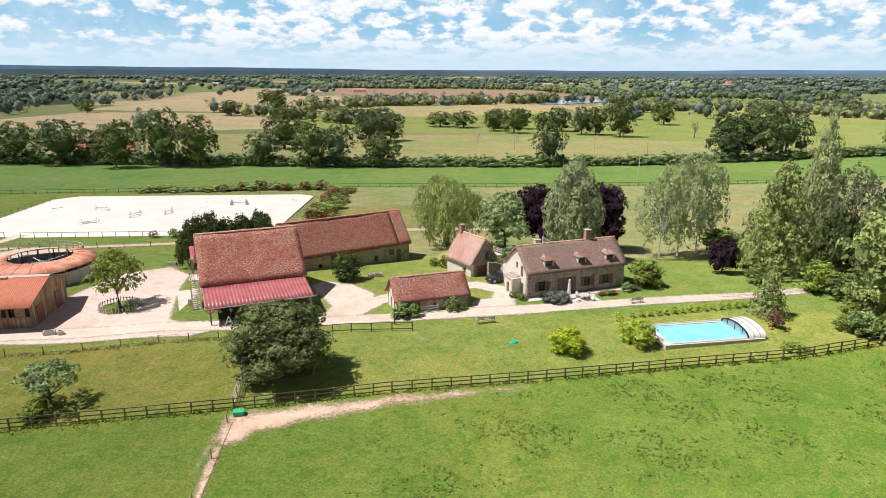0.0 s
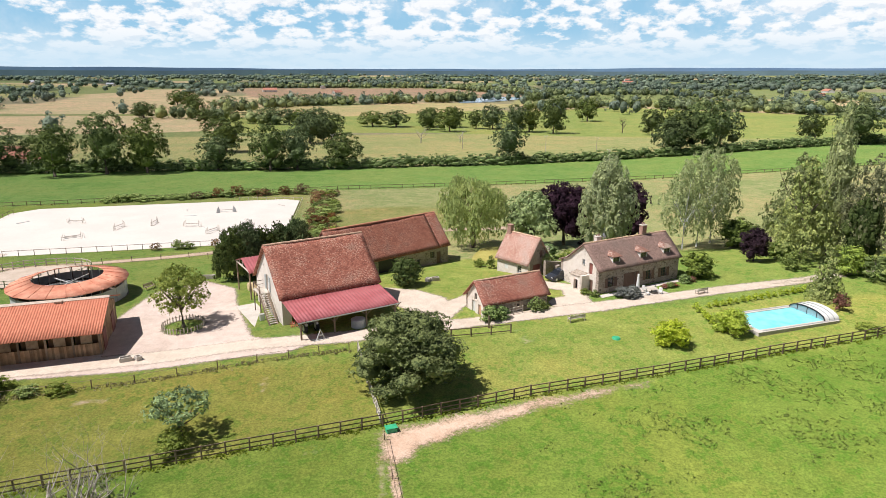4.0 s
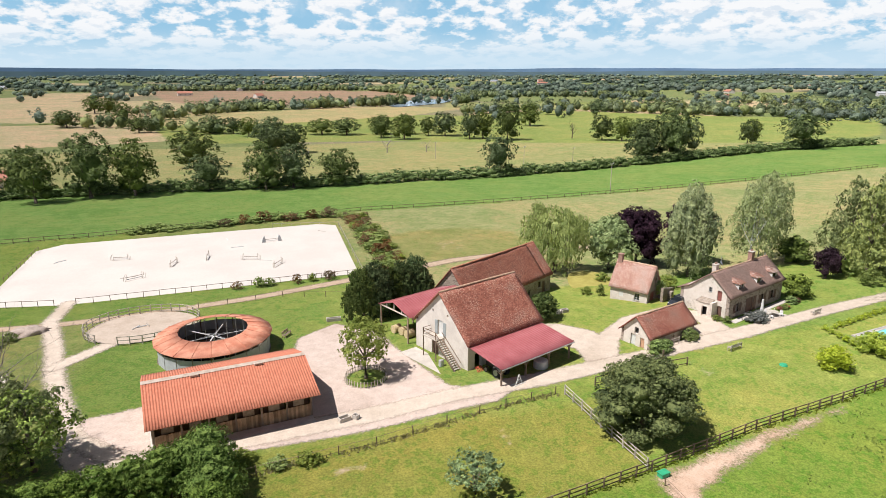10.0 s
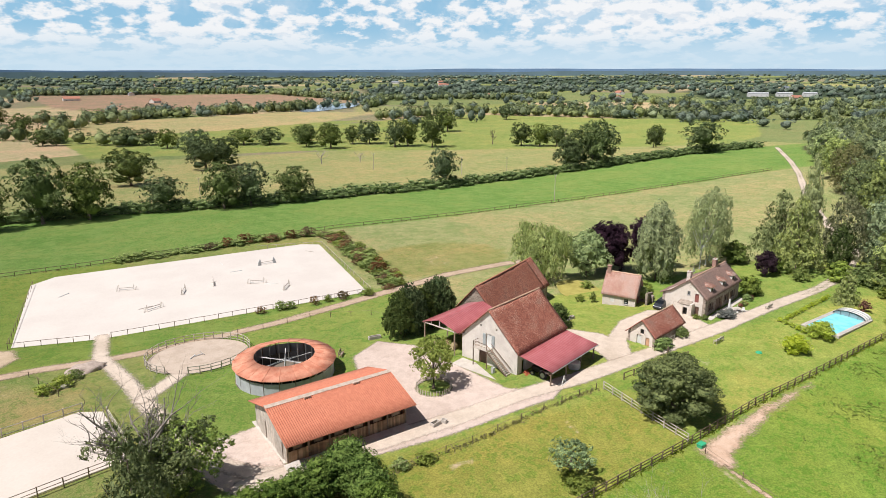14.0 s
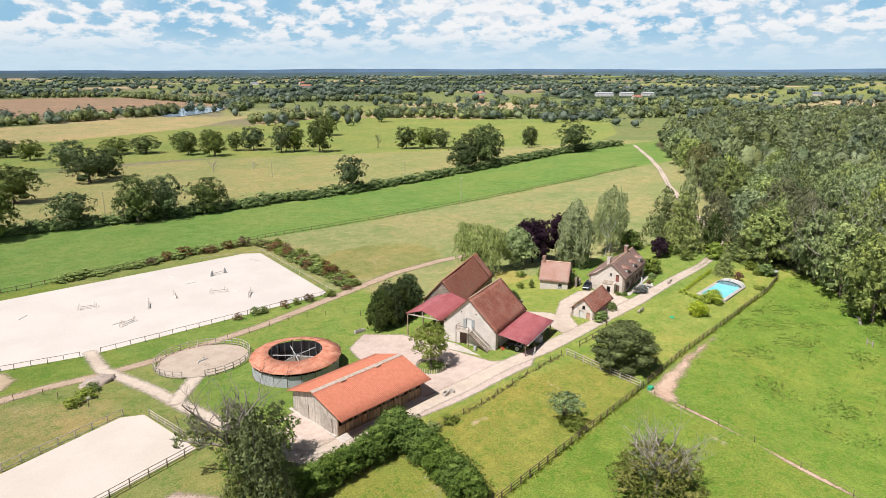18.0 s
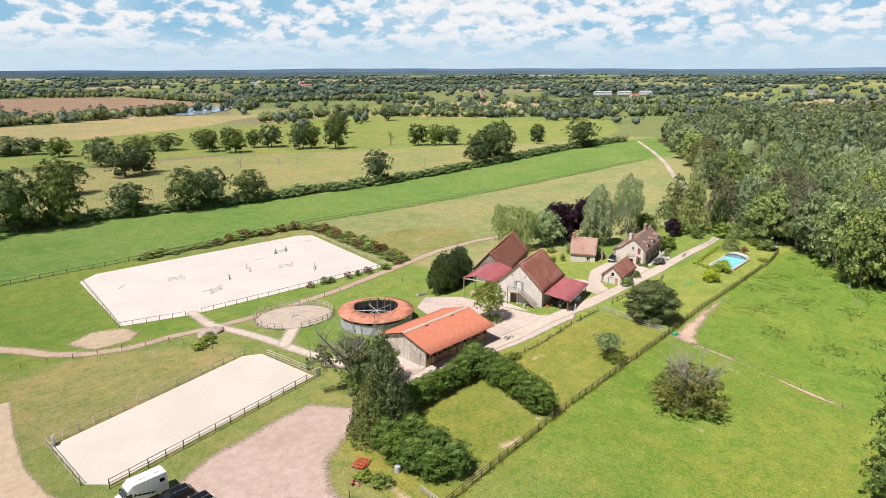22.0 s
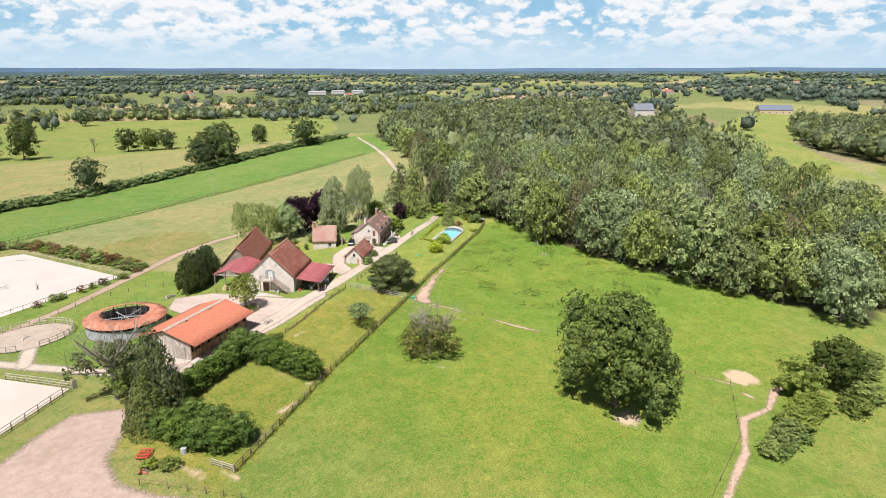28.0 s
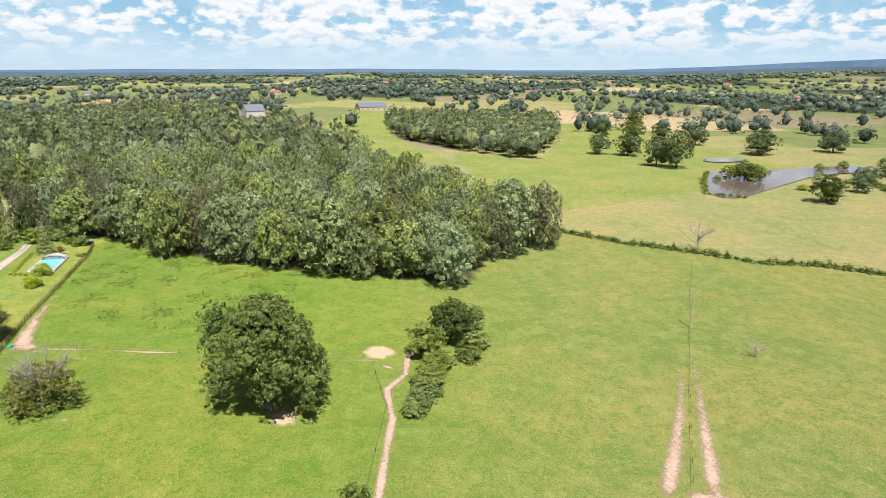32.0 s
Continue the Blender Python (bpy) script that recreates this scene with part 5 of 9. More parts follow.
def farmhouse():
    r = thing("farmhouse", "stone farmhouse with a brown tile roof, three dormers and brown shutters", "house", 18.0, 90.6, 20.6, 0.8)
    T = 0.55

    def ltop(s):
        y = -s
        return 6.5 - 2.85 * (-y / 3.3) if y < 0 else (6.5 - 2.62 * y / 3.3 if y < 3.3 else 3.88 - (y - 3.3) * 0.36)
    part("wall_front", turned(wall(-7.9, 7.9, 3.65, [(-6.1, -5.0, 0.75, 2.15), (-2.4, -0.9, 0, 2.35), (1.2, 2.3, 0.75, 2.15), (4.3, 5.4, 0.75, 2.15)], T), 0, 0, -3.3), RUBBLE, r)
    part("wall_back", turned(wall(-7.9, 7.9, 3.2, (), T), 180, 0, 5.0), RUBBLE, r)
    part("wall_gable", turned(wall(-4.44, 2.74, ltop, [(-0.25, 0.3, 3.6, 4.35), (1.2, 1.95, 2.5, 4.15), (1.35, 2.15, 0, 1.75)], T, peak=0.0), -90, -7.9, 0), LIMED, r)
    part("wall_gable", turned(wall(-2.74, 4.44, lambda s: ltop(-s), (), T, peak=0.0), 90, 7.9, 0), RUBBLE, r)
    for x in (-5.55, 1.75, 4.85):
        window(r, x, -3.3, 0.75, 1.1, 1.4, 0, BROWNPAINT, (1, 2), BROWNPAINT)
    fd = door(r, -1.65, -3.3, 0, 1.5, 2.35, 0, BROWNPAINT, "front_door", 3, 2)
    for s in (-1, 1):
        part("shutter", slab(s * 1.12 - 0.36, -0.05, 0.05, s * 1.12 + 0.36, -0.01, 2.35), BROWNPAINT, fd)
    window(r, -7.9, -0.02, 3.6, 0.55, 0.75, -90, GREYPAINT, (1, 1))
    door(r, -7.9, -1.58, 2.5, 0.75, 1.65, -90, OXBLOOD, "loft_door", 3)
    door(r, -7.9, -1.75, 0, 0.8, 1.75, -90, BROWNPAINT, "cellar_door", 3)
    # stone porch in front of the gable
    pc = hang("stone_porch", None, r)
    part("porch_wall", turned(wall(-0.95, 0.95, 2.15, [(-0.5, 0.35, 0, 1.6)], 0.35), -90, -9.3, -0.2), LIMED, pc)
    part("porch_wall", slab(-9.25, -1.35, -0.6, -7.92, -1.0, 2.35), LIMED, pc)
    part("porch_wall", slab(-9.25, 0.62, -0.6, -7.92, 0.95, 2.05), LIMED, pc)
    # added black sheet that stands in for the shade within the porch
    part("porch_shade", slab(-8.6, -0.9, -0.4, -8.5, 0.55, 2.0), DARK, pc)
    slope(-1.35, 0.95, 0, 2.55, -1.5, 2.2, 0.1, RUBBLE_DARK, parent=hang("porch_roof", None, pc, at=pose(-7.9, -0.0, 0, 0, 0, -90)), name="roof_slope")
    slope(-8.2, 8.2, 0, 6.72, -3.75, 3.42, 0.16, ROOF_HOUSE, parent=r)
    slope(-8.2, 8.2, 0, 6.72, 3.45, 3.95, 0.16, ROOF_HOUSE, parent=r)
    slope(-8.2, 8.2, 3.45, 3.95, 5.5, 3.05, 0.16, ROOF_HOUSE, parent=r, name="rear_roof_slope")
    ridge_caps(r, -8.15, 8.15, 0, 6.68, None, 0.13, 0.38)
    for x in (-4.4, 0.9, 5.6):
        dormer(r, x)
    for x, y, h in ((3.6, 0.25, 8.0), (-3.8, 1.9, 6.75)):
        ch = hang("chimney", None, r)
        part("flue", slab(x - 0.42, y - 0.35, 4.8, x + 0.42, y + 0.35, h), BRICKRED if y < 1 else LIMED, ch)
        part("cap", slab(x - 0.5, y - 0.43, h, x + 0.5, y + 0.43, h + 0.13, bevel=0.03), CONCRETE, ch)
        for s in (-0.2, 0.2):
            part("chimney_pot", beam(bmesh.new(), (x + s, y, h + 0.13), (x + s, y, h + 0.42), 0.11, 0.09, 8), BRICKRED, ch)
    dish = hang("satellite_dish", None, r, label="grey satellite dish on a mast")
    part("mast", beam(bmesh.new(), (-2.9, 1.6, 5.2), (-2.9, 1.6, 8.2), 0.03, sides=6), STEEL, dish)
    bm = bmesh.new()
    bmesh.ops.create_uvsphere(bm, u_segments=14, v_segments=8, radius=0.42, matrix=pose(-2.9, 1.5, 6.9, 60, 0, 30) @ Matrix.Diagonal((1, 1, 0.25, 1)))
    part("bowl", bm, STEEL, dish)
    return r


def stable():
    r = thing("stable", "wooden stable block with a new orange pantile roof", "stable", -59.7, 79.0, 9.4, 0.0)
    for n, x0, x1, y, face in (("wall_front", -8.1, 8.1, -5.2, 0), ("wall_back", -8.1, 8.1, 5.6, 180)):
        boards = hang(n, None, r, "upright wooden boards")
        g = random.Random(4)
        for k in range(68):
            a = x0 + k * 0.24
            bm = slab(a + 0.006, g.uniform(0, 0.02), -0.2, min(a + 0.234, x1), 0.05, 1.5 + g.uniform(-0.02, 0.03) if n == "wall_front" else 2.9)
            part("board", turned(bm, face, 0, y), BOARD, boards)
    bays = 6
    for i in range(bays + 1):
        x = -8.05 + i * 16.1 / bays
        part("post", slab(x - 0.1, -5.28, -0.3, x + 0.1, -5.06, 3.05), WOOD, r)
        if i < bays:
            part("stall_panel", slab(x + 0.75, -5.02, 1.5, x + 16.1 / bays - 0.75, -4.96, 2.8), WOOD, r)
            # darkened copy of the board colour: the stalls' inner shade is put into it
            part("inner_wall", slab(x + 0.12, -4.6, 0.0, x + 16.1 / bays - 0.12, -4.5, 2.9), plain("shade_boards", (0.10, 0.06, 0.035), (0.14, 0.09, 0.05), 1, 0.9) if i == 0 else bpy.data.materials["shade_boards"], r)
    for s, face in ((-1, -90), (1, 90)):
        bm = bmesh.new()
        g = random.Random(8)
        for k in range(44):
            a = -5.2 + k * 10.8 / 44
            mid = a + 0.12
            top = 4.85 - 2.0 * abs(mid - 0.2) / 6.2
            box(bm, a + 0.006, g.uniform(0, 0.02), -0.2, a + 0.238, 0.05, top)
        if s < 0:
            bmesh.ops.scale(bm, vec=(-1, 1, 1), verts=bm.verts)
            bmesh.ops.reverse_faces(bm, faces=bm.faces)
        part("wall_gable", turned(bm, face, s * 8.15, 0), GREYWOOD if s < 0 else BOARD, r)
    for y, nm in ((-3.0, "gable_door"), (2.6, "gable_door")):
        part(nm, slab(-8.26, y - 1.0, 0.0, -8.2, y + 1.0, 2.4), GREYWOOD, r)
        part(nm, slab(8.2, y - 0.9, 0.0, 8.26, y + 0.9, 2.4), OXBLOOD, r, "dark red stable door")
    slope(-8.75, 8.75, -0.1, 5.3, -6.9, 3.25, 0.07, ROOF_NEW, waves=0.28, amp=0.04, parent=r)
    slope(-8.75, 8.75, 0.1, 5.3, 6.4, 3.3, 0.07, ROOF_NEW, waves=0.28, amp=0.04, parent=r)
    part("ridge_capping", prism(bmesh.new(), [(-0.42, 5.25), (0, 5.43), (0.42, 5.25), (0, 5.36)], -8.75, 8.75), CAPPING, r, at=pose(0, 0, 0, 0, 0, 90))
    for x in (-3.4, 3.4):
        part("roof_vent", slab(x - 0.45, -0.75, 5.16, x + 0.45, -0.35, 5.42, bevel=0.05), CAPPING, r)
    sl = thing("concrete_step", "concrete apron in front of the stable", "slab", -59.0, 73.0, 9.4, -0.02, kind="structure")
    part("slab", slab(-8.4, -0.9, -0.3, 8.4, 0.75, 0.13, bevel=0.02), CONCRETE, sl)
    sg = thing("concrete_step", "concrete strip along the stable gable", "slab", -67.6, 78.4, 9.4, -0.02, kind="structure")
    part("slab", slab(-0.55, -5.6, -0.3, -0.05, 5.8, 0.11, bevel=0.02), CONCRETE, sg)
    part("slab", slab(0.2, -7.2, -0.3, 1.9, -5.9, 0.16, bevel=0.02), CONCRETE, sg)
    return r


def horse_walker():
    r = thing("horse_walker", "round horse walker with an orange ring-shaped roof", "horse walker", -62.1, 96.3, 0, -0.15)
    R0, R1, n = 4.55, 7.75, 20
    for i in range(n):
        a0, a1 = 2 * math.pi * i / n, 2 * math.pi * (i + 1) / n
        cols = 16
        top = []
        for k in range(cols + 1):
            f = k / cols
            w = 0.022 * math.cos(k * math.pi)
            for R, z in ((R0, 3.5 + w), (R1, 2.65 + w)):
                top.append((R * (math.cos(a0) * (1 - f) + math.cos(a1) * f), R * (math.sin(a0) * (1 - f) + math.sin(a1) * f), z))
        f = [(2 * k, 2 * k + 1, 2 * k + 3, 2 * k + 2) for k in range(cols)]
        m = len(top)
        low = [(x, y, z - 0.06) for x, y, z in top]
        f += [(b + m, a + m, d + m, c + m) for a, b, c, d in f]
        f += [(2 * k + 1, 2 * k + 1 + m, 2 * k + 3 + m, 2 * k + 3) for k in range(cols)] + [(2 * k + 2, 2 * k + 2 + m, 2 * k + m, 2 * k) for k in range(cols)]
        me = quads("roof_panel", top + low, f)
        me.materials.append(ROOF_WALKER)
        hang("roof_panel", me, r)
        part("seam", beam(bmesh.new(), (R0 * math.cos(a0), R0 * math.sin(a0), 3.53), (R1 * math.cos(a0), R1 * math.sin(a0), 2.68), 0.035), ROOF_WALKER, r)
        c, s = math.cos(a0), math.sin(a0)
        part("post", slab(7.2 * c - 0.06, 7.2 * s - 0.06, -0.4, 7.2 * c + 0.06, 7.2 * s + 0.06, 2.7), WOOD, r)
        part("inner_post", slab(4.7 * c - 0.05, 4.7 * s - 0.05, -0.4, 4.7 * c + 0.05, 4.7 * s + 0.05, 3.35), STEEL, r)
        c2, s2 = math.cos((a0 + a1) / 2), math.sin((a0 + a1) / 2)
        ang = math.degrees((a0 + a1) / 2)
        part("wall_panel", slab(-0.03, -1.08, -0.3, 0.03, 1.08, 2.05), GREYPANEL, r, at=pose(7.2 * c2, 7.2 * s2, 0, 0, 0, ang))
        part("inner_panel", slab(-0.02, -0.68, 0.2, 0.02, 0.68, 1.6), DARK, r, at=pose(4.7 * c2, 4.7 * s2, 0, 0, 0, ang))
    part("track_floor", ring_slab(0.3, 7.4, -0.1, 0.06), plain("dark_track_sand", (0.13, 0.105, 0.08), (0.19, 0.155, 0.12), 0.8, 0.95), r)
    part("hub", beam(bmesh.new(), (0, 0, -0.3), (0, 0, 2.7), 0.14, sides=8), STEEL, r)
    for k in range(6):
        a = k * math.pi / 3 + 0.3
        part("arm", beam(bmesh.new(), (0.1 * math.cos(a), 0.1 * math.sin(a), 2.4), (4.6 * math.cos(a), 4.6 * math.sin(a), 2.3), 0.07), WHITE, r)
        part("stay", beam(bmesh.new(), (0, 0, 2.7), (2.6 * math.cos(a), 2.6 * math.sin(a), 2.4), 0.025), STEEL, r)
    return r


def ring_slab(r0, r1, z0, z1, n=48):
    bm = bmesh.new()
    vs = [[bm.verts.new((r * math.cos(2 * math.pi * i / n), r * math.sin(2 * math.pi * i / n), z)) for r, z in ((r0, z1), (r1, z1), (r1, z0), (r0, z0))] for i in range(n)]
    for i in range(n):
        a, b = vs[i], vs[(i + 1) % n]
        for k in range(4):
            bm.faces.new((a[k], a[(k + 1) % 4], b[(k + 1) % 4], b[k]))
    bmesh.ops.recalc_face_normals(bm, faces=bm.faces)
    return bm


barn()
long_barn()
hut()
cottage()
farmhouse()
stable()
horse_walker()


# ---- riding arenas, round pen, fences ----
def sand_sheet(name, label, pts, lift, material=None):
    bm = bmesh.new()
    zs = sum(gz(*p) for p in pts) / len(pts) + lift
    lo, hi = [bm.verts.new((x, y, zs - 0.6)) for x, y in pts], [bm.verts.new((x, y, zs)) for x, y in pts]
    bm.faces.new(hi)
    for i in range(len(pts)):
        j = (i + 1) % len(pts)
        bm.faces.new((lo[i], lo[j], hi[j], hi[i]))
    bmesh.ops.recalc_face_normals(bm, faces=bm.faces)
    me = bpy.data.meshes.new(name)
    bm.to_mesh(me)
    bm.free()
    me.materials.append(material or SAND)
    return tagged(new(name, me), label, "riding arena", kind="structure")


ARENA = [(-103, 132.3), (-89.6, 130.0), (-87.4, 130.0), (-36.5, 134.0), (-35.8, 178), (-40, 180.5), (-100, 175.8), (-104.5, 171)]
ARENA2 = [(-119.5, 72.3), (-121.5, 84.5), (-90, 96.5), (-87, 95.3), (-83.6, 81.6), (-117, 70.3)]
sand_sheet("riding_arena", "large riding arena of bleached white sand", ARENA, 0.16)
sand_sheet("small_arena", "smaller riding arena of pale sand", ARENA2, 0.16, SAND_WARM)


def fence(name, label, pts, gap=2.0, height=1.25, rails=3, material=None, post=0.07, rail=0.05, group="", low=0.3, closed=False, z_lift=0.0):
    """Posts and rails along a line on the ground."""
    mat = material or FENCEWOOD
    if closed:
        pts = pts + pts[:1]
    root = thing(name, label, "fence", *pts[0], group=group)
    inv = root.matrix_world.inverted()
    pm = bpy.data.meshes.new("post")
    bm = slab(-post, -post, -0.35, post, post, height + 0.08, bevel=0.015)
    bm.to_mesh(pm)
    bm.free()
    pm.materials.append(mat)
    rm = bpy.data.meshes.new("rail")
    bm = slab(0, -0.022, -rail, 1, 0.022, rail)
    bm.to_mesh(rm)
    bm.free()
    rm.materials.append(mat)
    spots = []
    for (ax, ay), (bx, by) in zip(pts, pts[1:]):
        n = max(1, round(math.hypot(bx - ax, by - ay) / gap))
        spots += [(ax + (bx - ax) * k / n, ay + (by - ay) * k / n) for k in range(n)]
    if not closed:
        spots.append(pts[-1])
    g = random.Random(len(spots))
    for i, (x, y) in enumerate(spots):
        z = gz(x, y) + z_lift
        hang("post", pm, root, at=inv @ pose(x, y, z + g.uniform(-0.04, 0.04), g.uniform(-2, 2), g.uniform(-2, 2), g.uniform(0, 20)))
        if i + 1 < len(spots) or closed:
            x2, y2 = spots[(i + 1) % len(spots)]
            a, b = Vector((x, y, z)), Vector((x2, y2, gz(x2, y2) + z_lift))
            for k in range(rails):
                h = low + (height - low) * (k / max(1, rails - 1)) if rails > 1 else height
                m = Matrix.Translation(a + Vector((0, 0, h + g.uniform(-0.02, 0.02)))) @ (b - a).to_track_quat("X", "Z").to_matrix().to_4x4() @ Matrix.Diagonal(((b - a).length, 1, 1, 1))
                hang("rail", rm, root, at=inv @ m)
    return root


fence("field_fence", "brown wooden post-and-rail fence round the pasture", FENCE_SOUTH, 2.0, 1.2, 3)
fence("paddock_fence", "silvered wooden fence from the field corner to the drive", [(-20.2, 56.6), (-21.2, 64), (-22, 71)], 2.0, 1.2, 3, GREYWOOD)
fence("lawn_fence", "short brown wooden fence beside the drive", [(-17.5, 72), (-11, 73.0), (-3.6, 73.4)], 2.2, 1.1, 2)
fence("north_fence", "long weathered wooden fence between hay meadow and pasture", FENCE_NORTH, 3.2, 1.15, 2)
fence("road_wire_fence", "wooden stakes with thin wires along the drive", [(-79, 62), (-57, 65.6), (-45, 67.4), (-33, 69.8), (-23, 71.4)], 3.6, 0.95, 2, FENCEWOOD, 0.05, 0.008)
fence("arena_fence", "thin rail fence along the riding arena", [(-87, 129.4), (-60, 131.6), (-36.2, 133.4)], 2.6, 1.15, 1, FENCEWOOD, 0.045, 0.035)
fence("arena_fence", "thin rail fence at the arena's corner", [(-104, 171), (-103.4, 131.8), (-90.5, 129.6)], 2.6, 1.15, 1, FENCEWOOD, 0.045, 0.035)
fence("arena_fence", "low rail fence at the arena's end", [(-35.6, 134.2), (-35.0, 178.4), (-52, 181.5)], 2.6, 1.0, 1, GREYWOOD, 0.045, 0.035)
fence("small_arena_fence", "dark three-rail fence along the small arena", [(-117.2, 69.6), (-100, 75.3), (-83.0, 81.2)], 2.5, 1.3, 3, FENCEWOOD, 0.06, 0.035)
fence("small_arena_fence", "silvered wooden fence at the arena's end", [(-83.2, 81.5), (-84.8, 88), (-86.4, 94.4)], 2.0, 1.2, 3, GREYWOOD)
fence("small_arena_fence", "weathered fence along the arena's bank", [(-89.5, 97.2), (-105, 91.4), (-122, 85), (-120, 72.5)], 2.4, 1.2, 2, GREYWOOD)
fence("round_pen_fence", "round silvered wooden pen fence", [(-73.4 + 8.2 * math.cos(a), 111.2 + 8.4 * math.sin(a)) for a in np.radians(np.arange(-105, 236, 11.5))], 1.7, 1.35, 3, GREYWOOD)
fence("paddock_wire", "wire fence with wooden stakes beside the earth track", [(-130, 122), (-110, 117.5), (-98, 114.5), (-93, 104)], 4.0, 1.0, 1, FENCEWOOD, 0.05, 0.008)
fence("paddock_wire", "wire fence with wooden stakes behind the walker", [(-66, 119.5), (-52, 122.5), (-41, 118), (-38, 109)], 4.5, 1.0, 1, FENCEWOOD, 0.05, 0.008)
fence("enclosure_gate", "low wooden gate rails by the conifers", [(-86.4, 46.9), (-85.9, 43.3)], 1.8, 1.0, 3, GREYWOOD)
pen = thing("round_pen", "round riding pen of damp grey sand", "riding pen", -73.4, 111.2, 0, gz(-73.4, 111.2), kind="structure")
bm = bmesh.new()
bmesh.ops.create_circle(bm, cap_ends=True, segments=48, radius=7.9)
for v in bm.verts:
    v.co.z = gz(-73.4 + v.co.x, 111.2 + v.co.y) - gz(-73.4, 111.2) + 0.14
part("sand", bm, PENSAND, pen)

# ---- trees and shrubs ----
kind_of_tree("oak", "oak_tree", "large dark green oak with a broad rounded crown", "tree", trunk_mesh("oak_trunk", 1, 0.3, 0.035, 6), crown_mesh("oak_crown", LEAF_OAK, 11, lobes_round(3, 26, 0.85, 0.1, 1.0, 0.15), 6000, 0.024, bunch=10, core=0))
GREAT = [((x * 0.95, y * 0.74 - 0.02, z), r) for (x, y, z), r in lobes_round(3, 34, 0.85, 0.12, 1.0, 0.125)]
GREAT += [((0.1 * k - 0.1, 0.37 + 0.02 * k, z), (0.12, 0.12, 0.10)) for k, z in enumerate((0.26, 0.4, 0.52, 0.64, 0.72))]
GREAT += [((0.12 * k - 0.22, -0.36 - 0.03 * (k % 2), z), (0.13, 0.12, 0.10)) for k, z in enumerate((0.2, 0.3, 0.42, 0.22, 0.33))]
kind_of_tree("great_oak", "oak_tree", "huge solitary oak in the pasture", "tree", trunk_mesh("oak_trunk", 1, 0.25, 0.035, 6), crown_mesh("oak_crown", LEAF_OAK, 41, GREAT, 26000, 0.0125, cores=2, bunch=12, core=0.6))
kind_of_tree("oak_far", "oak_tree", "field oak with a rounded dark green crown", "tree", trunk_mesh("field_oak_trunk", 2, 0.3, 0.03, 4), crown_mesh("field_oak_crown", LEAF_FIELD, 12, lobes_round(7, 20, 0.9, 0.06, 1.0, 0.17), 1900, 0.038, core=0, main=0.68))
kind_of_tree("oak_far2", "oak_tree", "field oak with an uneven dark green crown", "tree", trunk_mesh("field_oak_trunk", 3, 0.3, 0.03, 4), crown_mesh("field_oak_crown", LEAF_FIELD, 13, lobes_round(21, 17, 0.95, 0.08, 1.0, 0.165), 1900, 0.038, core=0, main=0.68))
kind_of_tree("wood", "woodland_tree", "woodland oak at the edge of the forest", "tree", trunk_mesh("wood_trunk", 4, 0.35, 0.022, 5), crown_mesh("wood_crown", LEAF_WOOD, 14, lobes_round(9, 30, 0.9, 0.03, 1.0, 0.15), 4600, 0.025, bunch=10, core=0.5, cores=1))
kind_of_tree("wood2", "woodland_tree", "tall woodland tree with an open crown", "tree", trunk_mesh("wood_trunk", 5, 0.45, 0.02, 6), crown_mesh("wood_crown", LEAF_WOOD, 15, lobes_round(31, 28, 0.85, 0.05, 1.0, 0.14), 4600, 0.025, bunch=10, core=0.5, cores=1))
kind_of_tree("wood3", "woodland_tree", "pale grey-green woodland ash", "tree", trunk_mesh("wood_trunk", 21, 0.45, 0.02, 7, 0.3, DEADWOOD), crown_mesh("wood_crown", LEAF_ASH, 42, lobes_round(57, 28, 1.0, 0.03, 1.0, 0.13), 5200, 0.022, bunch=8, core=0.4, cores=1))
kind_of_tree("walnut", "walnut_tree", "young broadleaf tree in a ring of low palings", "tree", trunk_mesh("walnut_trunk", 6, 0.3, 0.03, 6), crown_mesh("walnut_crown", LEAF_FRESH, 16, lobes_round(15, 22, 0.9, 0.2, 1.0, 0.12), 5200, 0.022, core=0.3))
kind_of_tree("apple", "apple_tree", "small gnarled fruit tree with sparse leaves", "tree", trunk_mesh("apple_trunk", 7, 0.3, 0.03, 7, 0.36), crown_mesh("apple_crown", LEAF_OAK, 17, lobes_round(17, 20, 0.7, 0.4, 1.0, 0.13), 2600, 0.028, core=0.25))
kind_of_tree("bush", "large_bush", "broad dense dark green bush on the lawn", "bush", trunk_mesh("bush_stem", 19, 0.2, 0.03, 6), crown_mesh("bush_foliage", LEAF_OLD, 18, lobes_round(19, 30, 0.85, 0.0, 1.0, 0.15), 20000, 0.0145, cores=3, bunch=10))
kind_of_tree("shrub", "round_shrub", "clipped lime green garden shrub", "shrub", None, crown_mesh("shrub_foliage", LEAF_LIME, 19, lobes_round(23, 14, 0.9, 0.0, 1.0, 0.19), 2600, 0.036))
kind_of_tree("laurel", "laurel_bush", "rounded dark green laurel bush", "bush", None, crown_mesh("laurel_foliage", LEAF_OAK, 20, lobes_round(25, 14, 0.9, 0.0, 1.0, 0.2), 2600, 0.036))
kind_of_tree("evergreen", "evergreen_tree", "rounded very dark evergreen tree", "tree", trunk_mesh("evergreen_trunk", 22, 0.2, 0.03, 4), crown_mesh("evergreen_crown", LEAF_YEW, 44, lobes_round(49, 24, 0.9, 0.0, 1.0, 0.15), 6000, 0.024, core=0.6, cores=2))
kind_of_tree("sprig", "young_shrub", "young clipped garden hedge plant", "shrub", None, crown_mesh("sprig_foliage", LEAF_LIME, 34, lobes_round(43, 5, 0.9, 0.0, 1.0, 0.22), 260, 0.08))
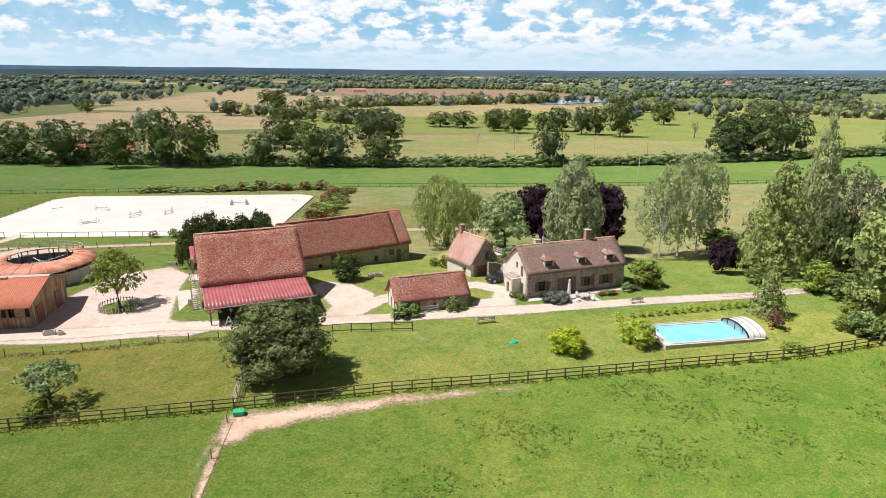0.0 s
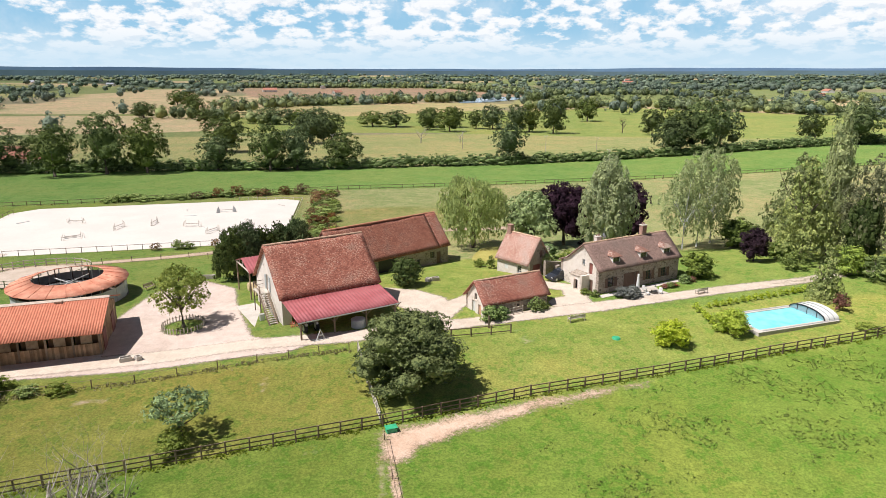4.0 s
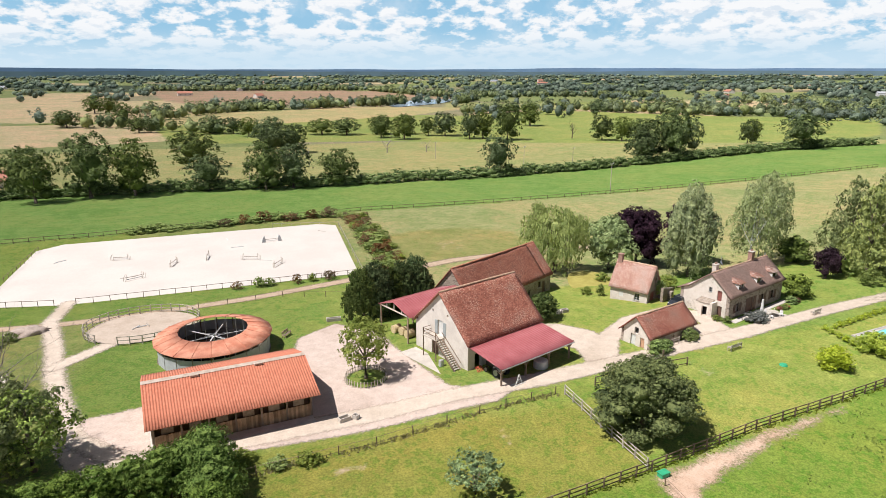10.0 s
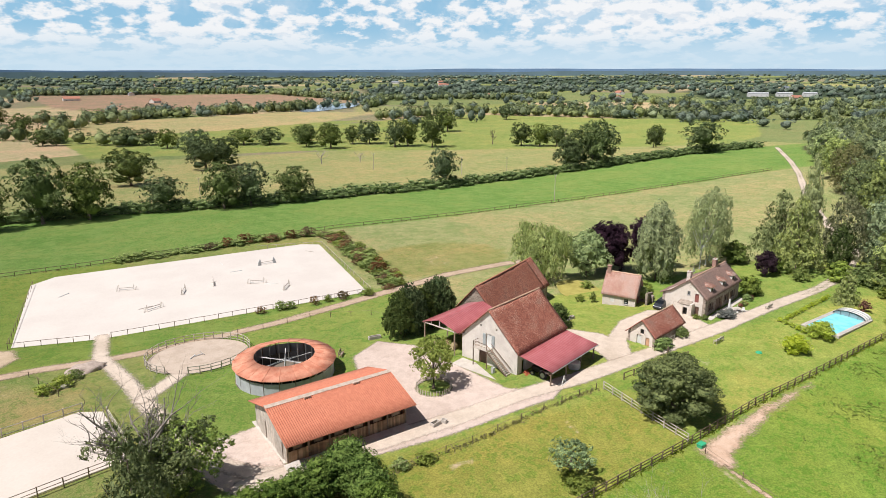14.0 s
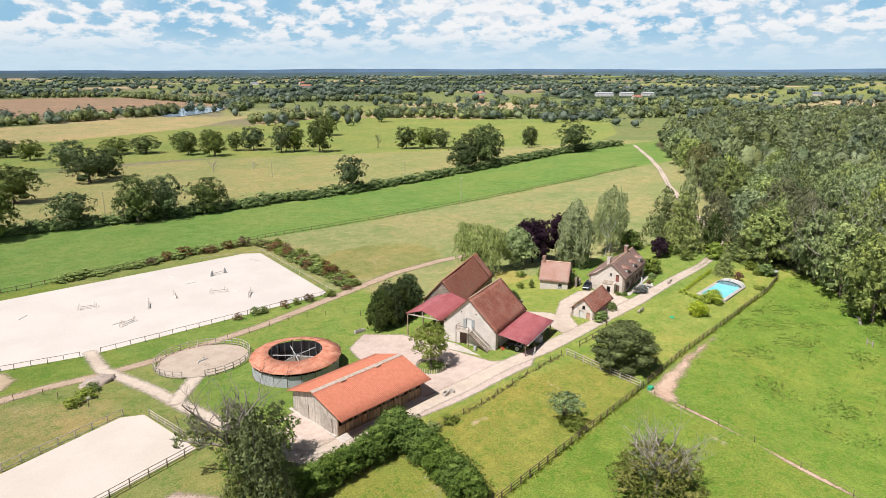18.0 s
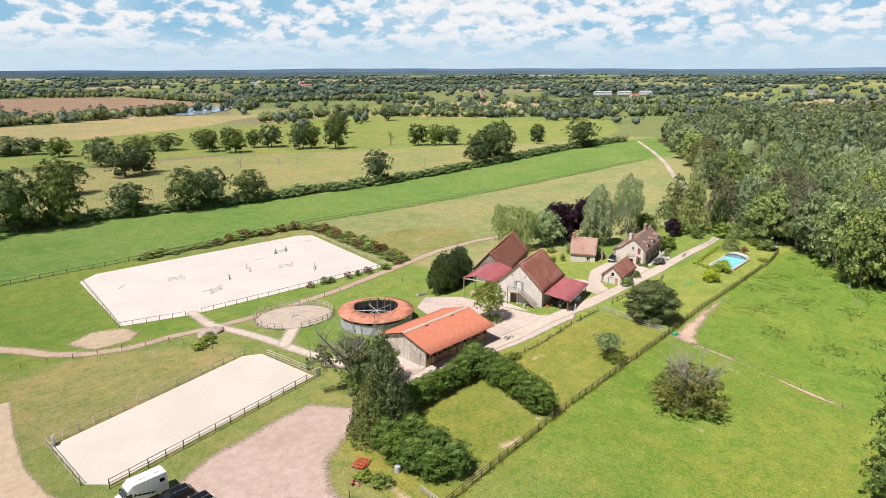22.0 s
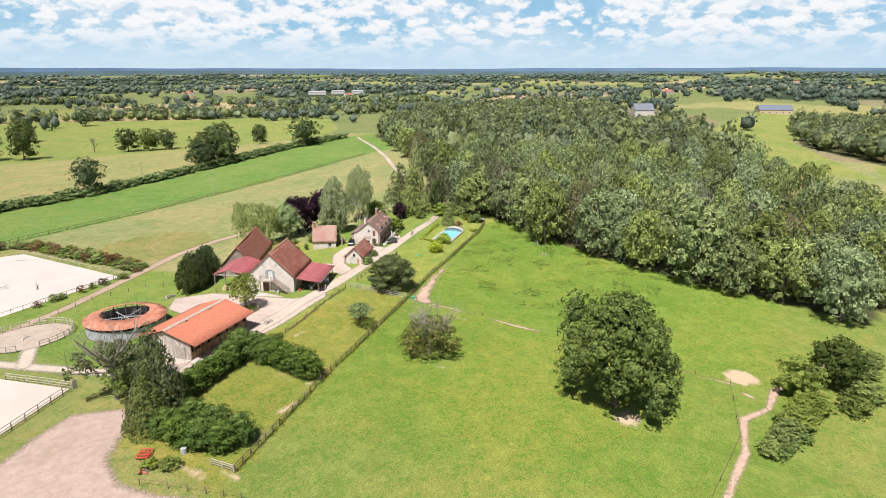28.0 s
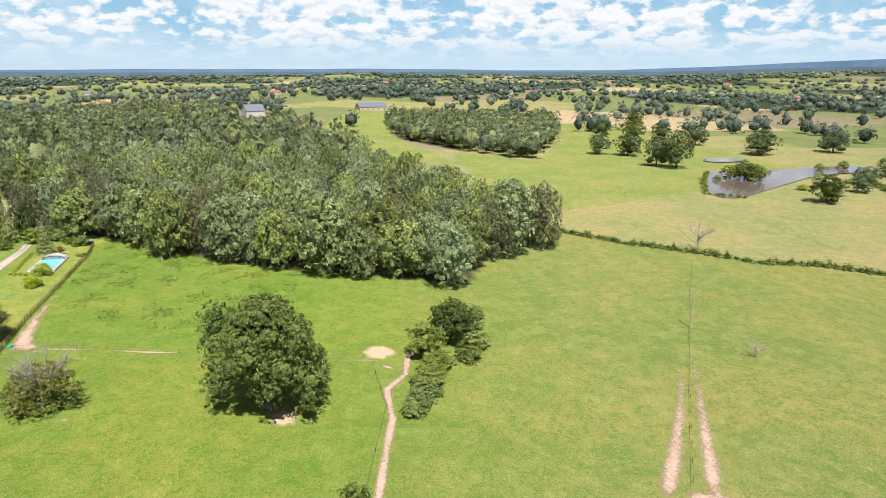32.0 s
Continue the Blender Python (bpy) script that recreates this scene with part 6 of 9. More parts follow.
kind_of_tree("red", "russet_shrub", "small russet-leaved garden shrub", "shrub", None, crown_mesh("russet_foliage", LEAF_RED, 21, lobes_round(27, 9, 0.9, 0.0, 1.0, 0.17), 700, 0.04, core=0.6))
kind_of_tree("scrub", "bramble_bush", "wild green bramble bush", "bush", None, crown_mesh("bramble_foliage", LEAF_SCRUB, 22, lobes_round(29, 12, 0.8, 0.0, 1.0, 0.18), 800, 0.05, cores=1))
kind_of_tree("dry", "dry_shrub", "dry brownish shrub on the arena bank", "shrub", None, crown_mesh("dry_foliage", LEAF_DRY, 23, lobes_round(33, 9, 0.8, 0.0, 1.0, 0.18), 650, 0.055, core=0.5, cores=1))
kind_of_tree("purple", "copper_tree", "dark purple-leaved ornamental tree", "tree", trunk_mesh("copper_trunk", 8, 0.25, 0.03, 5), crown_mesh("copper_crown", LEAF_PURPLE, 24, lobes_round(35, 16, 0.9, 0.12, 1.0, 0.18), 4500, 0.032))
kind_of_tree("green", "maple_tree", "fresh green broadleaf garden tree", "tree", trunk_mesh("maple_trunk", 9, 0.25, 0.03, 6), crown_mesh("maple_crown", LEAF_FRESH, 25, lobes_round(37, 16, 0.9, 0.12, 1.0, 0.16), 4500, 0.032, core=0.55))
WILLOW = [((0.36 * math.cos(a) * s, 0.36 * math.sin(a) * s, z), (0.12, 0.12, 0.30)) for a, s, z in [(i * 2.4, 0.6 + 0.5 * (i % 3) / 2, 0.38 + 0.1 * (i % 4)) for i in range(22)]] + [((0, 0, 0.72), (0.26, 0.26, 0.26))]
kind_of_tree("willow", "willow_tree", "weeping willow with pale drooping foliage", "tree", trunk_mesh("willow_trunk", 10, 0.35, 0.04, 6), crown_mesh("willow_crown", LEAF_WILLOW, 26, WILLOW, 9000, 0.028, core=0.3, drop=0.85, bunch=6))
kind_of_tree("birch", "birch_tree", "tall airy grey-green birch with pale trunks", "tree", trunk_mesh("birch_trunk", 11, 0.3, 0.016, 9, 0.26, WHITE), crown_mesh("birch_crown", LEAF_BIRCH, 27, [((x * 1.05, y * 1.05, z), r) for (x, y, z), r in lobes_round(51, 34, 1.5, 0.10, 1.02, 0.095)[1:]], 8000, 0.017, core=0, drop=0.35, bunch=8))
kind_of_tree("silver", "silver_tree", "broad grey-green weeping garden tree", "tree", trunk_mesh("silver_trunk", 12, 0.3, 0.02, 5), crown_mesh("silver_crown", LEAF_SILVER, 28, [((x * (1.12 - 0.36 * z), y * (1.12 - 0.36 * z), z), r) for (x, y, z), r in lobes_round(53, 40, 1.5, 0.02, 1.0, 0.11)], 13000, 0.018, core=0.5, drop=0.4, bunch=8))


def tiers(n, width, start=0.05, droop=0.02, per=7, seed=1, mid=0.12):
    g = random.Random(seed)
    out = []
    for i in range(n):
        z = start + (0.95 - start) * i / n
        rad = width * (1 - z) ** 0.85
        for k in range(per if i < n * 0.7 else 4):
            a = k * 2 * math.pi / per + i * 0.7 + g.uniform(-0.2, 0.2)
            out.append(((rad * 0.62 * math.cos(a), rad * 0.62 * math.sin(a), z - droop), (rad * 0.42 + 0.02, rad * 0.42 + 0.02, 0.035 + rad * 0.10)))
    out.append(((0, 0, 0.5), (mid, mid, 0.46)))
    return out


kind_of_tree("spruce", "spruce_tree", "dark green conical garden conifer", "tree", trunk_mesh("spruce_trunk", 13, 0.3, 0.02, 2), crown_mesh("spruce_crown", LEAF_PINE, 29, tiers(7, 0.58, 0.04, 0.03, 7, 1, 0.05), 6000, 0.024, core=0.5, cores=1))
kind_of_tree("pine", "pine_tree", "tall pine with layered branches", "tree", trunk_mesh("pine_trunk", 14, 0.4, 0.022, 4), crown_mesh("pine_crown", LEAF_PINE, 30, tiers(7, 0.62, 0.16, 0.0, 5, 4, 0.05), 7000, 0.022, core=0, drop=0.0))
PLUMES = [((0.40 * math.sqrt((i + 0.5) / 34) * math.cos(i * 2.4), 0.40 * math.sqrt((i + 0.5) / 34) * math.sin(i * 2.4), 0.70 - 0.48 * ((i + 0.5) / 34) ** 1.2), (0.10, 0.10, 0.26 - 0.06 * (i % 3))) for i in range(34)] + [((0, 0, 0.4), (0.36, 0.36, 0.4))]
kind_of_tree("cypress", "cypress_tree", "dense very dark green cypress", "tree", trunk_mesh("cypress_trunk", 15, 0.2, 0.03, 2), crown_mesh("cypress_crown", LEAF_YEW, 31, PLUMES, 7000, 0.026, core=0.8, cores=1, drop=0.5))
kind_of_tree("shaggy", "old_conifer", "tall shaggy dark conifer beside the hedge", "conifer", trunk_mesh("old_conifer_trunk", 18, 0.3, 0.025, 3), crown_mesh("old_conifer_crown", LEAF_SHAGGY, 35, tiers(11, 0.6, 0.02, 0.03, 7, 9), 11000, 0.020, core=0.3, cores=1, bunch=7))
kind_of_tree("hedge_conifer", "conifer", "bushy conifer of a tall overgrown hedge", "conifer", trunk_mesh("hedge_trunk", 16, 0.2, 0.03, 2), crown_mesh("hedge_crown", LEAF_HEDGE, 32, lobes_round(41, 40, 0.3, 0.0, 1.0, 0.2), 5200, 0.026, jitter=0.6, bunch=8, cores=1, tight=3.0))
POPLAR = [((0.1 * math.cos(i * 2.4), 0.1 * math.sin(i * 2.4), z), (0.3 * math.sin(math.pi * min(0.98, z + 0.1)) + 0.06,) * 2 + (0.09,)) for i, z in enumerate(np.linspace(0.1, 0.94, 14))]
kind_of_tree("poplar", "poplar_tree", "tall narrow poplar by the wood", "tree", trunk_mesh("poplar_trunk", 17, 0.3, 0.02, 2), crown_mesh("poplar_crown", LEAF_SILVER, 33, POPLAR, 8000, 0.022, core=0.6))

for key, x, y, h, w in (
        ("bush", -16.9, 62.6, 8.4, 11.8), ("walnut", -43.6, 82.4, 8.3, 7.4), ("evergreen", -14.5, 93.6, 4.2, 5.2),
        ("willow", 1, 122, 13.2, 13), ("green", 12, 120, 11.2, 10), ("purple", 19, 121, 12.5, 10.5), ("silver", 22.5, 109, 17.3, 11.5), ("purple", 29.5, 119, 13, 11),
        ("birch", 39, 112, 15.5, 10), ("birch", 43, 114, 18.2, 10), ("birch", 47.5, 117, 18.5, 10), ("purple", 44.5, 98.5, 5.8, 4.8), ("laurel", 30, 90.6, 3.8, 4.8),
        ("shrub", 14.3, 68, 3.0, 4.2), ("shrub", 22.9, 69.8, 3.1, 4.3), ("laurel", 50, 112, 5.5, 7), ("spruce", 42, 78.4, 8.2, 4.6), ("red", 41, 74, 2.4, 2.4),
        ("pine", 52, 97, 18.5, 11), ("pine", 57, 106, 19, 12), ("poplar", 60, 101, 25.5, 6.6), ("wood3", 60, 92, 17, 10), ("wood2", 65, 86, 18, 11), ("wood3", 60, 80, 15.5, 9), ("wood", 66, 77, 17, 11), ("evergreen", 57.5, 91, 12, 6), ("evergreen", 63, 81.5, 11, 7), ("laurel", 50.5, 72.5, 3.0, 4.0), ("scrub", 56, 84, 4.5, 6)):
    plant(key, x, y, h, w, x * 37 % 360)
for i, t in enumerate(np.linspace(0, 1, 5)):
    plant("cypress", -40.6 + 9.4 * t, 103.0 + 4.6 * t, 8.9 + 0.7 * math.sin(i * 2.1), 6.8, i * 50, group="dark conifer row")
for i, (x, y, h, w) in enumerate(((-61.2, 66.2, 5.8, 5.0), (-63, 65.4, 5.2, 4.4), (-65, 65, 5.0, 4.2), (-67.5, 64.6, 4.6, 4.0), (-70, 64.2, 4.4, 4.0), (-72.5, 63.8, 4.5, 4.0), (-75, 63.4, 4.4, 4.0), (-77.5, 63, 4.6, 4.2), (-60.6, 63.4, 5.4, 4.8), (-60.4, 61, 5.3, 4.8), (-60.4, 58.6, 5.2, 4.8), (-60.5, 56.2, 5.2, 4.8), (-60.6, 53.8, 5.1, 4.8), (-60.6, 51.4, 4.8, 4.8),
                                  (-85, 57, 4.6, 5.0), (-85.2, 54, 4.6, 4.8), (-84.4, 51, 4.8, 4.8), (-83.2, 48.2, 4.8, 4.6), (-80.4, 47.6, 4.4, 4.6), (-82.2, 54.6, 5.4, 5.0), (-81.4, 51, 5.2, 5.0))):
    plant("hedge_conifer", x, y, h, w, i * 67, group="overgrown conifer hedge")
plant("shaggy", -82.4, 61.6, 15.6, 8.6, 0)
plant("shaggy", -85, 60.4, 10, 6.6, 40, "shaggy dark conifer beside the car park")
plant("oak", -77.5, 72.0, 8.5, 8.5, 0, "leafy oak beside the stable track")
plant("oak", -80.8, 70.6, 6.8, 6.4, 130, "low oak scrub under a half-dead oak")
plant("great_oak", -40.4, 4.2, 20.4, 19.0, 0)
plant("evergreen", -13, -28.4, 9.0, 10, 10, "round dark evergreen in the hedgerow")
plant("scrub", -20.5, -22.5, 7, 8, 50, "brownish hawthorn in the hedgerow")
for i, (x, y, h, w) in enumerate(((-24, -25, 2.6, 7), (-27, -23.8, 2.8, 6.5), (-30, -23, 2.8, 6.5), (-33, -22.4, 2.8, 6.2), (-36, -21.6, 2.7, 6), (-39, -20.8, 2.6, 5.6), (-42.5, -19.6, 2.2, 5), (-16, -33, 3.5, 7), (-22, -31, 3, 6), (-6, -33, 3.5, 6), (0, -35, 3, 5), (-66, -11, 3.6, 4.2), (-70, -12, 2.6, 3.4))):
    plant("scrub", x, y, h, w, i * 71, group="bramble bank")

# oaks along the north hedge and in the fields behind
for i, (x, y, h, w) in enumerate(((-126, 249, 15.5, 16), (-111, 256, 21.5, 19), (-97, 257, 19, 17), (-72.5, 262, 13, 16.5), (-52, 256, 17, 16), (-42, 257, 16, 15), (-24.5, 260, 13.2, 16), (43.5, 265, 16.5, 16), (122, 280, 15, 17), (140, 284, 23.5, 22), (130, 286, 19, 18), (225, 290, 18.5, 25),
                                  (-154, 262, 17, 24), (-136, 272, 17, 19), (-175, 266, 16, 20), (-84, 346, 17, 25), (-45, 400, 18, 24), (-33, 412, 17, 20))):
    plant("oak_far" if i % 2 else "oak_far2", x, y, h, w, i * 83, group="hedgerow oaks")
for i, (x, y, h, w) in enumerate(((39, 506, 16, 17), (53, 487, 17, 19), (78, 512, 14, 14), (90, 505, 18, 22), (101, 477, 19, 18), (111, 475, 19, 18), (124, 458, 25, 22), (195, 580, 20, 22), (330, 698, 18, 20), (186, 430, 17, 19), (196, 420, 16, 18), (206, 412, 15, 18), (241, 348, 14, 13),
                                  (-2, 547, 12, 24), (17, 539, 13, 24), (-71, 577, 13, 18), (-59, 547, 14, 18), (-88, 584, 14, 22), (-45, 470, 19, 22), (-172, 688, 21, 21), (-148, 610, 12, 18), (-138, 606, 11, 14), (-244, 920, 20, 28), (-220, 880, 19, 25), (-391, 726, 14, 19), (-221, 689, 15, 26), (44, 533, 15, 20), (64, 528, 16, 18), (160, 303, 20, 20), (264, 370, 14, 13),
                                  (290, -177, 14, 19), (232, -185, 21, 18), (240, -176, 17, 16), (289, -270, 15, 26), (127, -207, 12, 15), (190, -204, 9, 15), (522, -267, 16, 23), (300, -160, 13, 15))):
    plant("oak_far2" if i % 3 else "oak_far", x, y, h, w, i * 59, group="field oaks")

# woodland: edge trees stand alone, the mass behind them is one growth
g = random.Random(12)
edge = [(43, 46, 20, 14), (41.5, 29, 20, 17), (50, 38, 19, 14), (33, 1, 22.5, 20), (30, -19, 16.5, 14), (23, -31, 18, 15), (55, -53, 24, 19), (60, -65, 21, 12), (57, 76, 16, 14), (36, 15, 17, 13), (29, -8, 15, 11), (40, -38, 19, 15), (48, -47, 18, 13), (52, 56, 18, 13), (57, 64, 18, 12), (39, 21, 14, 10), (32, -26, 18, 14), (66, -62, 19, 14), (44, 8, 21, 16), (46, 24, 20, 14), (54, 46, 21, 14), (38, -14, 21, 16), (62, 70, 20, 14), (50, -36, 21, 15),
        (100, 100, 18, 14), (120, 120, 19, 15), (141, 140, 18, 15), (163, 160, 19, 15), (186, 181, 18, 15), (210, 201, 19, 16), (234, 221, 18, 16), (84, 90, 19, 14), (75, 82, 20, 14)]
for i, (x, y, h, w) in enumerate(edge):
    plant(("wood", "wood2", "wood3", "wood", "wood2")[i % 5], x, y, h, w, i * 47, group="woodland edge")


def mass(name, label, spots, leaves, size, material, cores=1, lobes=9, low=0.1):
    """Many crowns in one growth. spots: x, y, height, width."""
    pieces = []
    gg = random.Random(3)
    variants = [foliage(50 + k, lobes_round(60 + k, lobes, 0.9, low, 1.0, 0.15 if lobes > 12 else 0.24 if lobes > 5 else 0.33), leaves, size, 0.42 if leaves > 500 else 0, cores=cores, main=0 if leaves > 500 else 1.05 if leaves < 20 else 1.0) for k in range(5)]
    for x, y, h, w in spots:
        co, fs = variants[gg.randrange(5)]
        a = gg.uniform(0, 6.28)
        c, s = math.cos(a), math.sin(a)
        p = np.stack([(co[:, 0] * c - co[:, 1] * s) * w + x, (co[:, 0] * s + co[:, 1] * c) * w + y, co[:, 2] * h + gz(x, y) - 0.3], 1)
        pieces.append((p, fs))
    n, cos, fss, vary = 0, [], [], []
    for p, f in pieces:
        vary.append(np.full(len(p), gg.random(), np.float32))
        cos.append(p)
        fss.append(f + n)
        n += len(p)
    me = quads(name, np.concatenate(cos), np.concatenate(fss))
    me.attributes.new("vary", "FLOAT", "POINT").data.foreach_set("value", np.concatenate(vary))
    inner(me, [(len(p), leaves) for p in cos])
    me.materials.append(material)
    return tagged(new(name, me), label, "trees", kind="stuff")


spots = []
for i in range(60):
    for j in range(45):
        x, y = 15 + i * 13.5 + g.uniform(-4.5, 4.5), -75 + j * 12.5 + g.uniform(-4.5, 4.5)
        if inside(np.array([x]), np.array([y]), WOODS)[0] > 5 and line_dist(np.array([x]), np.array([y]), [(430, 100), (580, 128)])[0] > 17 and all(math.hypot(x - e[0], y - e[1]) > 7 for e in edge):
            spots.append((x, y, g.uniform(13, 21.5) - 5 * float(ease(150, 450, math.hypot(x - 30, y))), g.uniform(10.0, 14.5)))
near_spots = [s for s in spots if math.hypot(s[0] + 137, s[1] + 16) < 330]
far_spots = [s for s in spots if math.hypot(s[0] + 137, s[1] + 16) >= 330]
mass("woodland", "dense mixed deciduous woodland", near_spots, 2300, 0.027, LEAF_WOOD, 1, 22, 0.25)
mass("woodland_behind", "distant deciduous woodland", far_spots, 110, 0.095, LEAF_COPSE, 1, 4)
spots = []
for i in range(30):
    for j in range(22):
        x, y = 262 + i * 11.5 + g.uniform(-4, 4), -195 + j * 11 + g.uniform(-4, 4)
        if inside(np.array([x]), np.array([y]), COPSE)[0] > 3:
            spots.append((x, y, g.uniform(13, 18), g.uniform(12, 17)))
mass("copse", "dark copse on the slope", spots, 240, 0.07, LEAF_COPSE, 1, 6)

# closed belts of trees between the far fields
gt = random.Random(8)
spots = []
for line, gap, n in (([(196, 770), (323, 828), (400, 738), (474, 648), (594, 566), (660, 505)], 9, 2), ([(430, 830), (560, 690), (700, 590), (820, 470)], 10, 2), ([(-190, 880), (-41, 922), (60, 962), (142, 992)], 8, 2), ([(-330, 1850), (230, 1668), (336, 1240), (520, 1250), (700, 1120)], 12, 3), ([(150, 1000), (176, 1040)], 7, 3), ([(260, 1020), (330, 1130)], 9, 2), ([(-75, 925), (-154, 745)], 11, 1), ([(700, 900), (900, 760), (1000, 600)], 11, 2), ([(-70, 560), (-160, 660), (-230, 700)], 12, 1)):
    for (ax, ay), (bx, by) in zip(line, line[1:]):
        m = int(math.hypot(bx - ax, by - ay) / gap)
        for k in range(m * n):
            f = gt.random()
            spots.append((ax + (bx - ax) * f + gt.uniform(-9, 9), ay + (by - ay) * f + gt.uniform(-9, 9), gt.uniform(9, 15), gt.uniform(11, 17)))
mass("tree_belts", "closed belts of grey-green trees between far fields", spots, 110, 0.095, LEAF_COPSE, 1, 6, 0.0)

# hedges: a low leafy growth along a line
def hedge(name, label, pts, height, width, step, leaves, size, material, jag=0.3):
    gg = random.Random(len(pts))
    pieces, n = [], 0
    variants = [foliage(80 + k, lobes_round(70 + k, 7, 0.9, 0.0, 1.0, 0.26), leaves * 2, size, 0.7, cores=1) for k in range(4)]
    cos, fss = [], []
    for (ax, ay), (bx, by) in zip(pts, pts[1:]):
        m = max(1, int(math.hypot(bx - ax, by - ay) / step))
        for k in range(m):
            x, y = ax + (bx - ax) * k / m + gg.uniform(-0.4, 0.4) * step, ay + (by - ay) * k / m + gg.uniform(-0.3, 0.3) * width
            co, fs = variants[gg.randrange(4)]
            h, w = height * gg.uniform(1 - jag, 1 + jag), width * gg.uniform(0.9, 1.5)
            cos.append(co * np.array([w, w, h]) + np.array([x, y, gz(x, y) - 0.1]))
            fss.append(fs + n)
            n += len(co)
    me = quads(name, np.concatenate(cos), np.concatenate(fss))
    inner(me, [(len(p), leaves * 2) for p in cos])
    me.materials.append(material)
    return tagged(new(name, me), label, "hedge", kind="stuff")


hedge("field_hedge", "thick field hedge of bramble and hawthorn", HEDGE_NORTH, 3.8, 6.5, 2.3, 85, 0.075, LEAF_OAK, 0.22)
hedge("south_hedge", "low hedge between two pastures", [(60, -68), (83, -76), (65, -94), (52, -113), (41, -125), (36, -142), (26, -156), (8, -185)], 1.6, 2.4, 1.6, 60, 0.09, LEAF_SCRUB, 0.4)
hedge("arena_bank", "brambles and gorse on the arena's bank", [(-86, 184.5), (-68, 187.5), (-50, 191.5), (-33, 192.5)], 1.7, 3.6, 2.0, 90, 0.08, LEAF_SCRUB, 0.4)
hedge("arena_bank", "overgrown bank beside the arena", [(-31, 190), (-29.5, 175), (-30, 150), (-29.5, 133)], 1.7, 4.2, 1.8, 90, 0.08, LEAF_SCRUB, 0.4)
for i, (x, y) in enumerate(((-64, 186.6), (-59, 189.4), (-54, 190.6), (-47, 190), (-41, 190.6), (-36, 190.8), (-31.5, 186), (-30.6, 180), (-31, 170), (-29, 163), (-31, 156), (-29.5, 146), (-31, 139))):
    plant("dry", x, y, 2.2 + (i % 3) * 0.5, 3.6 + (i % 4) * 0.5, i * 77, group="shrubs on the arena bank")
gb = random.Random(31)
for i in range(34):
    x, y = -31.5 + gb.uniform(0, 5.5), 134 + i * 1.65
    plant("dry" if i % 3 == 0 else "scrub", x, y, gb.uniform(1.1, 2.2), gb.uniform(2.2, 4.0), i * 53, group="shrubs on the arena bank")
for i, (x, y, w) in enumerate(((-60, 130.4, 2.2), (-56, 130.9, 2.6), (-54, 131, 2.4), (-49, 131.3, 2.4), (-46, 131.6, 2.0), (-42.5, 132, 2.8), (-37, 132, 3.2))):
    plant("dry" if i in (0, 3, 5) else "scrub", x, y, 1.6 + 0.3 * (i % 2), w, i * 91, group="shrubs along the arena")

# far country: hedgerow trees along the edges of the fields
g = np.random.default_rng(9)
fx, fy = np.concatenate([g.uniform(-3600, 4300, 75000), g.uniform(-1100, 1700, 7000)]), np.concatenate([g.uniform(-2600, 4600, 75000), g.uniform(-900, 1700, 7000)])
fr = np.hypot(fx + 60, fy - 50)
ok = (fr > 420) & (fr < 4500) & ~((fy > 180) & (fy < 640) & (fx > -130) & (fx < 480)) & (inside(fx, fy, WOODS) < -20) & (inside(fx, fy, COPSE) < -15) & ~((fx < 460) & (fx > -140) & (fy < 40) & (fy > -330))
ok &= ~((fx > 560) & (fx < 900) & (fy > -90) & (fy < 120)) & (line_dist(fx, fy, [(900, 800), (1180, 985)]) > 60) & (inside(fx, fy, [(-200, 690), (-150, 880), (142, 970), (330, 815), (77, 695), (37, 480), (-110, 500)]) < 4)
ok &= (inside(fx, fy, [(-299, 1832), (230, 1649), (330, 1230), (216, 1184), (88, 1075), (-72, 1060), (-191, 1195)]) < 5) & (inside(fx, fy, [(-62, 796), (43, 996), (172, 971), (209, 868), (74, 770), (-18, 735)]) < 5)
for pts in ([(-237, 728), (-166, 724), (-79, 586), (-113, 528), (-170, 506), (-300, 500), (-420, 560), (-400, 740)], [(-500, 1266), (-208, 1281), (-73, 924), (-154, 746), (-420, 780)]):
    ok &= inside(fx, fy, pts) < 3
ok &= (np.arctan2(fy + 20, fx + 130) < 2.45) & (np.arctan2(fy + 20, fx + 130) > -1.15)
fx, fy, fr = fx[ok], fy[ok], fr[ok]
idx, gap = field_cell(fx, fy)
woods = far_woods(fx, fy, fr)
keep = (gap < np.interp(fr, [0, 900, 2200], [22, 20, 24])) & (np.sin(idx * 2.7) > -0.9) | woods & (g.random(len(fx)) < np.interp(fr, [1000, 2000], [0.55, 0.4])) | (g.random(len(fx)) < np.interp(fr, [500, 1500, 3000], [0.07, 0.06, 0.03]))
fx, fy, fr, woods = fx[keep], fy[keep], fr[keep], woods[keep]
pick = g.random(len(fx)) < np.interp(fr, [400, 900, 1200, 2400, 4500], [0.9, 0.85, 0.6, 0.36, 0.26])
far = [(x, y, g.uniform(9, 16), g.uniform(11, 19) * (1 + max(0, r - 1000) / 3200)) for x, y, r in zip(fx[pick], fy[pick], fr[pick])]
mass("bocage_trees", "hedgerow trees of the wide farmland", [f for f in far if math.hypot(f[0], f[1]) < 1300], 84, 0.11, LEAF_FAR_HAZED, 1, 4, 0.0)
mass("distant_trees", "far-off hedgerow trees, some haze blue in their leaf colour", [f for f in far if math.hypot(f[0], f[1]) >= 1300], 9, 0.2, LEAF_FAR_HAZED, 1, 1, 0.0)

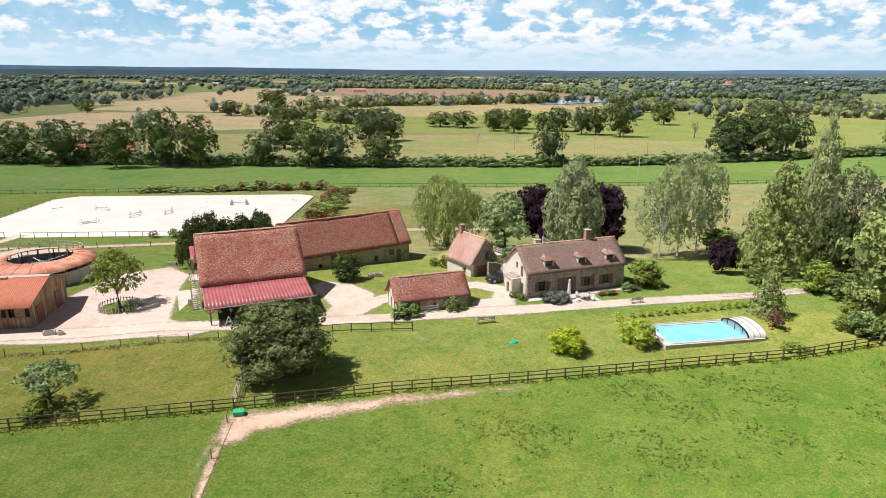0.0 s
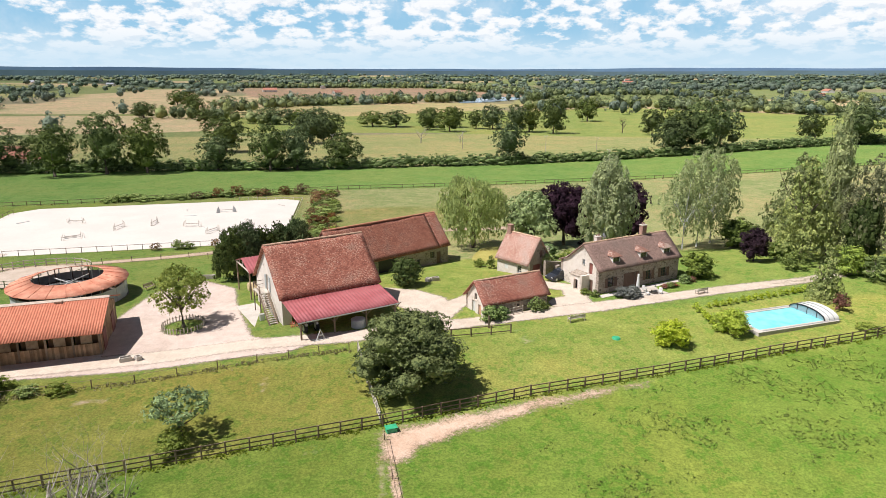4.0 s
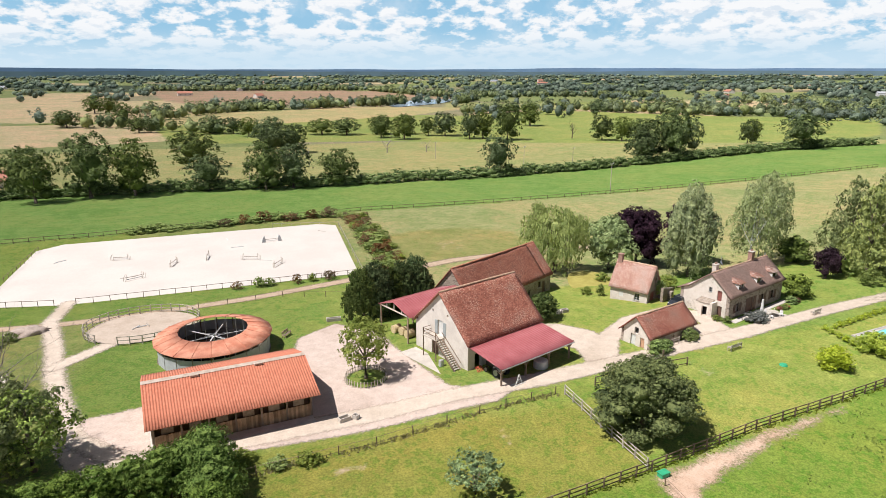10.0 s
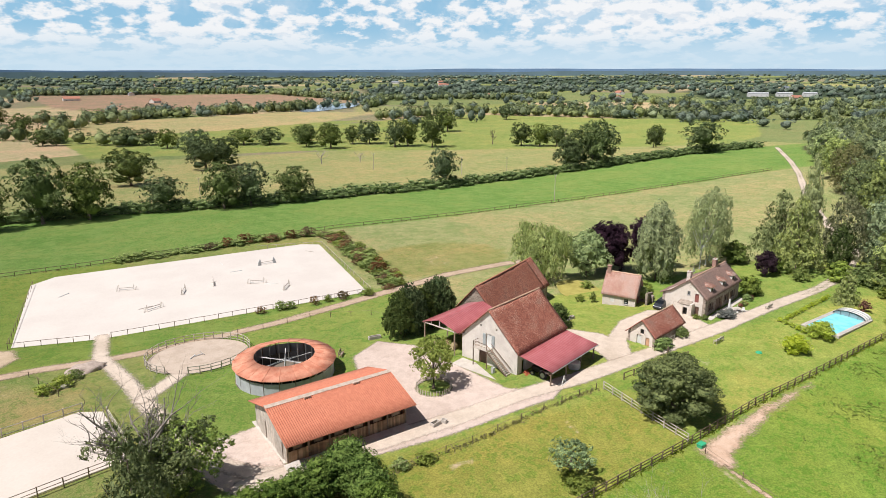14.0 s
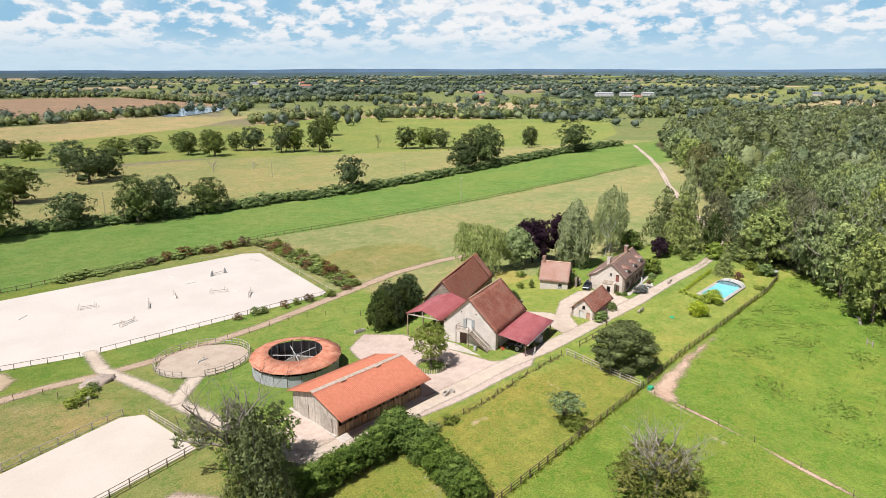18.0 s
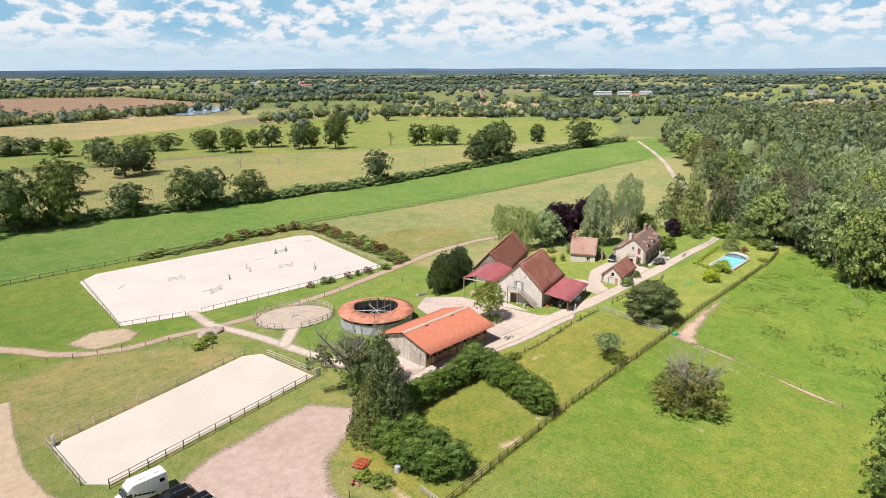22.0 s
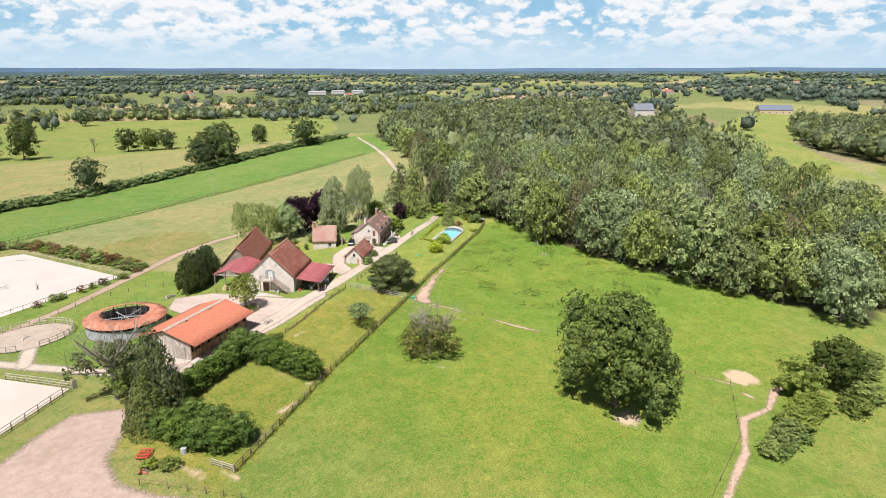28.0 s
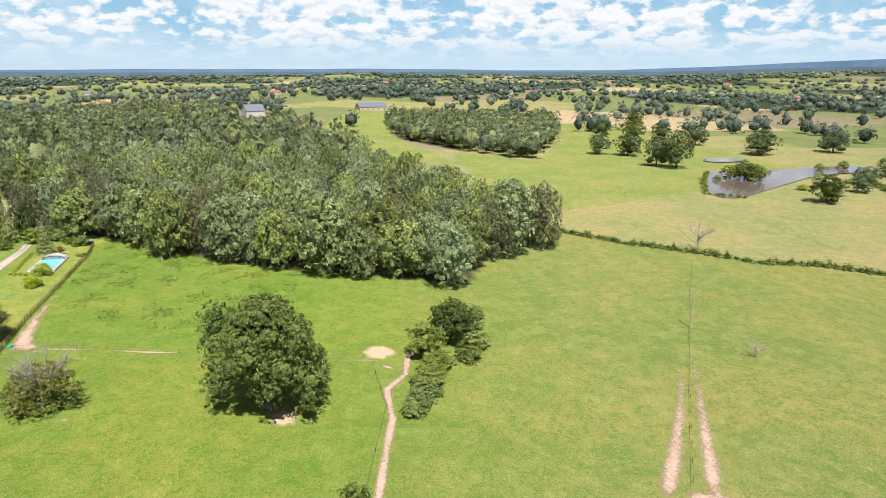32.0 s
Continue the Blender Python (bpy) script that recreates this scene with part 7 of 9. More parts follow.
# ---- water ----
def water_mat(name, tint, rough=0.08, wave=0.25, scale=1.2):
    m, nt, s = shader(name)
    p = place(nt)
    col = blend(nt, ramp(nt, grain(nt, p, 0.08, 3.0), 0.35, 0.65), tint, tuple(c * 1.25 for c in tint))
    nt.links.new(col, s.inputs["Base Color"])
    s.inputs["Roughness"].default_value = rough
    s.inputs["Specular IOR Level"].default_value = 0.6
    relief(nt, s, grain(nt, p, scale, 3.0), wave, 0.02)
    return m


def pond(name, label, pts, lift, material):
    bm = bmesh.new()
    z = sum(gz(*p) for p in pts) / len(pts) + lift
    n = len(pts)
    ring = []
    for i in range(n):
        p0, p1, p2, p3 = [Vector(pts[(i + k - 1) % n]) for k in range(4)]
        for t in (0, 0.25, 0.5, 0.75):
            q = 0.5 * (2 * p1 + (p2 - p0) * t + (2 * p0 - 5 * p1 + 4 * p2 - p3) * t * t + (3 * p1 - p0 - 3 * p2 + p3) * t ** 3)
            ring.append(bm.verts.new((q.x, q.y, z)))
    f = bm.faces.new(ring)
    if f.normal.z < 0:
        f.normal_flip()
    bmesh.ops.triangulate(bm, faces=bm.faces)
    me = bpy.data.meshes.new(name)
    bm.to_mesh(me)
    bm.free()
    me.materials.append(material)
    return tagged(new(name, me), label, "water", kind="structure")


POND = water_mat("brown_pond_water", (0.16, 0.125, 0.105))
pond("pond_water", "brown muddy farm pond", [(188, -183), (152, -166), (139, -172), (155, -194), (177, -222), (200, -255), (214, -300), (232, -295), (226, -262), (217, -225), (216, -200)], 0.45, POND)
pond("small_pond_water", "small brown pond beside the large one", [(258, -216), (252, -226), (262, -246), (272, -238), (270, -222)], 0.6, POND)
pond("lake_water", "pale distant lake", [(146, 952), (151, 1013), (220, 1150), (290, 1165), (262, 1080), (240, 1040), (183, 975)], 0.8, water_mat("lake_water", (0.30, 0.38, 0.46), 0.15))
pond("duckweed_pond", "small pond covered with ochre duckweed", [(2.4, 117.5), (7.5, 116.5), (7.6, 109), (3.2, 103.6), (-0.6, 106.5), (-1.2, 111)], 0.12, plain("duckweed", (0.30, 0.26, 0.06), (0.38, 0.33, 0.09), 0.6, 0.9, 0, 0.3, 8.0))


# ---- swimming pool ----
def swimming_pool():
    r = thing("swimming_pool", "rectangular turquoise swimming pool with pale stone edging", "swimming pool", 31.3, 72.7, 10.0, max(gz(x, y) for x in (25, 31, 38) for y in (69, 73, 77)) + 0.02)
    L, W = 5.6, 2.5
    bm = bmesh.new()
    box(bm, -L - 0.75, -W - 0.75, -0.4, L + 0.75, -W, 0.12)
    box(bm, -L - 0.75, W, -0.4, L + 0.75, W + 0.75, 0.12)
    box(bm, -L - 0.75, -W, -0.4, -L, W, 0.12)
    box(bm, L, -W, -0.4, L + 0.75, W, 0.12)
    part("coping", bm, CONCRETE, r, "pale stone coping")
    m, nt, s = shader("pool_water")
    p = place(nt)
    nt.links.new(blend(nt, ramp(nt, grain(nt, p, 0.7, 3.0), 0.3, 0.7), (0.20, 0.68, 0.76), (0.30, 0.76, 0.82)), s.inputs["Base Color"])
    s.inputs["Roughness"].default_value = 0.08
    relief(nt, s, grain(nt, p, 2.2, 3.0), 0.2, 0.02)
    part("water", slab(-L, -W, -0.35, L, W, 0.05), m, r)
    part("step", slab(-L, -1.0, 0.02, -L + 0.35, 1.0, 0.06), WHITE, r)
    # low arched cover, pushed together at one end
    c = hang("pool_cover", None, r, "low arched white pool cover with a clear dark-framed end")
    clear, nt, s = shader("clear_polycarbonate")
    s.inputs["Base Color"].default_value = (0.55, 0.72, 0.76, 1)
    s.inputs["Roughness"].default_value = 0.1
    s.inputs["Alpha"].default_value = 0.45
    n = 14
    for x0, x1, rr, hh in ((4.4, 5.2, 2.72, 0.92), (5.15, 5.95, 2.78, 0.97), (5.9, 6.7, 2.84, 1.02)):
        arc = [(rr * math.cos(math.pi * i / n), hh * math.sin(math.pi * i / n) + 0.12) for i in range(n + 1)]
        me = quads("arched_panel", [(x, y, z) for y, z in arc for x in (x0, x1)], [(2 * i, 2 * i + 1, 2 * i + 3, 2 * i + 2) for i in range(n)])
        me.materials.append(WHITE)
        hang("arched_panel", me, c)
        bm = bmesh.new()
        for (ya, za), (yb, zb) in zip(arc, arc[1:]):
            beam(bm, (x0, ya * 1.01, za + 0.02), (x0, yb * 1.01, zb + 0.02), 0.09 if x0 < 5 else 0.035)
        part("rib", bm, DARK if x0 < 5 else STEEL, c)
    for x, mat, nm in ((4.42, clear, "clear_end"), (6.68, WHITE, "end_panel")):
        bm = bmesh.new()
        hh, rr = (0.92, 2.72) if x < 5 else (1.02, 2.84)
        bm.faces.new([bm.verts.new((x, rr * math.cos(math.pi * i / n), hh * math.sin(math.pi * i / n) + 0.12)) for i in range(n + 1)])
        part(nm, bm, mat, c)
    for y in (-1.5, 0, 1.5):
        part("mullion", slab(4.36, y - 0.03, 0.1, 4.42, y + 0.03, 0.9 * math.sqrt(1 - (y / 2.72) ** 2) + 0.1), DARK, c)
    for y in (-2.95, 2.95):
        part("guide_rail", slab(-5.5, y - 0.05, 0.1, 6.9, y + 0.05, 0.17), STEEL, c)
    return r


swimming_pool()


# ---- vehicles ----
def wheel(parent, x, y, r=0.33, w=0.22):
    t = hang("wheel", None, parent)
    part("tyre", beam(bmesh.new(), (x, y - w / 2, r), (x, y + w / 2, r), r, sides=18), RUBBER, t)
    part("rim", beam(bmesh.new(), (x, y - w / 2 - 0.012, r), (x, y + w / 2 + 0.012, r), r * 0.6, sides=12), STEEL, t)


def body_loft(sections):
    """A closed body from cross-sections (x, half width low, half width high, z low, z high)."""
    co, fs = [], []
    for x, wl, wh, zl, zh in sections:
        zm = zl + (zh - zl) * 0.45
        wm = max(wl, wh)
        co += [(x, -wl, zl), (x, wl, zl), (x, wm, zm), (x, wh, zh), (x, -wh, zh), (x, -wm, zm)]
    n = len(sections)
    bm = bmesh.new()
    vs = [bm.verts.new(v) for v in co]
    for i in range(n - 1):
        for k in range(6):
            a, b = i * 6 + k, i * 6 + (k + 1) % 6
            bm.faces.new((vs[a], vs[b], vs[b + 6], vs[a + 6]))
    bm.faces.new(vs[:6][::-1])
    bm.faces.new(vs[-6:])
    bmesh.ops.recalc_face_normals(bm, faces=bm.faces)
    return bm


def car(label, x, y, turn, paint, length=4.3, roof=None, estate=True):
    r = thing("car", label, "car", x, y, turn, gz(x, y) + 0.06)
    k = length / 4.3
    body = body_loft([(2.15 * k, 0.62, 0.55, 0.38, 0.62), (2.05 * k, 0.82, 0.72, 0.25, 0.74), (1.6 * k, 0.88, 0.80, 0.2, 0.90), (0.85 * k, 0.89, 0.84, 0.2, 1.0), (-0.9 * k, 0.89, 0.84, 0.2, 1.02), (-1.8 * k, 0.88, 0.80, 0.22, 1.02), (-2.1 * k, 0.80, 0.72, 0.3, 0.95), (-2.16 * k, 0.70, 0.62, 0.4, 0.85)])
    part("body", body, paint, r)
    glass = body_loft([(1.0 * k, 0.80, 0.72, 0.96, 1.0), (0.35 * k, 0.82, 0.62, 0.98, 1.46), (-0.6 * k, 0.82, 0.63, 0.98, 1.51), (-1.6 * k, 0.80, 0.60, 0.98, 1.44), (-2.0 * k, 0.74, 0.60, 0.98, 1.02)])
    part("cabin_glass", glass, SMOKED, r)
    part("roof_panel", body_loft([(0.36 * k, 0.60, 0.52, 1.45, 1.475), (-0.6 * k, 0.62, 0.54, 1.5, 1.535), (-1.6 * k, 0.60, 0.5, 1.43, 1.47)]), roof or paint, r)
    for s in (-1, 1):
        part("roof_rail", beam(bmesh.new(), (0.2 * k, s * 0.56, 1.54), (-1.5 * k, s * 0.56, 1.54), 0.022), STEEL, r)
        part("pillar", beam(bmesh.new(), (-0.35 * k, s * 0.84, 0.98), (-0.4 * k, s * 0.645, 1.48), 0.04), paint, r)
        part("headlight", slab(1.93 * k, s * 0.62 - 0.16, 0.62, 2.1 * k, s * 0.62 + 0.16, 0.74, bevel=0.03), STEEL, r)
        part("tail_light", slab(-2.15 * k, s * 0.68 - 0.1, 0.72, -2.05 * k, s * 0.68 + 0.1, 0.9, bevel=0.02), OXBLOOD, r)
        part("mirror", slab(0.72 * k, s * 0.95 - 0.07, 0.98, 0.84 * k, s * 0.95 + 0.07, 1.1, bevel=0.02), paint, r)
        for xx in (1.32 * k, -1.3 * k):
            wheel(r, xx, s * 0.80)
    part("grille", slab(2.1 * k, -0.4, 0.45, 2.17 * k, 0.4, 0.58), DARK, r)
    return r


def motorhome():
    r = thing("horse_lorry", "white converted van with dark side stripes and raised box", "van", -114.6, 65.2, 188, gz(-114.6, 65.2) + 0.05)
    part("cab", body_loft([(2.95, 0.8, 0.7, 0.45, 0.75), (2.8, 0.98, 0.88, 0.35, 1.1), (2.1, 1.0, 0.9, 0.3, 1.35), (1.5, 1.0, 0.82, 0.3, 2.1), (0.9, 1.0, 0.85, 0.3, 2.2)]), WHITECAR, r)
    part("windscreen", body_loft([(2.13, 0.86, 0.84, 1.34, 1.38), (1.53, 0.8, 0.74, 1.98, 2.06)]), SMOKED, r)
    part("box_body", body_loft([(1.7, 0.9, 0.8, 2.1, 2.3), (1.0, 1.03, 0.98, 0.42, 2.75), (-2.9, 1.03, 0.98, 0.42, 2.8), (-2.98, 0.98, 0.92, 0.5, 2.74)]), WHITECAR, r)
    for s in (-1, 1):
        part("side_window", slab(1.25, s * 1.0 - 0.02, 1.3, 2.0, s * 1.0 + 0.02, 1.85), SMOKED, r)
        part("box_window", slab(-2.6, s * 1.03 - 0.015, 1.8, -2.0, s * 1.03 + 0.015, 2.25), SMOKED, r)
        for i in range(5):
            bm = bmesh.new()
            prism(bm, [(-1.6 + i * 0.5, 0.75 + 0.13 * i), (-0.9 + i * 0.5, 0.8 + 0.13 * i), (-1.0 + i * 0.5, 1.05 + 0.16 * i)], s * 1.035 - 0.01, s * 1.035 + 0.01)
            part("stripe", bm, DARK, r, "dark blue flash")
        for xx in (1.9, -1.9):
            wheel(r, xx, s * 0.85, 0.36, 0.24)
        part("headlight", slab(2.7, s * 0.72 - 0.15, 0.8, 2.93, s * 0.72 + 0.15, 1.0, bevel=0.03), STEEL, r)
    part("roof_hatch", slab(-0.6, -0.35, 2.78, 0.2, 0.35, 2.88, bevel=0.03), WHITE, r)
    part("roof_hatch", slab(-2.3, -0.3, 2.8, -1.7, 0.3, 2.9, bevel=0.03), WHITE, r)
    return r


motorhome()
car("black estate car parked on the gravel", -111.6, 62.4, 186, BLACKCAR, 4.6)
car("white hatchback with a black roof parked on the gravel", -109.9, 59.6, 188, WHITECAR, 4.2, BLACKCAR)
car("grey estate car parked behind the stone hut", 8.6, 92.4, 205, GREYCAR, 4.3)


# ---- yard and garden things ----
def bench(label, x, y, turn, length=1.8, material=None):
    r = thing("garden_bench", label, "bench", x, y, turn)
    m = material or GREYWOOD
    for k in range(4):
        part("seat_slat", slab(-length / 2, -0.28 + k * 0.14, 0.43, length / 2, -0.17 + k * 0.14, 0.46), m, r)
    for k in range(3):
        part("back_slat", slab(-length / 2, 0.30, 0.55 + k * 0.14, length / 2, 0.33, 0.65 + k * 0.14), m, r)
    for s in (-1, 1):
        for yy in (-0.24, 0.29):
            part("leg", slab(s * (length / 2 - 0.08) - 0.035, yy - 0.035, -0.1, s * (length / 2 - 0.08) + 0.035, yy + 0.035, 0.62 if yy < 0 else 0.98), m, r)
        part("armrest", slab(s * (length / 2 - 0.08) - 0.04, -0.3, 0.62, s * (length / 2 - 0.08) + 0.04, 0.3, 0.66), m, r)
    return r


bench("grey weathered wooden bench on the lawn", 5.4, 75.6, 195, 2.3)
bench("grey wooden bench beside the drive", 26.4, 83.0, 195, 1.8)
bench("weathered wooden bench near the horse walker", -52.4, 99.6, 60, 1.8, WOOD)


def garden_table():
    r = thing("garden_table", "pale round garden table on the terrace", "table", 19.6, 84.3, 20)
    part("tabletop", beam(bmesh.new(), (0, 0, 0.70), (0, 0, 0.75), 0.75, sides=24), GREYWOOD, r)
    part("pedestal", beam(bmesh.new(), (0, 0, -0.05), (0, 0, 0.7), 0.09, sides=8), GREYWOOD, r)
    part("foot", slab(-0.4, -0.05, -0.05, 0.4, 0.05, 0.05), GREYWOOD, r)
    part("foot", slab(-0.05, -0.4, -0.05, 0.05, 0.4, 0.05), GREYWOOD, r)


garden_table()


def chair():
    r = thing("garden_chair", "white plastic garden chair", "chair", 18.6, 83.5, 45, group="chairs round the garden table")
    part("seat", slab(-0.24, -0.24, 0.42, 0.24, 0.24, 0.46, bevel=0.015), WHITE, r)
    part("backrest", slab(-0.24, 0.2, 0.46, 0.24, 0.25, 0.92, bevel=0.015), WHITE, r)
    for x in (-0.2, 0.2):
        for y in (-0.2, 0.2):
            part("leg", slab(x - 0.025, y - 0.025, -0.05, x + 0.025, y + 0.025, 0.42), WHITE, r)
    return r


ch = chair()
for x, y, a in ((20.6, 83.7, -40), (20.3, 85.2, -140), (18.9, 85.2, 130)):
    copy_thing(ch, pose(x, y, gz(x, y), 0, 0, a))
par = thing("parasol", "closed pale grey parasol on a stand", "parasol", 17.5, 84.4)
part("base_plate", beam(bmesh.new(), (0, 0, -0.05), (0, 0, 0.1), 0.35, sides=16), CONCRETE, par)
part("pole", beam(bmesh.new(), (0, 0, 0.1), (0, 0, 2.9), 0.035, sides=8), STEEL, par)
part("canopy", beam(bmesh.new(), (0, 0, 0.75), (0, 0, 2.85), 0.28, 0.14, 10), WHITE, par)
ter = thing("terrace", "small pale paved terrace before the house", "terrace", 19.3, 84.4, 20, kind="structure")
part("paving", slab(-2.3, -1.6, -0.3, 2.3, 1.6, 0.06, bevel=0.02), CONCRETE, ter)
ter = thing("house_path", "narrow paved strip along the house front", "path", 19.2, 86.6, 20.6, kind="structure")
part("paving", slab(-8.0, -0.6, -0.3, 8.0, 0.4, 0.05, bevel=0.02), CONCRETE, ter)

kind_of_tree("lavender", "lavender_bush", "grey-green mound of lavender", "shrub", None, crown_mesh("lavender_foliage", LEAF_GREY, 90, lobes_round(91, 12, 0.8, 0.0, 1.0, 0.2), 1400, 0.035))
kind_of_tree("flowers", "flower_clump", "low clump of red and green garden flowers", "flowers", None, crown_mesh("flower_foliage", LEAF_RED, 92, lobes_round(93, 7, 0.8, 0.0, 1.0, 0.2), 300, 0.06))
for i, (x, y, h, w) in enumerate(((14.9, 83.2, 1.5, 2.6), (16.4, 83.2, 1.6, 2.6), (15.6, 82.6, 1.3, 2.2))):
    plant("lavender", x, y, h, w, i * 60, group="lavender by the drive")
for i, (k, x, y, h, w) in enumerate((("flowers", 22.4, 86.0, 0.7, 1.2), ("flowers", 24.2, 86.6, 0.6, 1.4), ("scrub", 23.4, 86.2, 0.9, 1.5), ("laurel", 26.6, 88.0, 1.3, 1.8), ("flowers", 27.8, 88.4, 0.8, 1.6), ("scrub", 11.0, 84.0, 1.0, 1.4), ("scrub", 10.0, 85.0, 0.9, 1.6), ("laurel", -5.2, 77.6, 2.0, 2.6), ("laurel", -3.6, 78.0, 1.7, 2.0), ("scrub", 1.3, 79.9, 1.9, 2.2), ("scrub", 2.6, 80.2, 1.2, 1.6),
                                     ("green", 8.2, 97.3, 3.2, 2.8), ("scrub", 0.3, 102.4, 2.2, 1.6), ("scrub", -1.3, 104.5, 1.4, 2.2), ("scrub", 6.0, 112, 1.6, 3.0), ("scrub", 9.5, 107.5, 2.2, 3.6), ("scrub", 14, 103, 2.4, 4.0), ("laurel", 12, 109, 2.6, 4), ("scrub", 49, 73.8, 1.8, 2.4), ("scrub", 52, 77, 2.2, 3.5), ("scrub", 40.5, 68.6, 0.7, 3.2), ("laurel", 54, 88, 4.5, 5), ("laurel", 50, 99, 4, 4.5), ("scrub", 47, 92, 3, 4),
                                     ("scrub", -58.5, 68, 1.2, 3.2), ("scrub", -52, 66.3, 1.1, 2.6), ("scrub", -55, 66.4, 1.0, 2.4), ("scrub", -38.2, 54.6, 1.8, 3.4), ("scrub", -93, 108, 1.6, 3.4), ("scrub", -91.5, 110.5, 1.4, 2.8), ("scrub", -95, 106, 1.5, 3.0), ("scrub", -105.2, 50.9, 0.9, 3), ("scrub", -103.2, 51.7, 1.0, 2.8), ("scrub", -101.6, 52.3, 0.8, 2.2), ("scrub", -89.8, 50.8, 1.5, 3.0), ("scrub", -91, 53, 1.2, 2.6))):
    plant(k, x, y, h, w, i * 77)
# young hedge beside the pool
for i in range(16):
    t = i / 15
    plant("sprig", 24.5 + 17 * t, 77.6 + 4.2 * t, 0.8 + 0.2 * (i % 2), 0.9, i * 40, "young clipped garden hedge plant", group="young hedge by the pool")
for i in range(5):
    plant("sprig", 22.6 - 0.2 * i, 77.4 - 1.3 * i, 0.9, 1.1, i * 40, "young clipped garden hedge plant", group="young hedge by the pool")

# ring of palings round the walnut
ring = thing("paling_ring", "ring of grey wooden palings round a tree bed", "fence", -43.6, 82.4)
pal = bpy.data.meshes.new("paling")
bm = slab(-0.06, -0.03, -0.3, 0.06, 0.03, 0.75, bevel=0.012)
bm.to_mesh(pal)
bm.free()
pal.materials.append(GREYWOOD)
for i in range(38):
    a = 2 * math.pi * i / 38
    hang("paling", pal, ring, at=pose(2.55 * math.cos(a), 2.55 * math.sin(a), 0.05 * math.sin(i * 1.7), 3 * math.sin(i * 2.2), 2 * math.cos(i * 1.9), math.degrees(a) + 90))
for zz in (0.55,):
    bm = bmesh.new()
    for i in range(38):
        a, b = 2 * math.pi * i / 38, 2 * math.pi * (i + 1) / 38
        beam(bm, (2.5 * math.cos(a), 2.5 * math.sin(a), zz), (2.5 * math.cos(b), 2.5 * math.sin(b), zz), 0.03)
    part("wire_band", bm, FENCEWOOD, ring)

# under and beside the lean-to
def local(x, y, z=0.0, turn=0.0):
    return pose(-27.2, 87.35, 0.45, 0, 0, 23.4) @ pose(x, y, z, 0, 0, turn)


def at_barn(name, label, category, x, y, turn=0.0):
    m = local(x, y, 0, turn)
    ob = thing(name, label, category, m.translation.x, m.translation.y, 23.4 + turn)
    return ob


o = at_barn("water_tank", "white plastic water tank under the lean-to", "tank", 1.4, -10.4)
part("tank", beam(bmesh.new(), (0, 0, -0.05), (0, 0, 0.95), 0.95, 0.88, 18), GREYPANEL, o)
part("lid", beam(bmesh.new(), (0, 0, 0.95), (0, 0, 1.08), 0.95, 0.7, 18), WHITE, o)
o = at_barn("tractor", "old dark tractor parked under the lean-to", "tractor", -4.3, -8.4, 90)
part("bonnet", slab(0.2, -0.35, 0.7, 1.8, 0.35, 1.35, bevel=0.06), DARK, o)
part("seat", slab(-0.9, -0.25, 1.0, -0.45, 0.25, 1.45, bevel=0.05), DARK, o)
part("mudguard", slab(-1.1, -0.85, 0.95, 0.0, -0.5, 1.3, bevel=0.05), GREYPANEL, o)
part("mudguard", slab(-1.1, 0.5, 0.95, 0.0, 0.85, 1.3, bevel=0.05), GREYPANEL, o)
for s in (-1, 1):
    wheel(o, -0.55, s * 0.75, 0.65, 0.35)
    wheel(o, 1.4, s * 0.6, 0.38, 0.22)
o = at_barn("trailed_implement", "white steel farm implement with an a-frame", "farm implement", -4.2, -12.2, 0)
for a, b in (((-1.0, 0, 0.1), (1.0, 0, 0.1)), ((-1.0, 0.5, 0.1), (1.0, 0.5, 0.1)), ((-0.5, 0.2, 0.1), (0, 0.2, 1.3)), ((0.5, 0.2, 0.1), (0, 0.2, 1.3)), ((-0.3, 0.2, 0.6), (0.3, 0.2, 0.6))):
    part("bar", beam(bmesh.new(), a, b, 0.06), WHITE, o)
o = at_barn("red_tools", "heap of red garden tools against the barn wall", "tools", -5.3, -6.6)
for i in range(5):
    part("tool", beam(bmesh.new(), (i * 0.25 - 0.6, 0, 0.05), (i * 0.22 - 0.5, 0.6, 0.5 + 0.1 * (i % 2)), 0.05), REDPAINT, o)
o = at_barn("garden_set", "white folded garden chairs beside the stair", "chairs", -8.2, -1.5)
for i in range(3):
    part("folded_chair", slab(-0.3, -0.5 - i * 0.15, 0.0, 0.3, -0.42 - i * 0.15, 0.85), WHITE, o)
for i, (x, y) in enumerate(((-5.6, 8.2), (-5.4, 9.8), (-5.7, 11.3))):
    o = at_barn("hay_bale", "round straw bale under the shelter", "hay bale", x, y, 0)
    part("bale", beam(bmesh.new(), (-0.6, 0, 0.55), (0.6, 0, 0.55), 0.62, sides=18), plain("straw", (0.5, 0.38, 0.2), (0.62, 0.5, 0.3), 4, 0.95, 0, 0.5, 18) if i == 0 else bpy.data.materials["straw"], o)

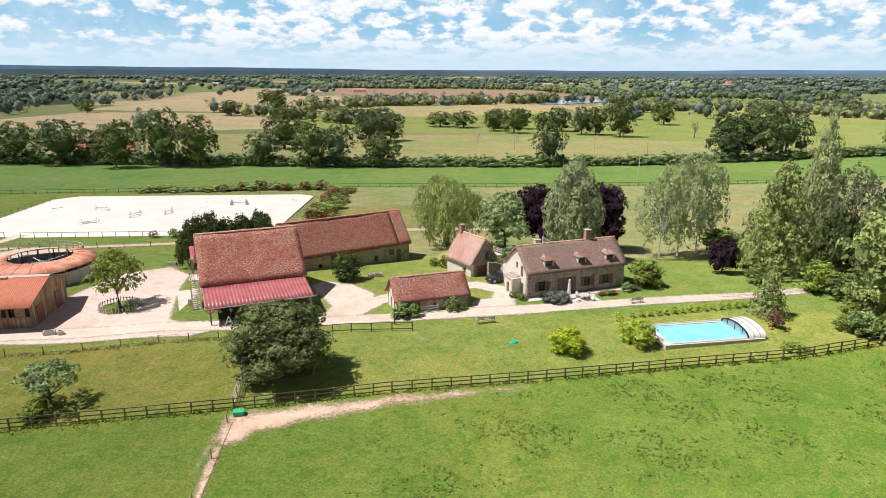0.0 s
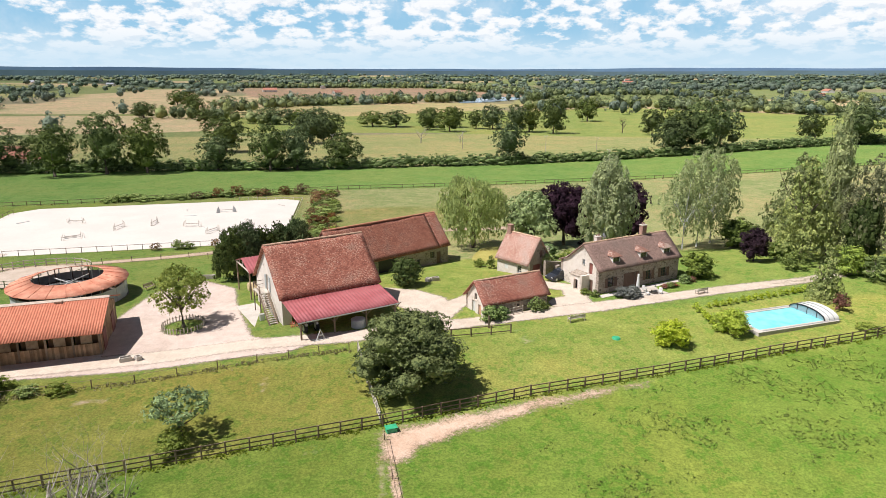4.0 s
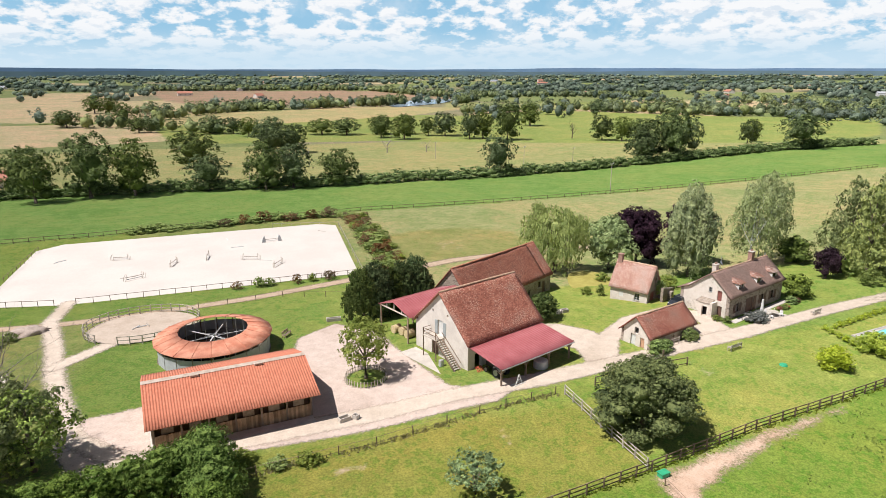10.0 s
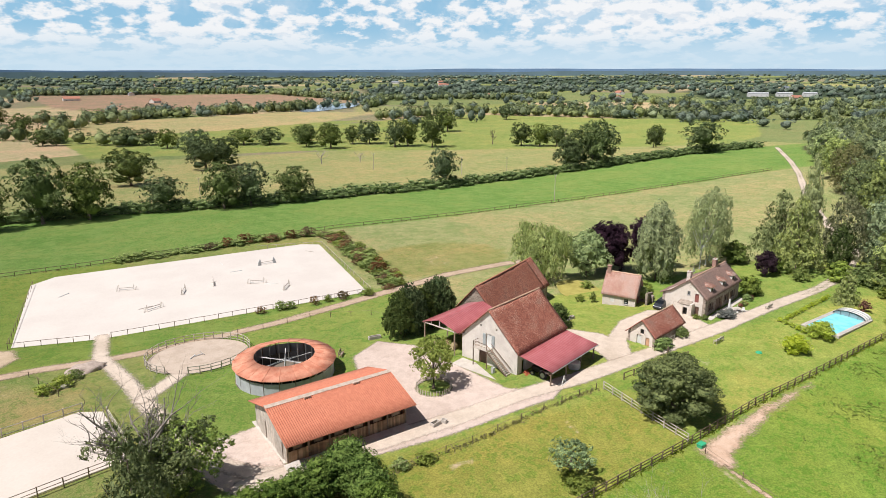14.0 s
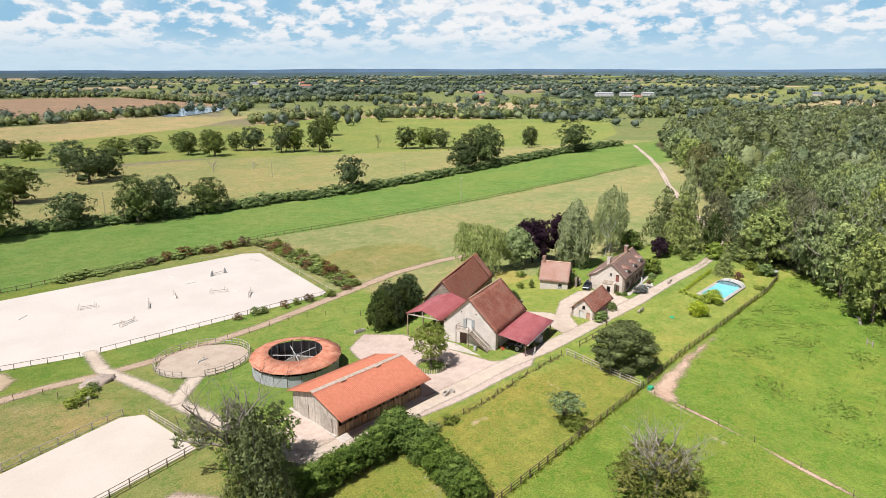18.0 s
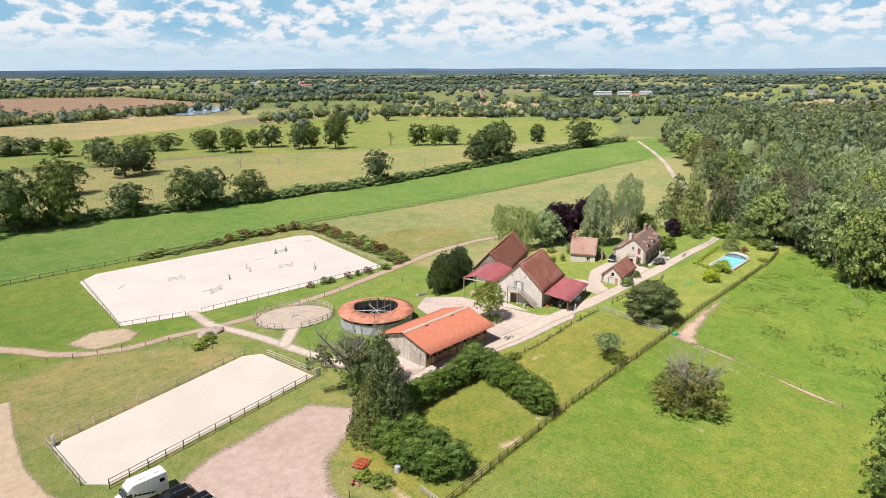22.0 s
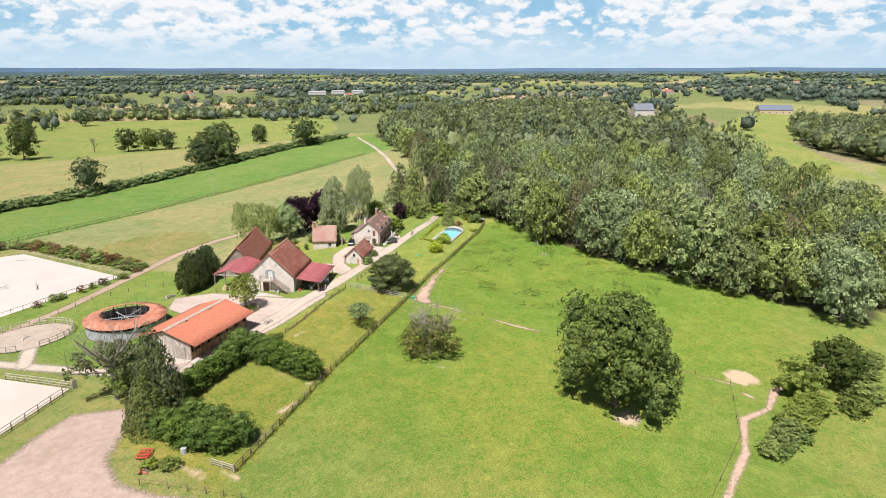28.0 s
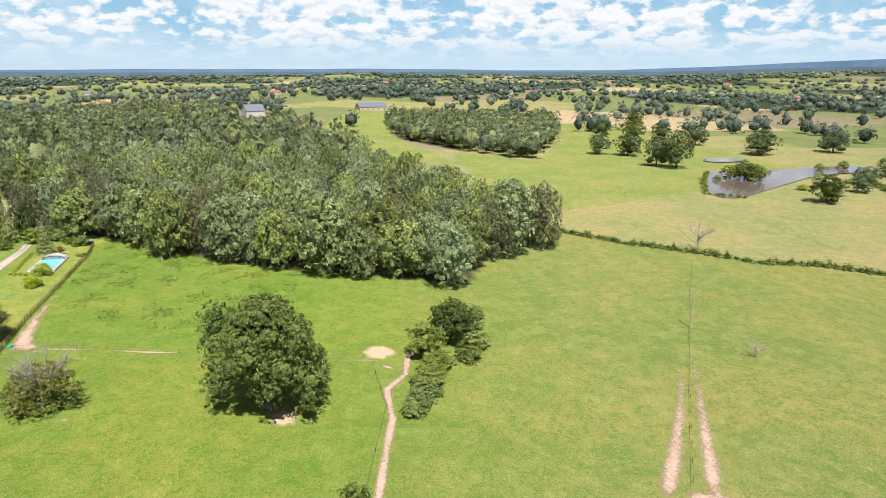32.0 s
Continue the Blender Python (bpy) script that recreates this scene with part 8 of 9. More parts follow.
# stone troughs and blocks
for x, y, a, l in ((-47.6, 73.0, 20, 1.3), (-46.3, 73.1, 40, 0.6), (-9.9, 95.6, 10, 1.2), (-11.0, 95.4, 60, 0.8), (-45.0, 104.4, 0, 2.2)):
    o = thing("stone_trough", "grey weathered stone trough", "trough", x, y, a)
    bm = bmesh.new()
    box(bm, -l / 2, -0.35, -0.05, l / 2, 0.35, 0.16)
    box(bm, -l / 2, -0.35, 0.16, l / 2, -0.25, 0.55)
    box(bm, -l / 2, 0.25, 0.16, l / 2, 0.35, 0.55)
    box(bm, -l / 2, -0.25, 0.16, -l / 2 + 0.1, 0.25, 0.55)
    box(bm, l / 2 - 0.1, -0.25, 0.16, l / 2, 0.25, 0.55)
    part("trough", bm, CONCRETE, o)
o = thing("water_trough", "green plastic trough at the fence corner", "trough", -19.3, 55.3, 12)
part("tub", slab(-0.5, -0.35, -0.05, 0.5, 0.35, 0.45, bevel=0.05), GREENPLASTIC, o)
part("rim", slab(-0.55, -0.4, 0.42, 0.55, 0.4, 0.49, bevel=0.02), GREENPLASTIC, o)
o = thing("manhole_lid", "green plastic lid on the lawn", "lid", 8.4, 70.1)
part("lid", beam(bmesh.new(), (0, 0, -0.05), (0, 0, 0.14), 0.55, 0.45, 20), GREENPLASTIC, o)
o = thing("playhouse", "pale green plastic playhouse beside the cars", "playhouse", -110.9, 55.4, 20)
part("walls", beam(bmesh.new(), (0, 0, -0.05), (0, 0, 1.0), 0.85, 0.78, 8), JADE, o)
part("roof", beam(bmesh.new(), (0, 0, 1.0), (0, 0, 1.5), 0.9, 0.2, 8), JADE, o)
# the walls are closed: black plates stand in for the openings' dark inside
for a in (-60, 0, 60):
    part("opening", slab(-0.02, -0.2, 0.35, 0.03, 0.2, 0.8), DARK, o, at=pose(0.74 * math.cos(radians(a + 200)), 0.74 * math.sin(radians(a + 200)), 0, 0, 0, a + 200))
o = thing("garden_shed", "low green-roofed timber shelter", "shed", -109.0, 51.8, 25)
part("wall", slab(-1.4, -1.1, -0.3, 1.4, 1.1, 1.1), WOOD, o)
part("roof", slab(-1.6, -1.3, 1.1, 1.6, 1.3, 1.22), plain("green_felt", (0.08, 0.20, 0.11), (0.12, 0.26, 0.15), 2, 0.9), o)
o = thing("harrow", "rusty red farm harrow in the grass", "farm implement", -89.8, 55.6, 30)
for k in range(4):
    part("beam", slab(-1.2, -0.75 + k * 0.5, 0.3, 1.2, -0.62 + k * 0.5, 0.42), REDPAINT, o)
for k in range(4):
    part("cross_bar", slab(-1.1 + k * 0.7, -0.75, 0.42, -1.0 + k * 0.7, 0.9, 0.5), REDPAINT, o)
part("plate", slab(-0.9, -0.9, 0.12, 0.5, 0.1, 0.18), REDPAINT, o)
o = thing("barrow", "black metal bucket attachment lying in the grass", "bucket", -90.4, 54.0, 10)
part("bucket", slab(-0.7, -0.3, -0.05, 0.7, 0.3, 0.5, bevel=0.08), DARK, o)
o = thing("scrap_heap", "small heap of rusty scrap", "scrap", -92.0, 52.8, 0)
gg = random.Random(5)
for k in range(9):
    part("scrap_piece", slab(-0.3, -0.1, 0, 0.3, 0.1, 0.12), REDPAINT if k % 2 else WOOD, o, at=pose(gg.uniform(-0.8, 0.8), gg.uniform(-0.5, 0.5), gg.uniform(0, 0.3), gg.uniform(-30, 30), gg.uniform(-30, 30), gg.uniform(0, 180)))
o = thing("metal_drum", "round dark metal drum in the grass", "drum", -86.6, 51.8)
part("drum", beam(bmesh.new(), (0, 0, -0.05), (0, 0, 0.8), 0.4, sides=16), GREYPANEL, o)
o = thing("earth_heap", "grey heap of rubble beside the track", "heap", -90.2, 113.6, 20)
co, fs = lump((0, 0, -0.1), (3.0, 1.9, 1.1), 8, 0.25, 3)
me = quads("mound", co, fs)
me.materials.append(plain("rubble_heap", (0.33, 0.26, 0.22), (0.44, 0.36, 0.30), 2, 0.95, 0, 0.8, 5))
hang("mound", me, o)
o = thing("white_stone", "pale boulder in the weeds", "stone", -92.6, 107.4, 20)
co, fs = lump((0, 0, 0.1), (1.0, 0.5, 0.45), 5, 0.2, 5)
me = quads("boulder", co, fs)
me.materials.append(CONCRETE)
hang("boulder", me, o)
o = thing("fallen_log", "bleached fallen log at the wood's edge", "log", 41.5, 47.5, 20)
part("log", beam(bmesh.new(), (-2.2, 0, 0.2), (2.2, 0.3, 0.2), 0.28, 0.16, 8), DEADWOOD, o)
part("branch", beam(bmesh.new(), (0.6, 0, 0.3), (1.4, 1.3, 0.6), 0.1, 0.05, 6), DEADWOOD, o)
o = thing("hurdle", "small silvered wooden hurdle in the pasture", "hurdle", 30.4, 41.6, 70)
for s in (-0.6, 0.6):
    part("post", slab(s - 0.08, -0.08, -0.3, s + 0.08, 0.08, 1.3), GREYWOOD, o)
part("rail", slab(-0.52, -0.03, 0.6, 0.52, 0.03, 0.75), GREYWOOD, o)
o = thing("garden_shelter", "small dark box shelter by the fence", "shelter", 52.5, 71.2, 10)
part("wall", slab(-0.7, -0.5, -0.2, 0.7, 0.5, 1.0), DARK, o)
part("roof", slab(-0.85, -0.65, 1.0, 0.85, 0.65, 1.1), GREYPANEL, o)
o = thing("gate_post", "white gate panel at the small arena", "gate", -82.9, 81.2, 15)
part("panel", slab(-0.5, -0.05, -0.2, 0.5, 0.05, 1.5, bevel=0.02), WHITE, o)
o = thing("gate_post", "white gate panel at the small arena", "gate", -121.2, 84.6, 70)
part("panel", slab(-0.6, -0.05, -0.2, 0.6, 0.05, 1.5, bevel=0.02), WHITE, o)
for x, y, a, l in ((-9.5, 76.9, 19, 4.2), (5.0, 101.8, -56, 3.2)):
    fence("garden_fence", "short weathered garden fence", [(x + 5, y + 1.2), (x + 5 + l * math.cos(radians(a)), y + 1.2 + l * math.sin(radians(a)))], 1.4, 1.0, 3, GREYWOOD, 0.05, 0.05)
o = thing("timber_balcony", "grey timber balcony behind the cottage", "balcony", 8.4, 101.6, -56)
part("deck", slab(-1.2, -0.6, 2.4, 1.2, 0.9, 2.55), GREYWOOD, o)
for x in (-1.1, 0, 1.1):
    part("post", slab(x - 0.06, 0.75, -0.3, x + 0.06, 0.87, 3.5), GREYWOOD, o)
for z in (2.9, 3.2, 3.45):
    part("rail", slab(-1.2, 0.78, z, 1.2, 0.84, z + 0.08), GREYWOOD, o)
# gnarled wall behind the cottage
o = thing("ruined_wall", "low ruined stone wall between cottage and house", "wall", 9.2, 96.0, 35)
part("wall", wall(-2.5, 2.5, lambda x: 1.9 - 0.25 * x, (), 0.45), RUBBLE_DARK, o)


# ---- jumps in the arena ----
def jump(x, y, turn, kind_no, length=3.0):
    z = -2.55
    r = thing("horse_jump", "show jump with grey wings and striped poles", "horse jump", x, y, turn, z, group="jumps in the arena")
    for s in (-1, 1):
        w = hang("wing", None, r)
        if kind_no == 1:
            bm = bmesh.new()
            prism(bm, [(s * length / 2, 0), (s * (length / 2 + 0.9), 0), (s * (length / 2 + 0.7), 0.9), (s * (length / 2 + 0.25), 1.7), (s * length / 2, 0.9)], -0.06, 0.06)
            bmesh.ops.recalc_face_normals(bm, faces=bm.faces)
            part("wing_panel", bm, GREYPANEL, w)
        else:
            for k in range(3):
                part("wing_bar", slab(s * length / 2 + s * k * 0.3 - 0.03, -0.03, 0, s * length / 2 + s * k * 0.3 + 0.03, 0.03, 1.5 - 0.25 * k), GREYWOOD, w)
            part("wing_foot", slab(s * length / 2 - 0.05, -0.5, 0, s * length / 2 + 0.05, 0.5, 0.08), GREYWOOD, w)
    for k, zz in enumerate((0.35, 0.75) if kind_no else (0.1,)):
        part("pole", beam(bmesh.new(), (-length / 2, 0.05 * k, zz), (length / 2, 0.05 * k, zz), 0.07, sides=8), (WHITE, DEADWOOD)[k % 2], r)
    return r


for x, y, a, k in ((-52.6, 164.8, 12, 1), (-73.2, 151.0, 75, 2), (-66.6, 154.2, 85, 2), (-52.0, 144.4, 60, 2), (-79.5, 142.2, 30, 2), (-84.6, 157.6, 170, 2), (-57.5, 150.4, 165, 2)):
    jump(x, y, a, k)
for i, (x, y, a) in enumerate(((-60.5, 162, 5), (-54.5, 148.8, 160), (-81, 144, 20), (-97, 160, 50), (-63, 170, 100), (-40, 172, 130), (-73.6, 111, 20), (-74.4, 110.6, 60), (-72.8, 111.6, 110))):
    o = thing("ground_pole", "painted pole lying on the sand", "pole", x, y, a, (-2.55 if y > 120 else gz(x, y) + 0.16))
    part("pole", beam(bmesh.new(), (-1.4 if y > 120 else -0.8, 0, 0.07), (1.4 if y > 120 else 0.8, 0, 0.07), 0.08, sides=8), (GREYPANEL, WHITE, DEADWOOD)[i % 3], o)


# ---- dead and half-dead trees ----
def bare_tree(name, label, x, y, h, spread, seed, limbs=6, depth=3, leaves=0, material=None, leaf=None, leaf_low=0.2, leaf_size=0.013, clumps=46, clump=0.075, leaf_from=0.0):
    r = thing(name, label, "tree", x, y)
    rnd = random.Random(seed)
    pieces = [tube([((0, 0, -0.3), 0.034 * h), ((0.01 * h, 0, 0.2 * h), 0.024 * h), ((0.02 * h, 0.01 * h, 0.5 * h), 0.015 * h)], 8)]
    for i in range(limbs):
        a = i * 2.4 + rnd.uniform(-0.3, 0.3)
        limb(rnd, (0.01 * h, 0.005 * h, h * rnd.uniform(0.18, 0.45)), (math.cos(a) * spread, math.sin(a) * spread, rnd.uniform(0.25, 1.0)), h * rnd.uniform(0.4, 0.55), 0.014 * h, pieces, depth)
    co, fs = join(pieces)
    me = quads("branch_frame", co, fs)
    me.materials.append(material or DEADWOOD)
    hang("branch_frame", me, r)
    if leaves:
        g2 = np.random.default_rng(seed)
        cand = co[(np.hypot(co[:, 0], co[:, 1]) > h * 0.12) & (co[:, 2] < h * (1 - leaf_low)) & (co[:, 2] > h * leaf_from)]
        ctr = cand[g2.integers(0, len(cand), clumps)]
        lob = [(tuple(c), (h * clump,) * 3) for c in ctr]
        hang("foliage", crown_mesh("foliage", leaf or LEAF_OAK, seed, lob, leaves, leaf_size * h, core=0, low=0.5), r)
    return r


old = bare_tree("apple_tree", "old apple tree with bleached dead top and mistletoe", -40.9, 39.0, 10.8, 0.75, 3, 20, 3, 1800, DEADWOOD, LEAF_OLD, 0.45, 0.014, 60, 0.06)
hang("foliage", crown_mesh("foliage", LEAF_APPLE, 91, [((x * (16 - 8 * z), y * (16 - 8 * z), z * 7.6), (a * 13, b * 13, c * 6.6)) for (x, y, z), (a, b, c) in lobes_round(47, 34, 0.9, 0.0, 1.0, 0.125)], 10000, 0.16, core=0.3, cores=2, bunch=10), old)
plant("apple", -38, 56.8, 4.6, 5.8, 20, "small spreading fruit tree in the paddock")
plant("scrub", -38.4, 56.2, 1.4, 2.6, 40, "low bramble clump at the foot of a fruit tree")
bare_tree("dying_oak", "half-dead oak with bare crooked limbs", -82.0, 72.0, 14.6, 0.8, 8, 14, 3, 6500, DYINGBARK, LEAF_OLD, 0.5, 0.016, 90, 0.06)
bare_tree("dead_tree", "leafless dead tree in the far hedge", 55, -114, 12.5, 1.0, 13, 8, 3, 0, DEADWOOD)
bare_tree("dead_bush", "low leafless grey thorn tree", -23, -89, 5.2, 1.7, 17, 9, 3, 0, DEADWOOD)
bare_tree("dead_tree", "bare dead tree in the far field", 44, 388, 8.5, 0.8, 19, 6, 2, 0, DEADWOOD)
bare_tree("dead_tree", "slender dead trunk in the far field", 175, 455, 13.5, 0.5, 23, 5, 2, 200, BARK)
bare_tree("dead_tree", "bare grey ash in the field", 232, 440, 13, 0.9, 29, 7, 3, 0, DEADWOOD)
bare_tree("dead_tree", "bare dead tree among the field oaks", 21, 393, 11, 0.8, 31, 6, 2, 0, DEADWOOD)
for i, (x, y, h) in enumerate(((38, -24, 19), (49, 28, 20), (57, 60, 20), (53, 4, 21), (70, 46, 21), (36, -33, 17), (84, 66, 21), (74, 22, 21), (97, 44, 21), (66, -18, 21))):
    bare_tree("dead_tree", "bare pale dead tree among the woodland", x, y, h, 0.6, 40 + i, 7, 2, 300 if i % 2 else 0, DEADWOOD, LEAF_DRY)

# ---- posts, poles ----
def power_pole(x, y, h=9.0, arms=True):
    r = thing("power_pole", "wooden power pole with insulator arms", "power pole", x, y, 20, group="power poles")
    part("pole", beam(bmesh.new(), (0, 0, -0.5), (0, 0, h), 0.14, 0.09, 8), GREYWOOD, r)
    if arms:
        for s in (-1, 1):
            part("arm", beam(bmesh.new(), (0, 0, h - 0.7), (s * 0.9, 0, h - 0.05), 0.05), STEEL, r)
            part("insulator", beam(bmesh.new(), (s * 0.9, 0, h - 0.05), (s * 0.9, 0, h + 0.2), 0.07, sides=6), WHITE, r)


for x, y, h in ((63, 207, 10), (-7, -83, 9), (109, -109, 9.5), (-118, 290, 9), (-58, 285, 9), (70, 300, 9), (92, 292, 8), (38, 345, 9), (-30, 332, 9)):
    power_pole(x, y, h)
o = thing("field_marker", "single wooden post on the drive's edge", "post", -5.9, 75.3)
part("post", slab(-0.1, -0.1, -0.3, 0.1, 0.1, 1.6), FENCEWOOD, o)
for i, (ax, ay, bx, by) in enumerate(((-27, -73.4, 40, -105), (-29, -72.6, -95, -43))):
    fence("cattle_fence", "thin electric cattle fence with stakes", [(ax, ay), (bx, by)], 5.0, 0.9, 1, FENCEWOOD, 0.04, 0.008)
fence("cattle_fence", "thin electric cattle fence with stakes", [(-20, 54), (-19, 38), (-20, 18), (-22, -12), (-40, -15), (-66, -12)], 6.0, 0.9, 1, FENCEWOOD, 0.04, 0.008)
fence("cattle_fence", "wire fence with stakes along the car park drive", [(-94.2, 51), (-92.7, 47.6), (-90.9, 42.9), (-89.4, 38.5)], 2.5, 1.0, 1, FENCEWOOD, 0.05, 0.008)
fence("track_fence", "weathered double-rail fence on the bare ground", [(-131, 78), (-128.6, 71), (-126, 65)], 2.2, 1.2, 2, GREYWOOD)
hedge("lane_hedge", "clipped hedge along the far lane", [(100, -243), (140, -252), (185, -266)], 2.4, 4.0, 2.6, 50, 0.1, LEAF_SCRUB, 0.2)
hedge("pond_reeds", "reeds and bushes along the pond", [(140, -176), (150, -163), (188, -180), (216, -197)], 1.2, 2.2, 2.6, 40, 0.12, LEAF_SCRUB, 0.5)
for i, (k, x, y, h, w) in enumerate((("scrub", 186, -206, 8.5, 14), ("scrub", 194, -198, 7, 11), ("scrub", 206, -222, 5, 7), ("scrub", 166, -231, 4, 6), ("shrub", 158, -216, 3, 6), ("birch", 163, -226, 8, 5), ("scrub", 214, -262, 5, 6), ("scrub", 222, -282, 5, 7), ("oak_far", 150, -240, 9, 12), ("oak_far2", 170, -258, 9, 14), ("oak_far", 195, -290, 10, 16), ("oak_far2", 130, -270, 10, 14), ("scrub", 188, -188, 3, 5), ("oak_far", 262, -190, 8, 9), ("oak_far", 420, -200, 14, 18), ("oak_far2", 400, -222, 15, 20), ("oak_far", 378, -236, 14, 18), ("oak_far2", 350, -252, 15, 20), ("oak_far", 325, -290, 14, 18), ("oak_far2", 300, -330, 14, 20))):
    plant(k, x, y, h, w, i * 71)

# ---- tufts of taller grass and weeds in the pastures ----
def tufts(name, label, spots, size, material, seed):
    g3 = np.random.default_rng(seed)
    p = np.repeat(np.stack([spots[:, 0], spots[:, 1], ground_z(spots[:, 0], spots[:, 1])], 1), 4, 0)
    n = len(p)
    p[:, :2] += g3.normal(size=(n, 2)) * size * 0.7
    a = g3.uniform(0, 6.28, n)
    h = size * g3.uniform(0.5, 1.3, n)
    d = np.stack([np.cos(a), np.sin(a), np.zeros(n)], 1)
    up = np.stack([g3.normal(size=n) * 0.5, g3.normal(size=n) * 0.5, np.ones(n)], 1)
    w = size * g3.uniform(0.5, 1.1, n)
    co = np.stack([p - d * w[:, None] * 0.5, p + d * w[:, None] * 0.5, p + d * w[:, None] * 0.35 + up * h[:, None], p - d * w[:, None] * 0.3 + up * h[:, None] * 0.8], 1).reshape(-1, 3)
    me = quads(name, co, np.arange(len(co)).reshape(-1, 4))
    me.materials.append(material)
    return tagged(new(name, me), label, "grass", kind="stuff")


g3 = np.random.default_rng(77)
for line, n, hay in ((FENCE_SOUTH, 700, False), ([(-79, 62), (-57, 65.6), (-45, 67.4), (-33, 69.8), (-23, 71.4)], 300, True), (FENCE_NORTH, 420, True)):
    xs = g3.uniform(line[0][0], line[-1][0], n)
    ys = np.interp(xs, [p[0] for p in line], [p[1] for p in line])
    tufts("fence_grass", "uncut grass along the fence line", np.stack([xs, ys + g3.normal(size=n) * 0.2], 1), 0.26, LEAF_HAY if hay else LEAF_GRASS, n)
xs, ys = g3.uniform(-8, 60, 26000), g3.uniform(8, 66, 26000)
clump = np.sin(xs * 0.31 + 1.7 * np.sin(ys * 0.23)) * np.sin(ys * 0.37 + 1.4 * np.sin(xs * 0.19 + 1)) + 0.5 * np.sin(xs * 1.1 + 2 * np.sin(ys * 0.9)) * np.sin(ys * 1.3 + xs * 0.4)
keep = (clump + g3.normal(size=len(xs)) * 0.3 > 0.45) & (ys < np.interp(xs, [p[0] for p in FENCE_SOUTH], [p[1] for p in FENCE_SOUTH]) - 1.5) & (inside(xs, ys, WOODS) < -1)
tufts("pasture_weeds", "dark clumps of clover and dock in the pasture", np.stack([xs[keep], ys[keep]], 1), 0.16, LEAF_GRASS, 91)



# ---- far buildings ----
def far_house(name, label, category, x, y, turn, l, w, eave, rise, wall_mat, roof_mat, windows=3):
    r = thing(name, label, category, x, y, turn)
    part("wall", slab(-l / 2, -w / 2, -1.5, l / 2, w / 2, eave), wall_mat, r)
    bm = bmesh.new()
    prism(bm, [(-w / 2, eave), (w / 2, eave), (0, eave + rise)], -l / 2, l / 2)
    bmesh.ops.recalc_face_normals(bm, faces=bm.faces)
    part("gable", turned(bm, 90), wall_mat, r)
    for s in (-1, 1):
        bm = bmesh.new()
        prism(bm, [(0, eave + rise + 0.12), (s * (w / 2 + 0.5), eave - rise / w), (s * (w / 2 + 0.5), eave - rise / w - 0.2), (0, eave + rise - 0.08)], -l / 2 - 0.4, l / 2 + 0.4)
        bmesh.ops.recalc_face_normals(bm, faces=bm.faces)
        part("roof", turned(bm, 90), roof_mat, r)
    for s in (-1, 1):
        for i in range(windows):
            xx = -l / 2 + l * (i + 0.5) / windows
            part("window", slab(xx - 0.6, s * w / 2 - 0.06, 0.9, xx + 0.6, s * w / 2 + 0.06, min(2.4, eave - 0.3)), PANE, r)
    return r


SLATE = plain("slate_roof", (0.16, 0.18, 0.21), (0.22, 0.24, 0.27), 1.0, 0.5, 0, 0.1)
SOLAR = plain("solar_panels", (0.17, 0.20, 0.24), (0.21, 0.24, 0.29), 1.0, 0.25, 0, 0.02)
FARRED = plain("far_clay_roof", (0.36, 0.15, 0.10), (0.44, 0.20, 0.14), 0.5, 0.9, 0, 0.1)
far_house("white_villa", "white villa with a slate roof behind the wood", "house", 580, 128, -60, 20, 16, 9, 6, RENDERED, SLATE)
far_house("solar_barn", "large pale barn with a solar-panel roof", "barn", 760, 8, -70, 38, 20, 5, 5, plain("ochre_cladding", (0.55, 0.42, 0.28), (0.62, 0.5, 0.35), 0.5, 0.8), SOLAR, 5)
for x, y, l in ((1135, 1010, 40), (1185, 985, 30), (1225, 955, 26)):
    far_house("far_shed", "long white industrial shed in the plain", "shed", x, y, -38, l, 18, 7, 2, WHITE, GREYPANEL, 4)
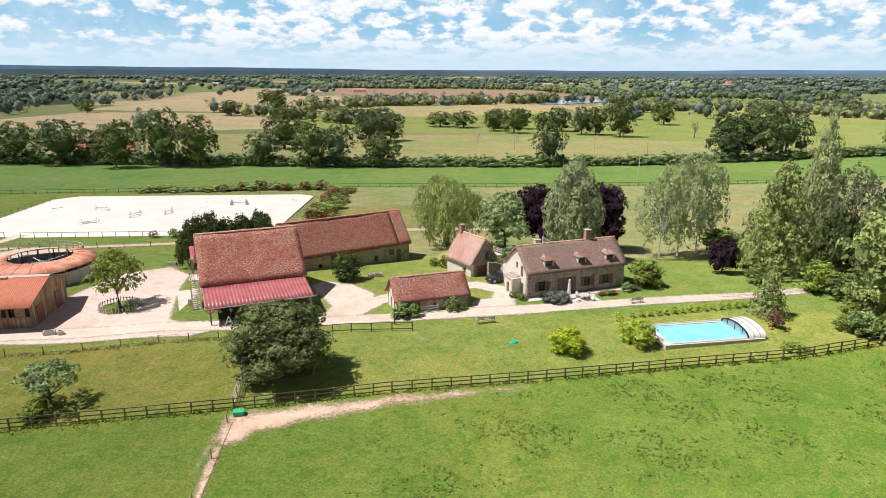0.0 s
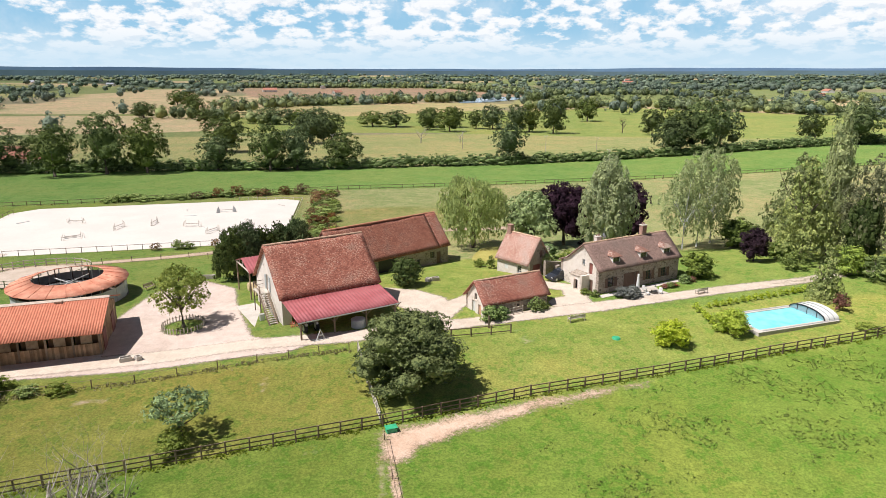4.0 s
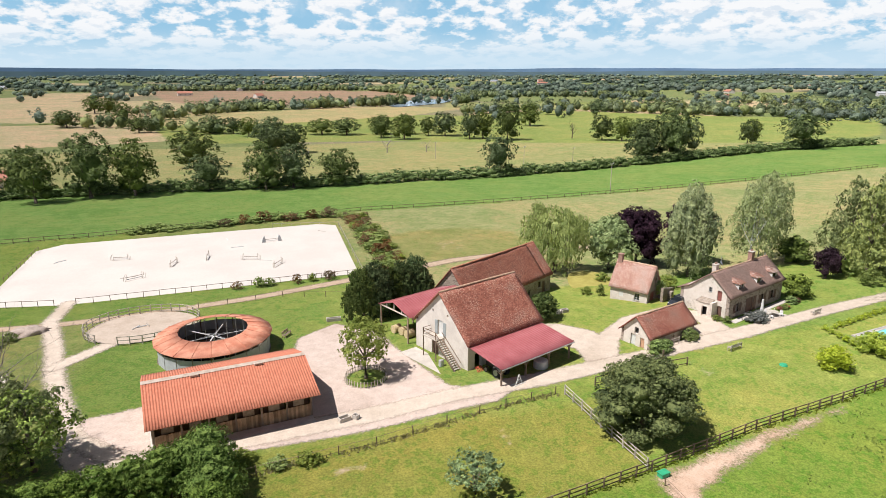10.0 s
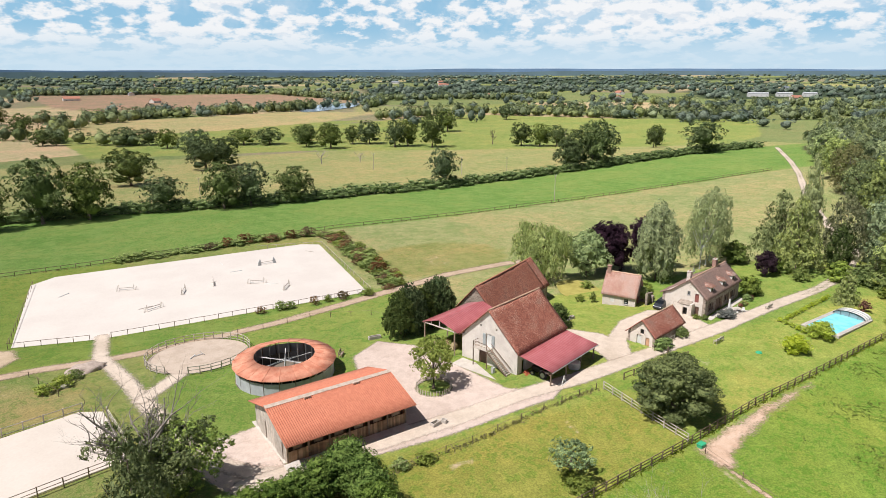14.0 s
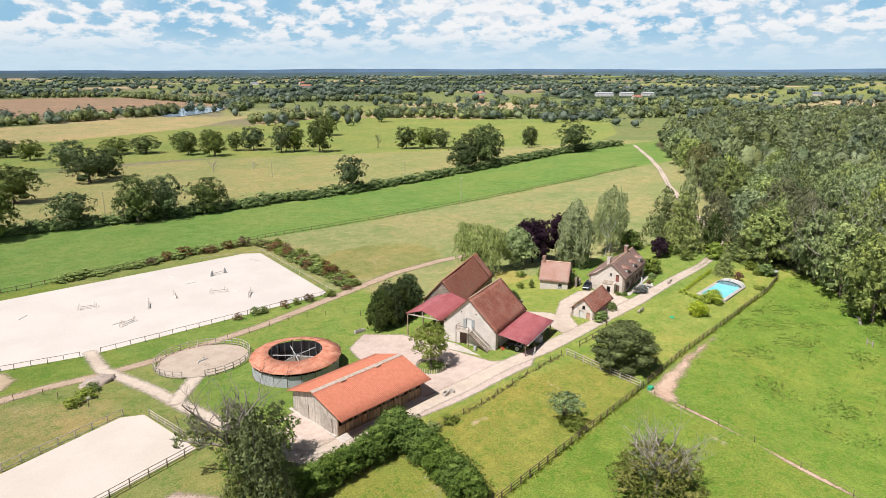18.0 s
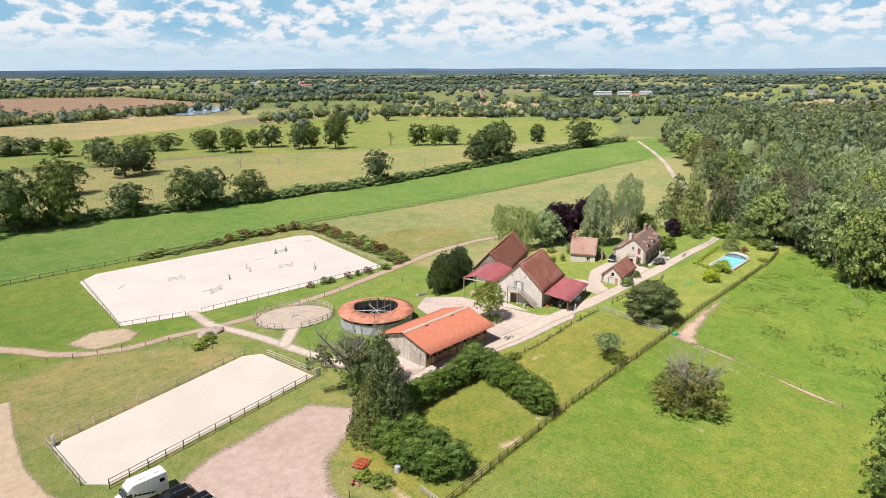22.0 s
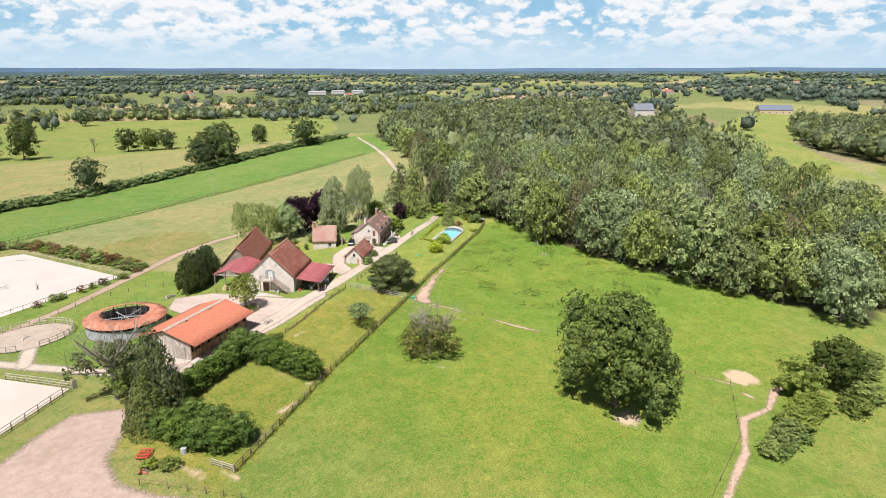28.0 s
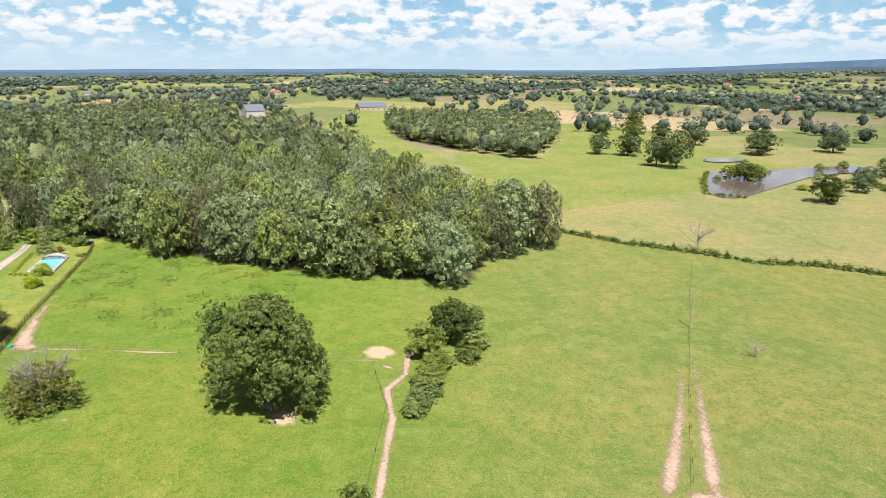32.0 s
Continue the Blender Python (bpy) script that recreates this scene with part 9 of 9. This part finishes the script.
far_house("neighbour_house", "neighbouring farmhouse with a red tile roof among trees", "house", -166, 300, 10, 15, 9, 3.5, 4, RENDERED, FARRED, 4)
far_house("neighbour_barn", "low red-roofed barn beside a neighbouring house", "barn", -151, 302, 4, 18, 8, 3.2, 3, RENDERED, FARRED, 4)
g2 = random.Random(21)
for i in range(34):
    a, d = radians(g2.uniform(-38, 112)), g2.uniform(1300, 2700)
    x, y = -100 + d * math.cos(a), d * math.sin(a)
    if inside(np.array([x]), np.array([y]), WOODS)[0] < -10:
        far_house("far_farm", "distant pale farm building", "farm building", x, y, g2.uniform(0, 180), g2.uniform(14, 34), g2.uniform(9, 14), g2.uniform(4, 6), 4, RENDERED, FARRED if i % 3 else SLATE, 3)


# ---- skyline: hills at the edge of sight, haze put into their colour ----
def skyline(name, radius, base, height, seed, color):
    m, nt, s = shader(name)
    p = place(nt)
    # the haze of distance is put in as blue colour and a faint glow
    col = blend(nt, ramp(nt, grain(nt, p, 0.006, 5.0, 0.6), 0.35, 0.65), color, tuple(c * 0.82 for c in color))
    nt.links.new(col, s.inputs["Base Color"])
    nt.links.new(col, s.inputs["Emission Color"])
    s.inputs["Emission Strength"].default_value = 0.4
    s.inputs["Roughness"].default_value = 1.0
    n = 260
    co = []
    for i in range(n + 1):
        a = radians(-100) + radians(290) * i / n
        wav = 0.5 + 0.28 * math.sin(a * 7 + seed) + 0.14 * math.sin(a * 17 + seed * 2) + 0.08 * math.sin(a * 41)
        left = float(ease(1.75, 2.25, a)) * 16 + float(ease(-0.3, -0.75, a)) * 66
        for z in (base - 60, base + height * wav + left * (1 if seed < 2 else 0.6)):
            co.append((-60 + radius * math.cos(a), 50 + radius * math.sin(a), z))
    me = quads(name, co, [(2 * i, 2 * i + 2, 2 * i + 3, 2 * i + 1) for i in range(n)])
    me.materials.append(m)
    return tagged(new(name, me), "wooded hills along the horizon, haze blue put into colour and glow", "hills", kind="structure")


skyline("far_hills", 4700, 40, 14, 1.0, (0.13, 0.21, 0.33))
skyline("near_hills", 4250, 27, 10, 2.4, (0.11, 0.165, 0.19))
